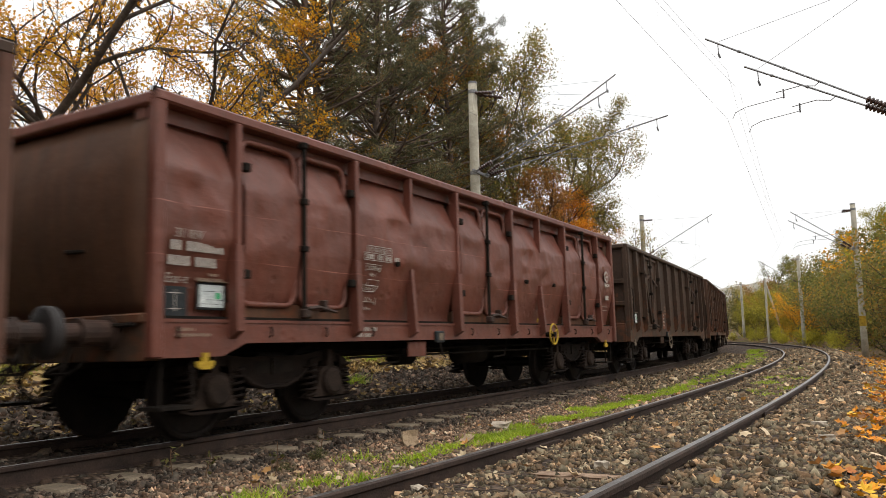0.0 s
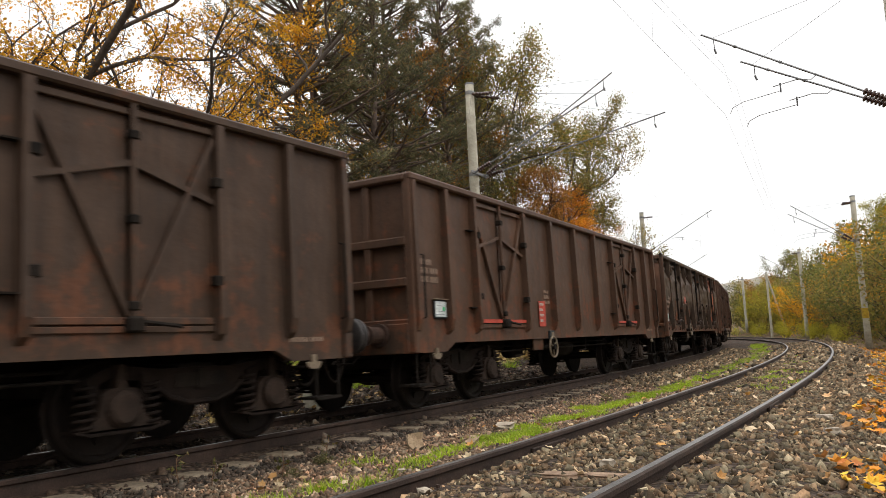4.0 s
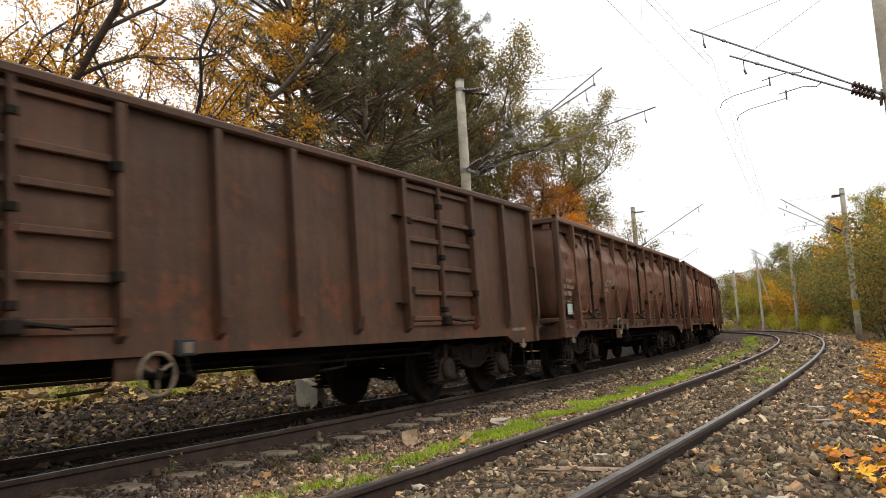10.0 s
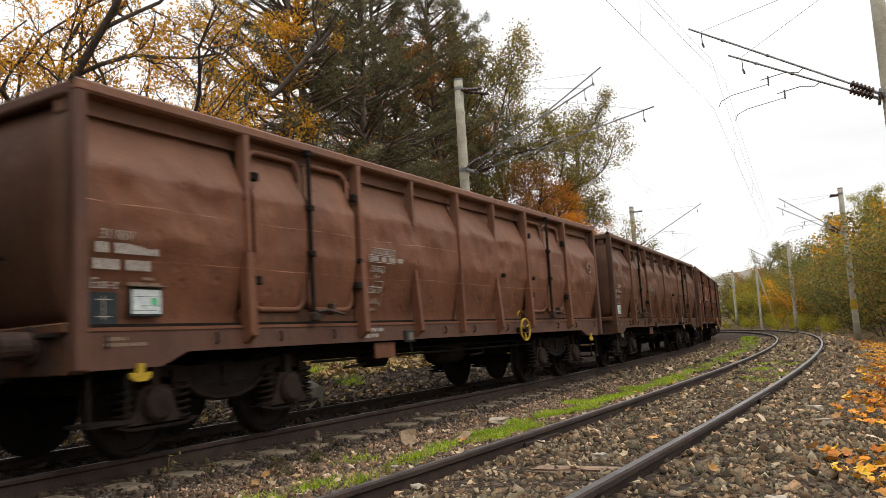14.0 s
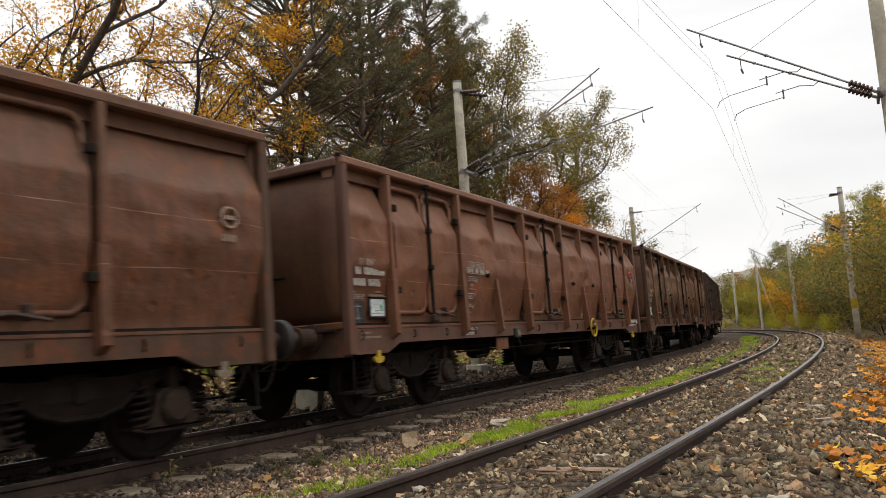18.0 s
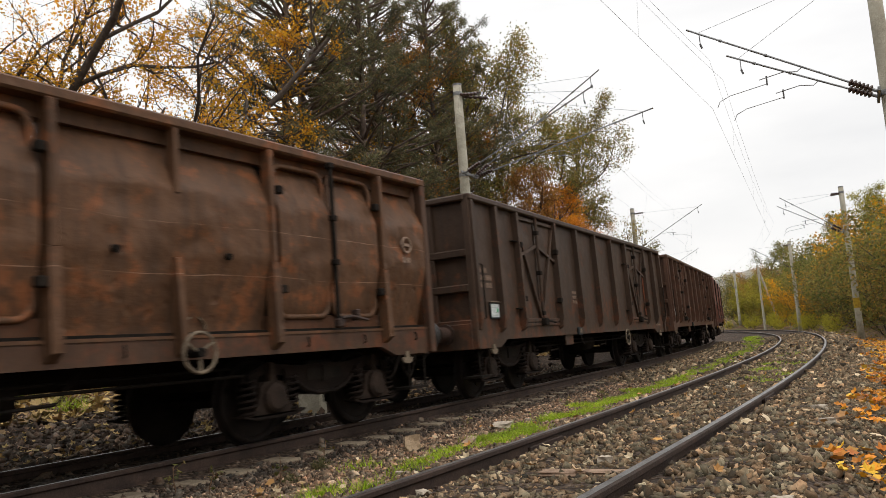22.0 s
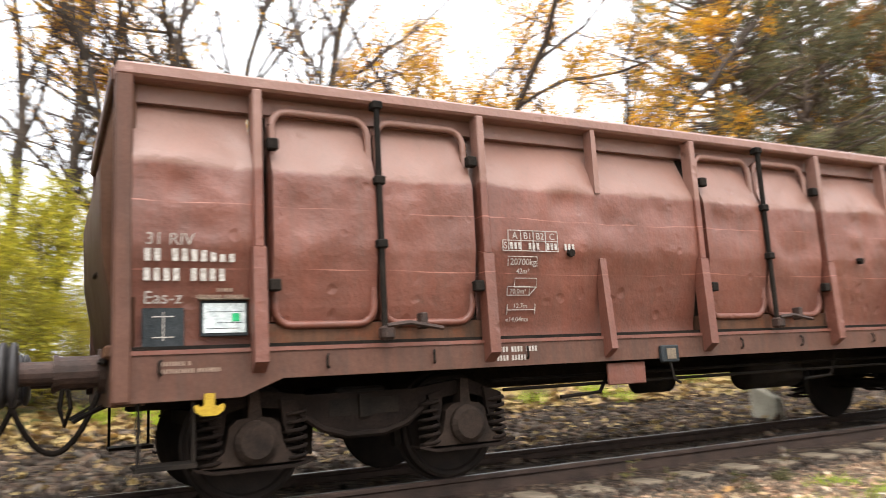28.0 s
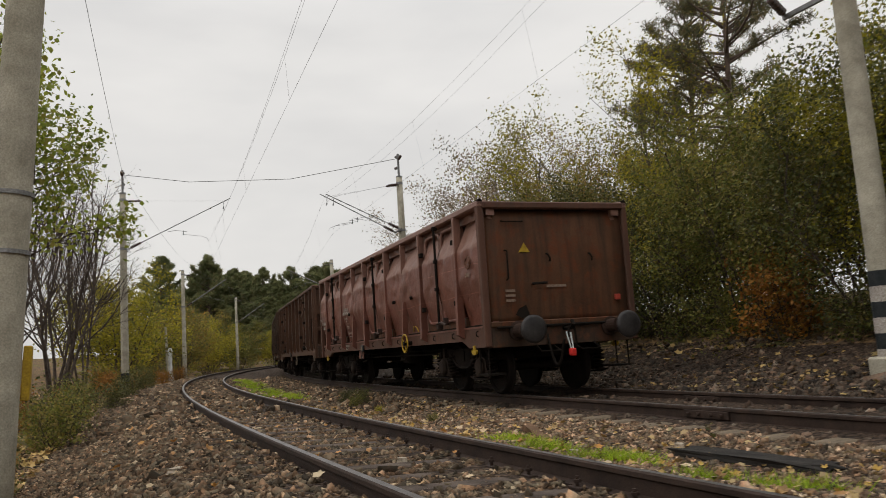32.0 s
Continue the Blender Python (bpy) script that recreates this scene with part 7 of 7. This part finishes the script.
scatter_stones("ballast_stones", "grey-brown broken ballast stones along the near track", 62000, -1, 17, -1.2, 3.0, 0.019, 1)
scatter_stones("ballast_stones", "dull brown broken ballast stones along the near track", 46000, -14, -1, -1.2, 3.0, 0.02, 13, 0.0, STONE_BROWN)
scatter_stones("ballast_stones", "reddish brown ballast stones between the two tracks", 33000, 1, 17, -3.3, -1.2, 0.0195, 11, 0.0, STONE_RED)
scatter_stones("ballast_stones", "sooty ballast stones along the train track's edge, shade put into their colour", 8000, 1, 17, -3.82, -3.25, 0.0195, 14, 0.0, STONE_SOOT_SHADE)
scatter_stones("ballast_stones", "tan ballast stones between the two tracks, brightened in colour", 34000, -14, 1, -3.8, -1.2, 0.0195, 12, 0.0, STONE_RED_LIT)
scatter_stones("ballast_stones", "loose brown stones spilled beyond the ballast shoulder", 7000, -22, 24, 2.9, 3.6, 0.02, 15, 0.0, STONE_BROWN)
scatter_stones("ballast_stones", "brown broken ballast stones farther along the line", 24000, 17, 50, -3.9, 2.9, 0.045, 2)
scatter_stones("ballast_stones", "brown broken ballast stones farther along the line", 24000, -48, -14, -3.9, 2.9, 0.045, 3, 0.0, STONE_BROWN)
scatter_stones("ballast_stones", "dusty ballast stones behind the far track, shade put into their colour", 30000, -28, 24, -9.8, -5.66, 0.038, 4, 0.0, STONE_SOOT_SHADE)
scatter_stones("ballast_stones", "dusty ballast stones between the far rails, train shade put into their colour", 13000, -28, 22, -5.6, -3.72, 0.034, 5, -0.02, STONE_SOOT_SHADE)


def flat_leaves(name, label, s, d, size, seed, material, lift=0.03):
    rng = np.random.default_rng(seed)
    th = TH0 + s / RAD
    c = np.stack([CX + (RAD + d) * np.cos(th), CY + (RAD + d) * np.sin(th), ground_z(s, d) + lift + rng.uniform(0, 0.03, len(s))], 1)
    me = star_leaves(name, c, size, rng, material)
    tagged(new(name, me), label, "leaves", kind="stuff")


def build_litter():
    rng = np.random.default_rng(77)
    n = 22000
    s = rng.uniform(4.7, 48, n)
    d = 1.62 + np.abs(rng.normal(0, 0.9, n)) + 0.22 * np.sin(s * 1.3) + 0.15 * np.sin(s * 3.1)
    k = (d > 1.45) & (rng.random(n) < np.clip((d - 1.4) / 0.9, 0.04, 1) * np.clip(0.55 + 0.9 * np.sin(s * 4.1 + 2 * np.sin(d * 2.3)) * np.sin(d * 5.3 + s), 0.08, 1))
    flat_leaves("fallen_leaves", "orange and yellow leaves heaped beside the ballast", s[k], d[k], 0.08, 5, LITTER_BRIGHT, 0.02)
    s, d = rng.uniform(-30, 40, 800), rng.uniform(-3.3, 2.2, 800)
    k = (np.abs(np.abs(d) - 0.7525) > 0.12)
    flat_leaves("scattered_leaves", "pale fallen leaves scattered over the ballast", s[k], d[k], 0.085, 6, LITTER_PALE)
    s, d = rng.uniform(-40, 40, 18000), -8.7 - np.abs(rng.normal(0, 3.5, 18000))
    k = (s > -7) | (rng.random(18000) < 0.12)
    s, d = s[k], d[k]
    flat_leaves("leaf_carpet", "brown and yellow leaf carpet under the trees", s, d, 0.16, 7, LITTER_BROWN, 0.03)
    s, d = rng.uniform(-16, 1, 750), rng.uniform(-3.5, -1.1, 750)
    flat_leaves("scattered_leaves", "tan and yellow leaves strewn between the tracks", s, d, 0.07, 9, LITTER_TAN)
    s, d = rng.uniform(-12, 14, 1500), rng.uniform(-9.6, -6.0, 1500)
    flat_leaves("scattered_leaves", "tan and brown leaves strewn behind the far track", s, d, 0.09, 10, LITTER_BROWN)
    s, d = rng.uniform(-48, 0, 5000), 3.0 + np.abs(rng.normal(0, 1.2, 5000))
    flat_leaves("leaf_carpet", "brown fallen leaves along the outer shoulder", s, d, 0.1, 8, LITTER_BROWN, 0.02)


LITTER_TAN = leaf_material("tan_fallen_leaves", [(0.34, 0.24, 0.13), (0.48, 0.35, 0.18), (0.5, 0.32, 0.08), (0.26, 0.16, 0.08), (0.4, 0.35, 0.2)], 0.1)
LITTER_BRIGHT = leaf_material("bright_fallen_leaves", [(0.62, 0.2, 0.02), (0.82, 0.42, 0.03), (0.34, 0.11, 0.03), (0.76, 0.3, 0.02), (0.22, 0.09, 0.03), (0.85, 0.55, 0.06), (0.5, 0.15, 0.03)], 0.15)
LITTER_PALE = leaf_material("pale_fallen_leaves", [(0.5, 0.38, 0.26), (0.62, 0.5, 0.36), (0.5, 0.24, 0.07), (0.3, 0.17, 0.08), (0.6, 0.3, 0.08)], 0.1)
LITTER_BROWN = leaf_material("brown_fallen_leaves", [(0.13, 0.08, 0.04), (0.24, 0.15, 0.07), (0.36, 0.24, 0.1), (0.5, 0.36, 0.15), (0.16, 0.12, 0.05)], 0.1)
GRASS = leaf_material("fresh_grass", [(0.16, 0.26, 0.015), (0.27, 0.42, 0.02), (0.38, 0.54, 0.03), (0.42, 0.46, 0.06), (0.22, 0.2, 0.05)], 0.4)
build_litter()


def grass_strip(name, label, s, d, h, seed):
    rng = np.random.default_rng(seed)
    n = len(s)
    th = TH0 + s / RAD
    c = np.stack([CX + (RAD + d) * np.cos(th), CY + (RAD + d) * np.sin(th), ground_z(s, d) - 0.01], 1)
    tip = rng.normal(0, 0.75, (n, 3))
    tip[:, 2] = 1
    tip *= (h * rng.uniform(0.35, 1.4, (n, 1)))
    side = rng.normal(size=(n, 3)) * np.array([1, 1, 0])
    side *= 0.007 / (np.linalg.norm(side, axis=1)[:, None] + 1e-9)
    v = np.stack([c - side, c + side, c + tip], 1).reshape(-1, 3)
    me = bpy.data.meshes.new(name)
    me.from_pydata(v.tolist(), [], np.arange(n * 3).reshape(-1, 3).tolist())
    me.materials.append(GRASS)
    tagged(new(name, me), label, "grass", kind="stuff")


def build_grass():
    rng = np.random.default_rng(21)

    def clumps(n, s0, s1, dm, ds, k):
        cs, cd = rng.uniform(s0, s1, k), dm + rng.normal(0, ds, k)
        pick = rng.integers(0, k, n)
        return cs[pick] + rng.normal(0, 0.13, n), cd[pick] + rng.normal(0, 0.1, n)

    s, d = clumps(26000, 6.6, 15, -2.08, 0.28, 34)
    grass_strip("grass_verge", "bright green grass between the tracks", s, d, 0.07, 22)
    s, d = clumps(15000, 14, 24, -1.92, 0.2, 36)
    grass_strip("grass_verge", "bright green grass between the tracks", s, d, 0.08, 29)
    s, d = clumps(13000, 24, 60, -1.9, 0.2, 70)
    grass_strip("grass_verge", "bright green grass between the tracks", s, d, 0.11, 23)
    s, d = clumps(3600, -2.5, 6.6, -2.2, 0.3, 24)
    grass_strip("grass_verge", "sparse green grass in the ballast", s, d, 0.09, 24)
    s, d = clumps(9000, -42, -20, -1.75, 0.25, 60)
    grass_strip("grass_verge", "green grass between the tracks", s, d, 0.15, 25)
    s, d = clumps(5000, -9, -2.0, -2.0, 0.16, 24)
    grass_strip("grass_verge", "green grass beside the near rail", s, d, 0.09, 26)
    s, d = clumps(2500, 12, 30, 0.0, 0.25, 16)
    grass_strip("grass_verge", "thin moss and grass between the near rails", s, d, 0.06, 27)
    s, d = clumps(9000, -12, 22, -10.5, 1.2, 60)
    grass_strip("grass_verge", "tufts of grass under the trees", s, d, 0.25, 28)


build_grass()


def lump(name, label, cat, s, d, sx, sy, sz, turn, seed, material, tilt=0.0):
    """A rough block of stone or wood."""
    bm = bmesh.new()
    bmesh.ops.create_cube(bm, size=1.0)
    bmesh.ops.subdivide_edges(bm, edges=bm.edges[:], cuts=2, use_grid_fill=True)
    for v in bm.verts:
        q = v.co.copy()
        v.co = Vector((q.x * sx, q.y * sy, q.z * sz)) * (1 + 0.34 * noise.noise(q * 2.3 + Vector((seed, 0, 0))))
    me = bpy.data.meshes.new(name)
    bm.to_mesh(me)
    bm.free()
    me.materials.append(material)
    o = new(name, me)
    p = at(s, d, float(ground_z(s, d)) + sz * 0.38)
    o.matrix_basis = pose(p.x, p.y, p.z, 0, tilt, math.degrees(TH0 + s / RAD) + 90 + turn)
    return tagged(o, label, cat)


TIMBER = mottled("pale_timber", (0.2, 0.13, 0.08), (0.42, 0.3, 0.2), 5.0, 0.85)
DEADWOOD = mottled("dead_brush", (0.09, 0.05, 0.028), (0.2, 0.12, 0.07), 8.0, 0.9)
TAR = mottled("tarred_timber", (0.012, 0.011, 0.01), (0.035, 0.03, 0.026), 6.0, 0.85)
PALE = mottled("pale_stone", (0.3, 0.25, 0.19), (0.5, 0.43, 0.34), 9.0, 0.9)
BROWNROCK = mottled("brown_rock", (0.16, 0.1, 0.065), (0.32, 0.22, 0.15), 9.0, 0.9)
TANROCK = mottled("tan_rock", (0.26, 0.18, 0.11), (0.46, 0.34, 0.22), 9.0, 0.9)
lump("boundary_stone", "brown upright stone in the ballast", "stone", 7.42, -2.86, 0.2, 0.17, 0.18, 38, 1, TANROCK, 14)
lump("broken_board", "short pale board lying in the grass", "board", 8.0, -2.43, 0.62, 0.12, 0.06, 22, 2, TIMBER)
lump("flat_stone", "flat pale stone in the ballast", "stone", 9.35, -2.66, 0.34, 0.22, 0.09, 12, 3, PALE)
lump("old_sleeper", "black tarred timber lying beside the rail", "timber", -5.6, -2.75, 1.5, 0.24, 0.085, 3, 4, TAR)
lump("dead_branch", "brown withered branch lying on the ballast", "branch", -8.8, -2.55, 0.75, 0.1, 0.09, -12, 5, DEADWOOD, 8)
for i in range(26):
    rr = random.Random(300 + i)
    lump("pale_stone", "pale loose stone among the ballast", "stone", rr.uniform(-12, 15), rr.choice((rr.uniform(-3.2, -1.0), rr.uniform(-0.6, 0.6), rr.uniform(1.0, 2.2))), rr.uniform(0.06, 0.13), rr.uniform(0.05, 0.09), rr.uniform(0.04, 0.06), rr.uniform(0, 180), i, PALE)["group"] = "pale stones"
# added block standing in for a bared sleeper; the track's own lie buried
lump("old_plank", "weathered sleeper half buried between the near rails", "plank", 4.8, 0.25, 0.15, 0.6, 0.03, 4, 8, BROWNROCK)


def headwall(s, d):
    """A small concrete wall across the drain behind the far track, with a sloping top."""
    bm = bmesh.new()
    low, near, far = -0.3, 0.33, 0.53
    ring = [[bm.verts.new((x, y, z)) for y, z in ((0, low), (0, near), (0.42, far), (0.46, far), (0.46, low))] for x in (-0.09, 0.09)]
    bm.faces.new(ring[0])
    bm.faces.new(ring[1][::-1])
    for i in range(5):
        j = (i + 1) % 5
        bm.faces.new((ring[0][i], ring[1][i], ring[1][j], ring[0][j]))
    bmesh.ops.recalc_face_normals(bm, faces=bm.faces[:])
    bmesh.ops.bevel(bm, geom=bm.edges[:], offset=0.012, segments=2, affect="EDGES")
    me = bpy.data.meshes.new("drain_headwall")
    bm.to_mesh(me)
    bm.free()
    me.materials.append(CONCRETE)
    o = new("drain_headwall", me)
    o.matrix_basis = at_pose(s, d, float(ground_z(s, d)) - 0.01)
    tagged(o, "grey concrete headwall with a sloping top behind the far rail", "headwall")


headwall(9.85, -6.1)


def stalk(s, d, h, seed):
    """A dry weed stalk with a few withered leaves."""
    rng = random.Random(seed)
    p = at(s, d, float(ground_z(s, d)) - 0.02)
    e = thing("dry_stalk", pose(p.x, p.y, p.z, 0, 0, rng.uniform(0, 360)), "thin dry weed stalk standing in the ballast", "weed", "dry stalks")
    top = Vector((rng.uniform(-0.06, 0.06), rng.uniform(-0.06, 0.06), h))
    pts = [Vector((0, 0, 0)), top * 0.5 + Vector((0.015, 0.01, 0)), top]
    ms = Mesher().tube(pts, 0.006, 5, False, 0.003)
    c = []
    for i in range(7):
        q = top * rng.uniform(0.35, 1.0)
        t = q + Vector((rng.uniform(-0.09, 0.09), rng.uniform(-0.09, 0.09), rng.uniform(0.0, 0.07)))
        part("twig", Mesher().tube([q, t], 0.003, 4, False), DEADWOOD, e)
        c += [t, q.lerp(t, 0.6)]
    part("stem", ms, DEADWOOD, e)
    part("leaves", leaf_mesh("leaves", np.array([tuple(v) for v in c]), 0.05, np.random.default_rng(seed), LEAF_DARK), None, e)


for i, (s, d, h) in enumerate(((5.3, -2.94, 0.32), (4.6, -3.5, 0.26), (4.7, -3.2, 0.22), (12.4, -2.3, 0.2), (13.0, -2.45, 0.22), (6.2, -3.2, 0.2), (-2.86, -3.45, 0.42), (11.6, -2.6, 0.18), (9.2, -3.1, 0.17), (-6.5, -3.2, 0.22))):
    stalk(s, d, h, 500 + i)


# ---------- what moves ----------
RAD2, PITCH = RAD - GAP, 14.0              # radius of the train's track, wagon to wagon
RUN = [(-1, 184.44), (0, 178.56), (2, 166.65), (4, 154.55), (6, 142.43), (8, 130.32), (10, 118.19), (12, 106.04), (14, 93.92), (16, 81.76), (18, 69.36), (20, 56.9), (22, 44.46), (23, 38.22), (24, 31.91), (25, 25.52), (26, 19.13), (27, 12.84), (28, 6.6), (28.75, 1.98), (29.5, -2.52), (30.25, -7.1), (31, -11.74), (32, -17.9), (33, -24.05)]   # way of the last wagon's centre along the line


def way(t):
    """Metres from the camera's place to the last wagon's centre, along the train's track."""
    ts, ss = [q[0] for q in RUN], [q[1] for q in RUN]
    i = max(1, min(len(ts) - 3, int(np.searchsorted(ts, t)) - 1))
    near = range(i - 1, i + 3)
    return sum(ss[a] * math.prod((t - ts[b]) / (ts[a] - ts[b]) for b in near if b != a) for a in near)


def wagon_pose(k, t):
    r0 = RAD2 - 4.5 ** 2 / 2 / RAD2
    th = TH0 + (way(t) - PITCH * k) / RAD2
    return pose(CX + r0 * math.cos(th), CY + r0 * math.sin(th), TRACK2_Z, math.degrees(CANT2), 0, math.degrees(th) - 90)


def motions():
    for k, w in enumerate(TRAIN):
        walk(w, [(t, wagon_pose(k, t)) for t in range(0, 33, 1)])
        for o in w.children_recursive:
            if o.name.startswith("wheelset"):
                x = o.location.x
                walk(o, [(i / 10, pose(x, 0, 0.46, 0, math.degrees((way(0) - way(i / 10)) / 0.46) % 360, 0)) for i in range(321)])


motions()
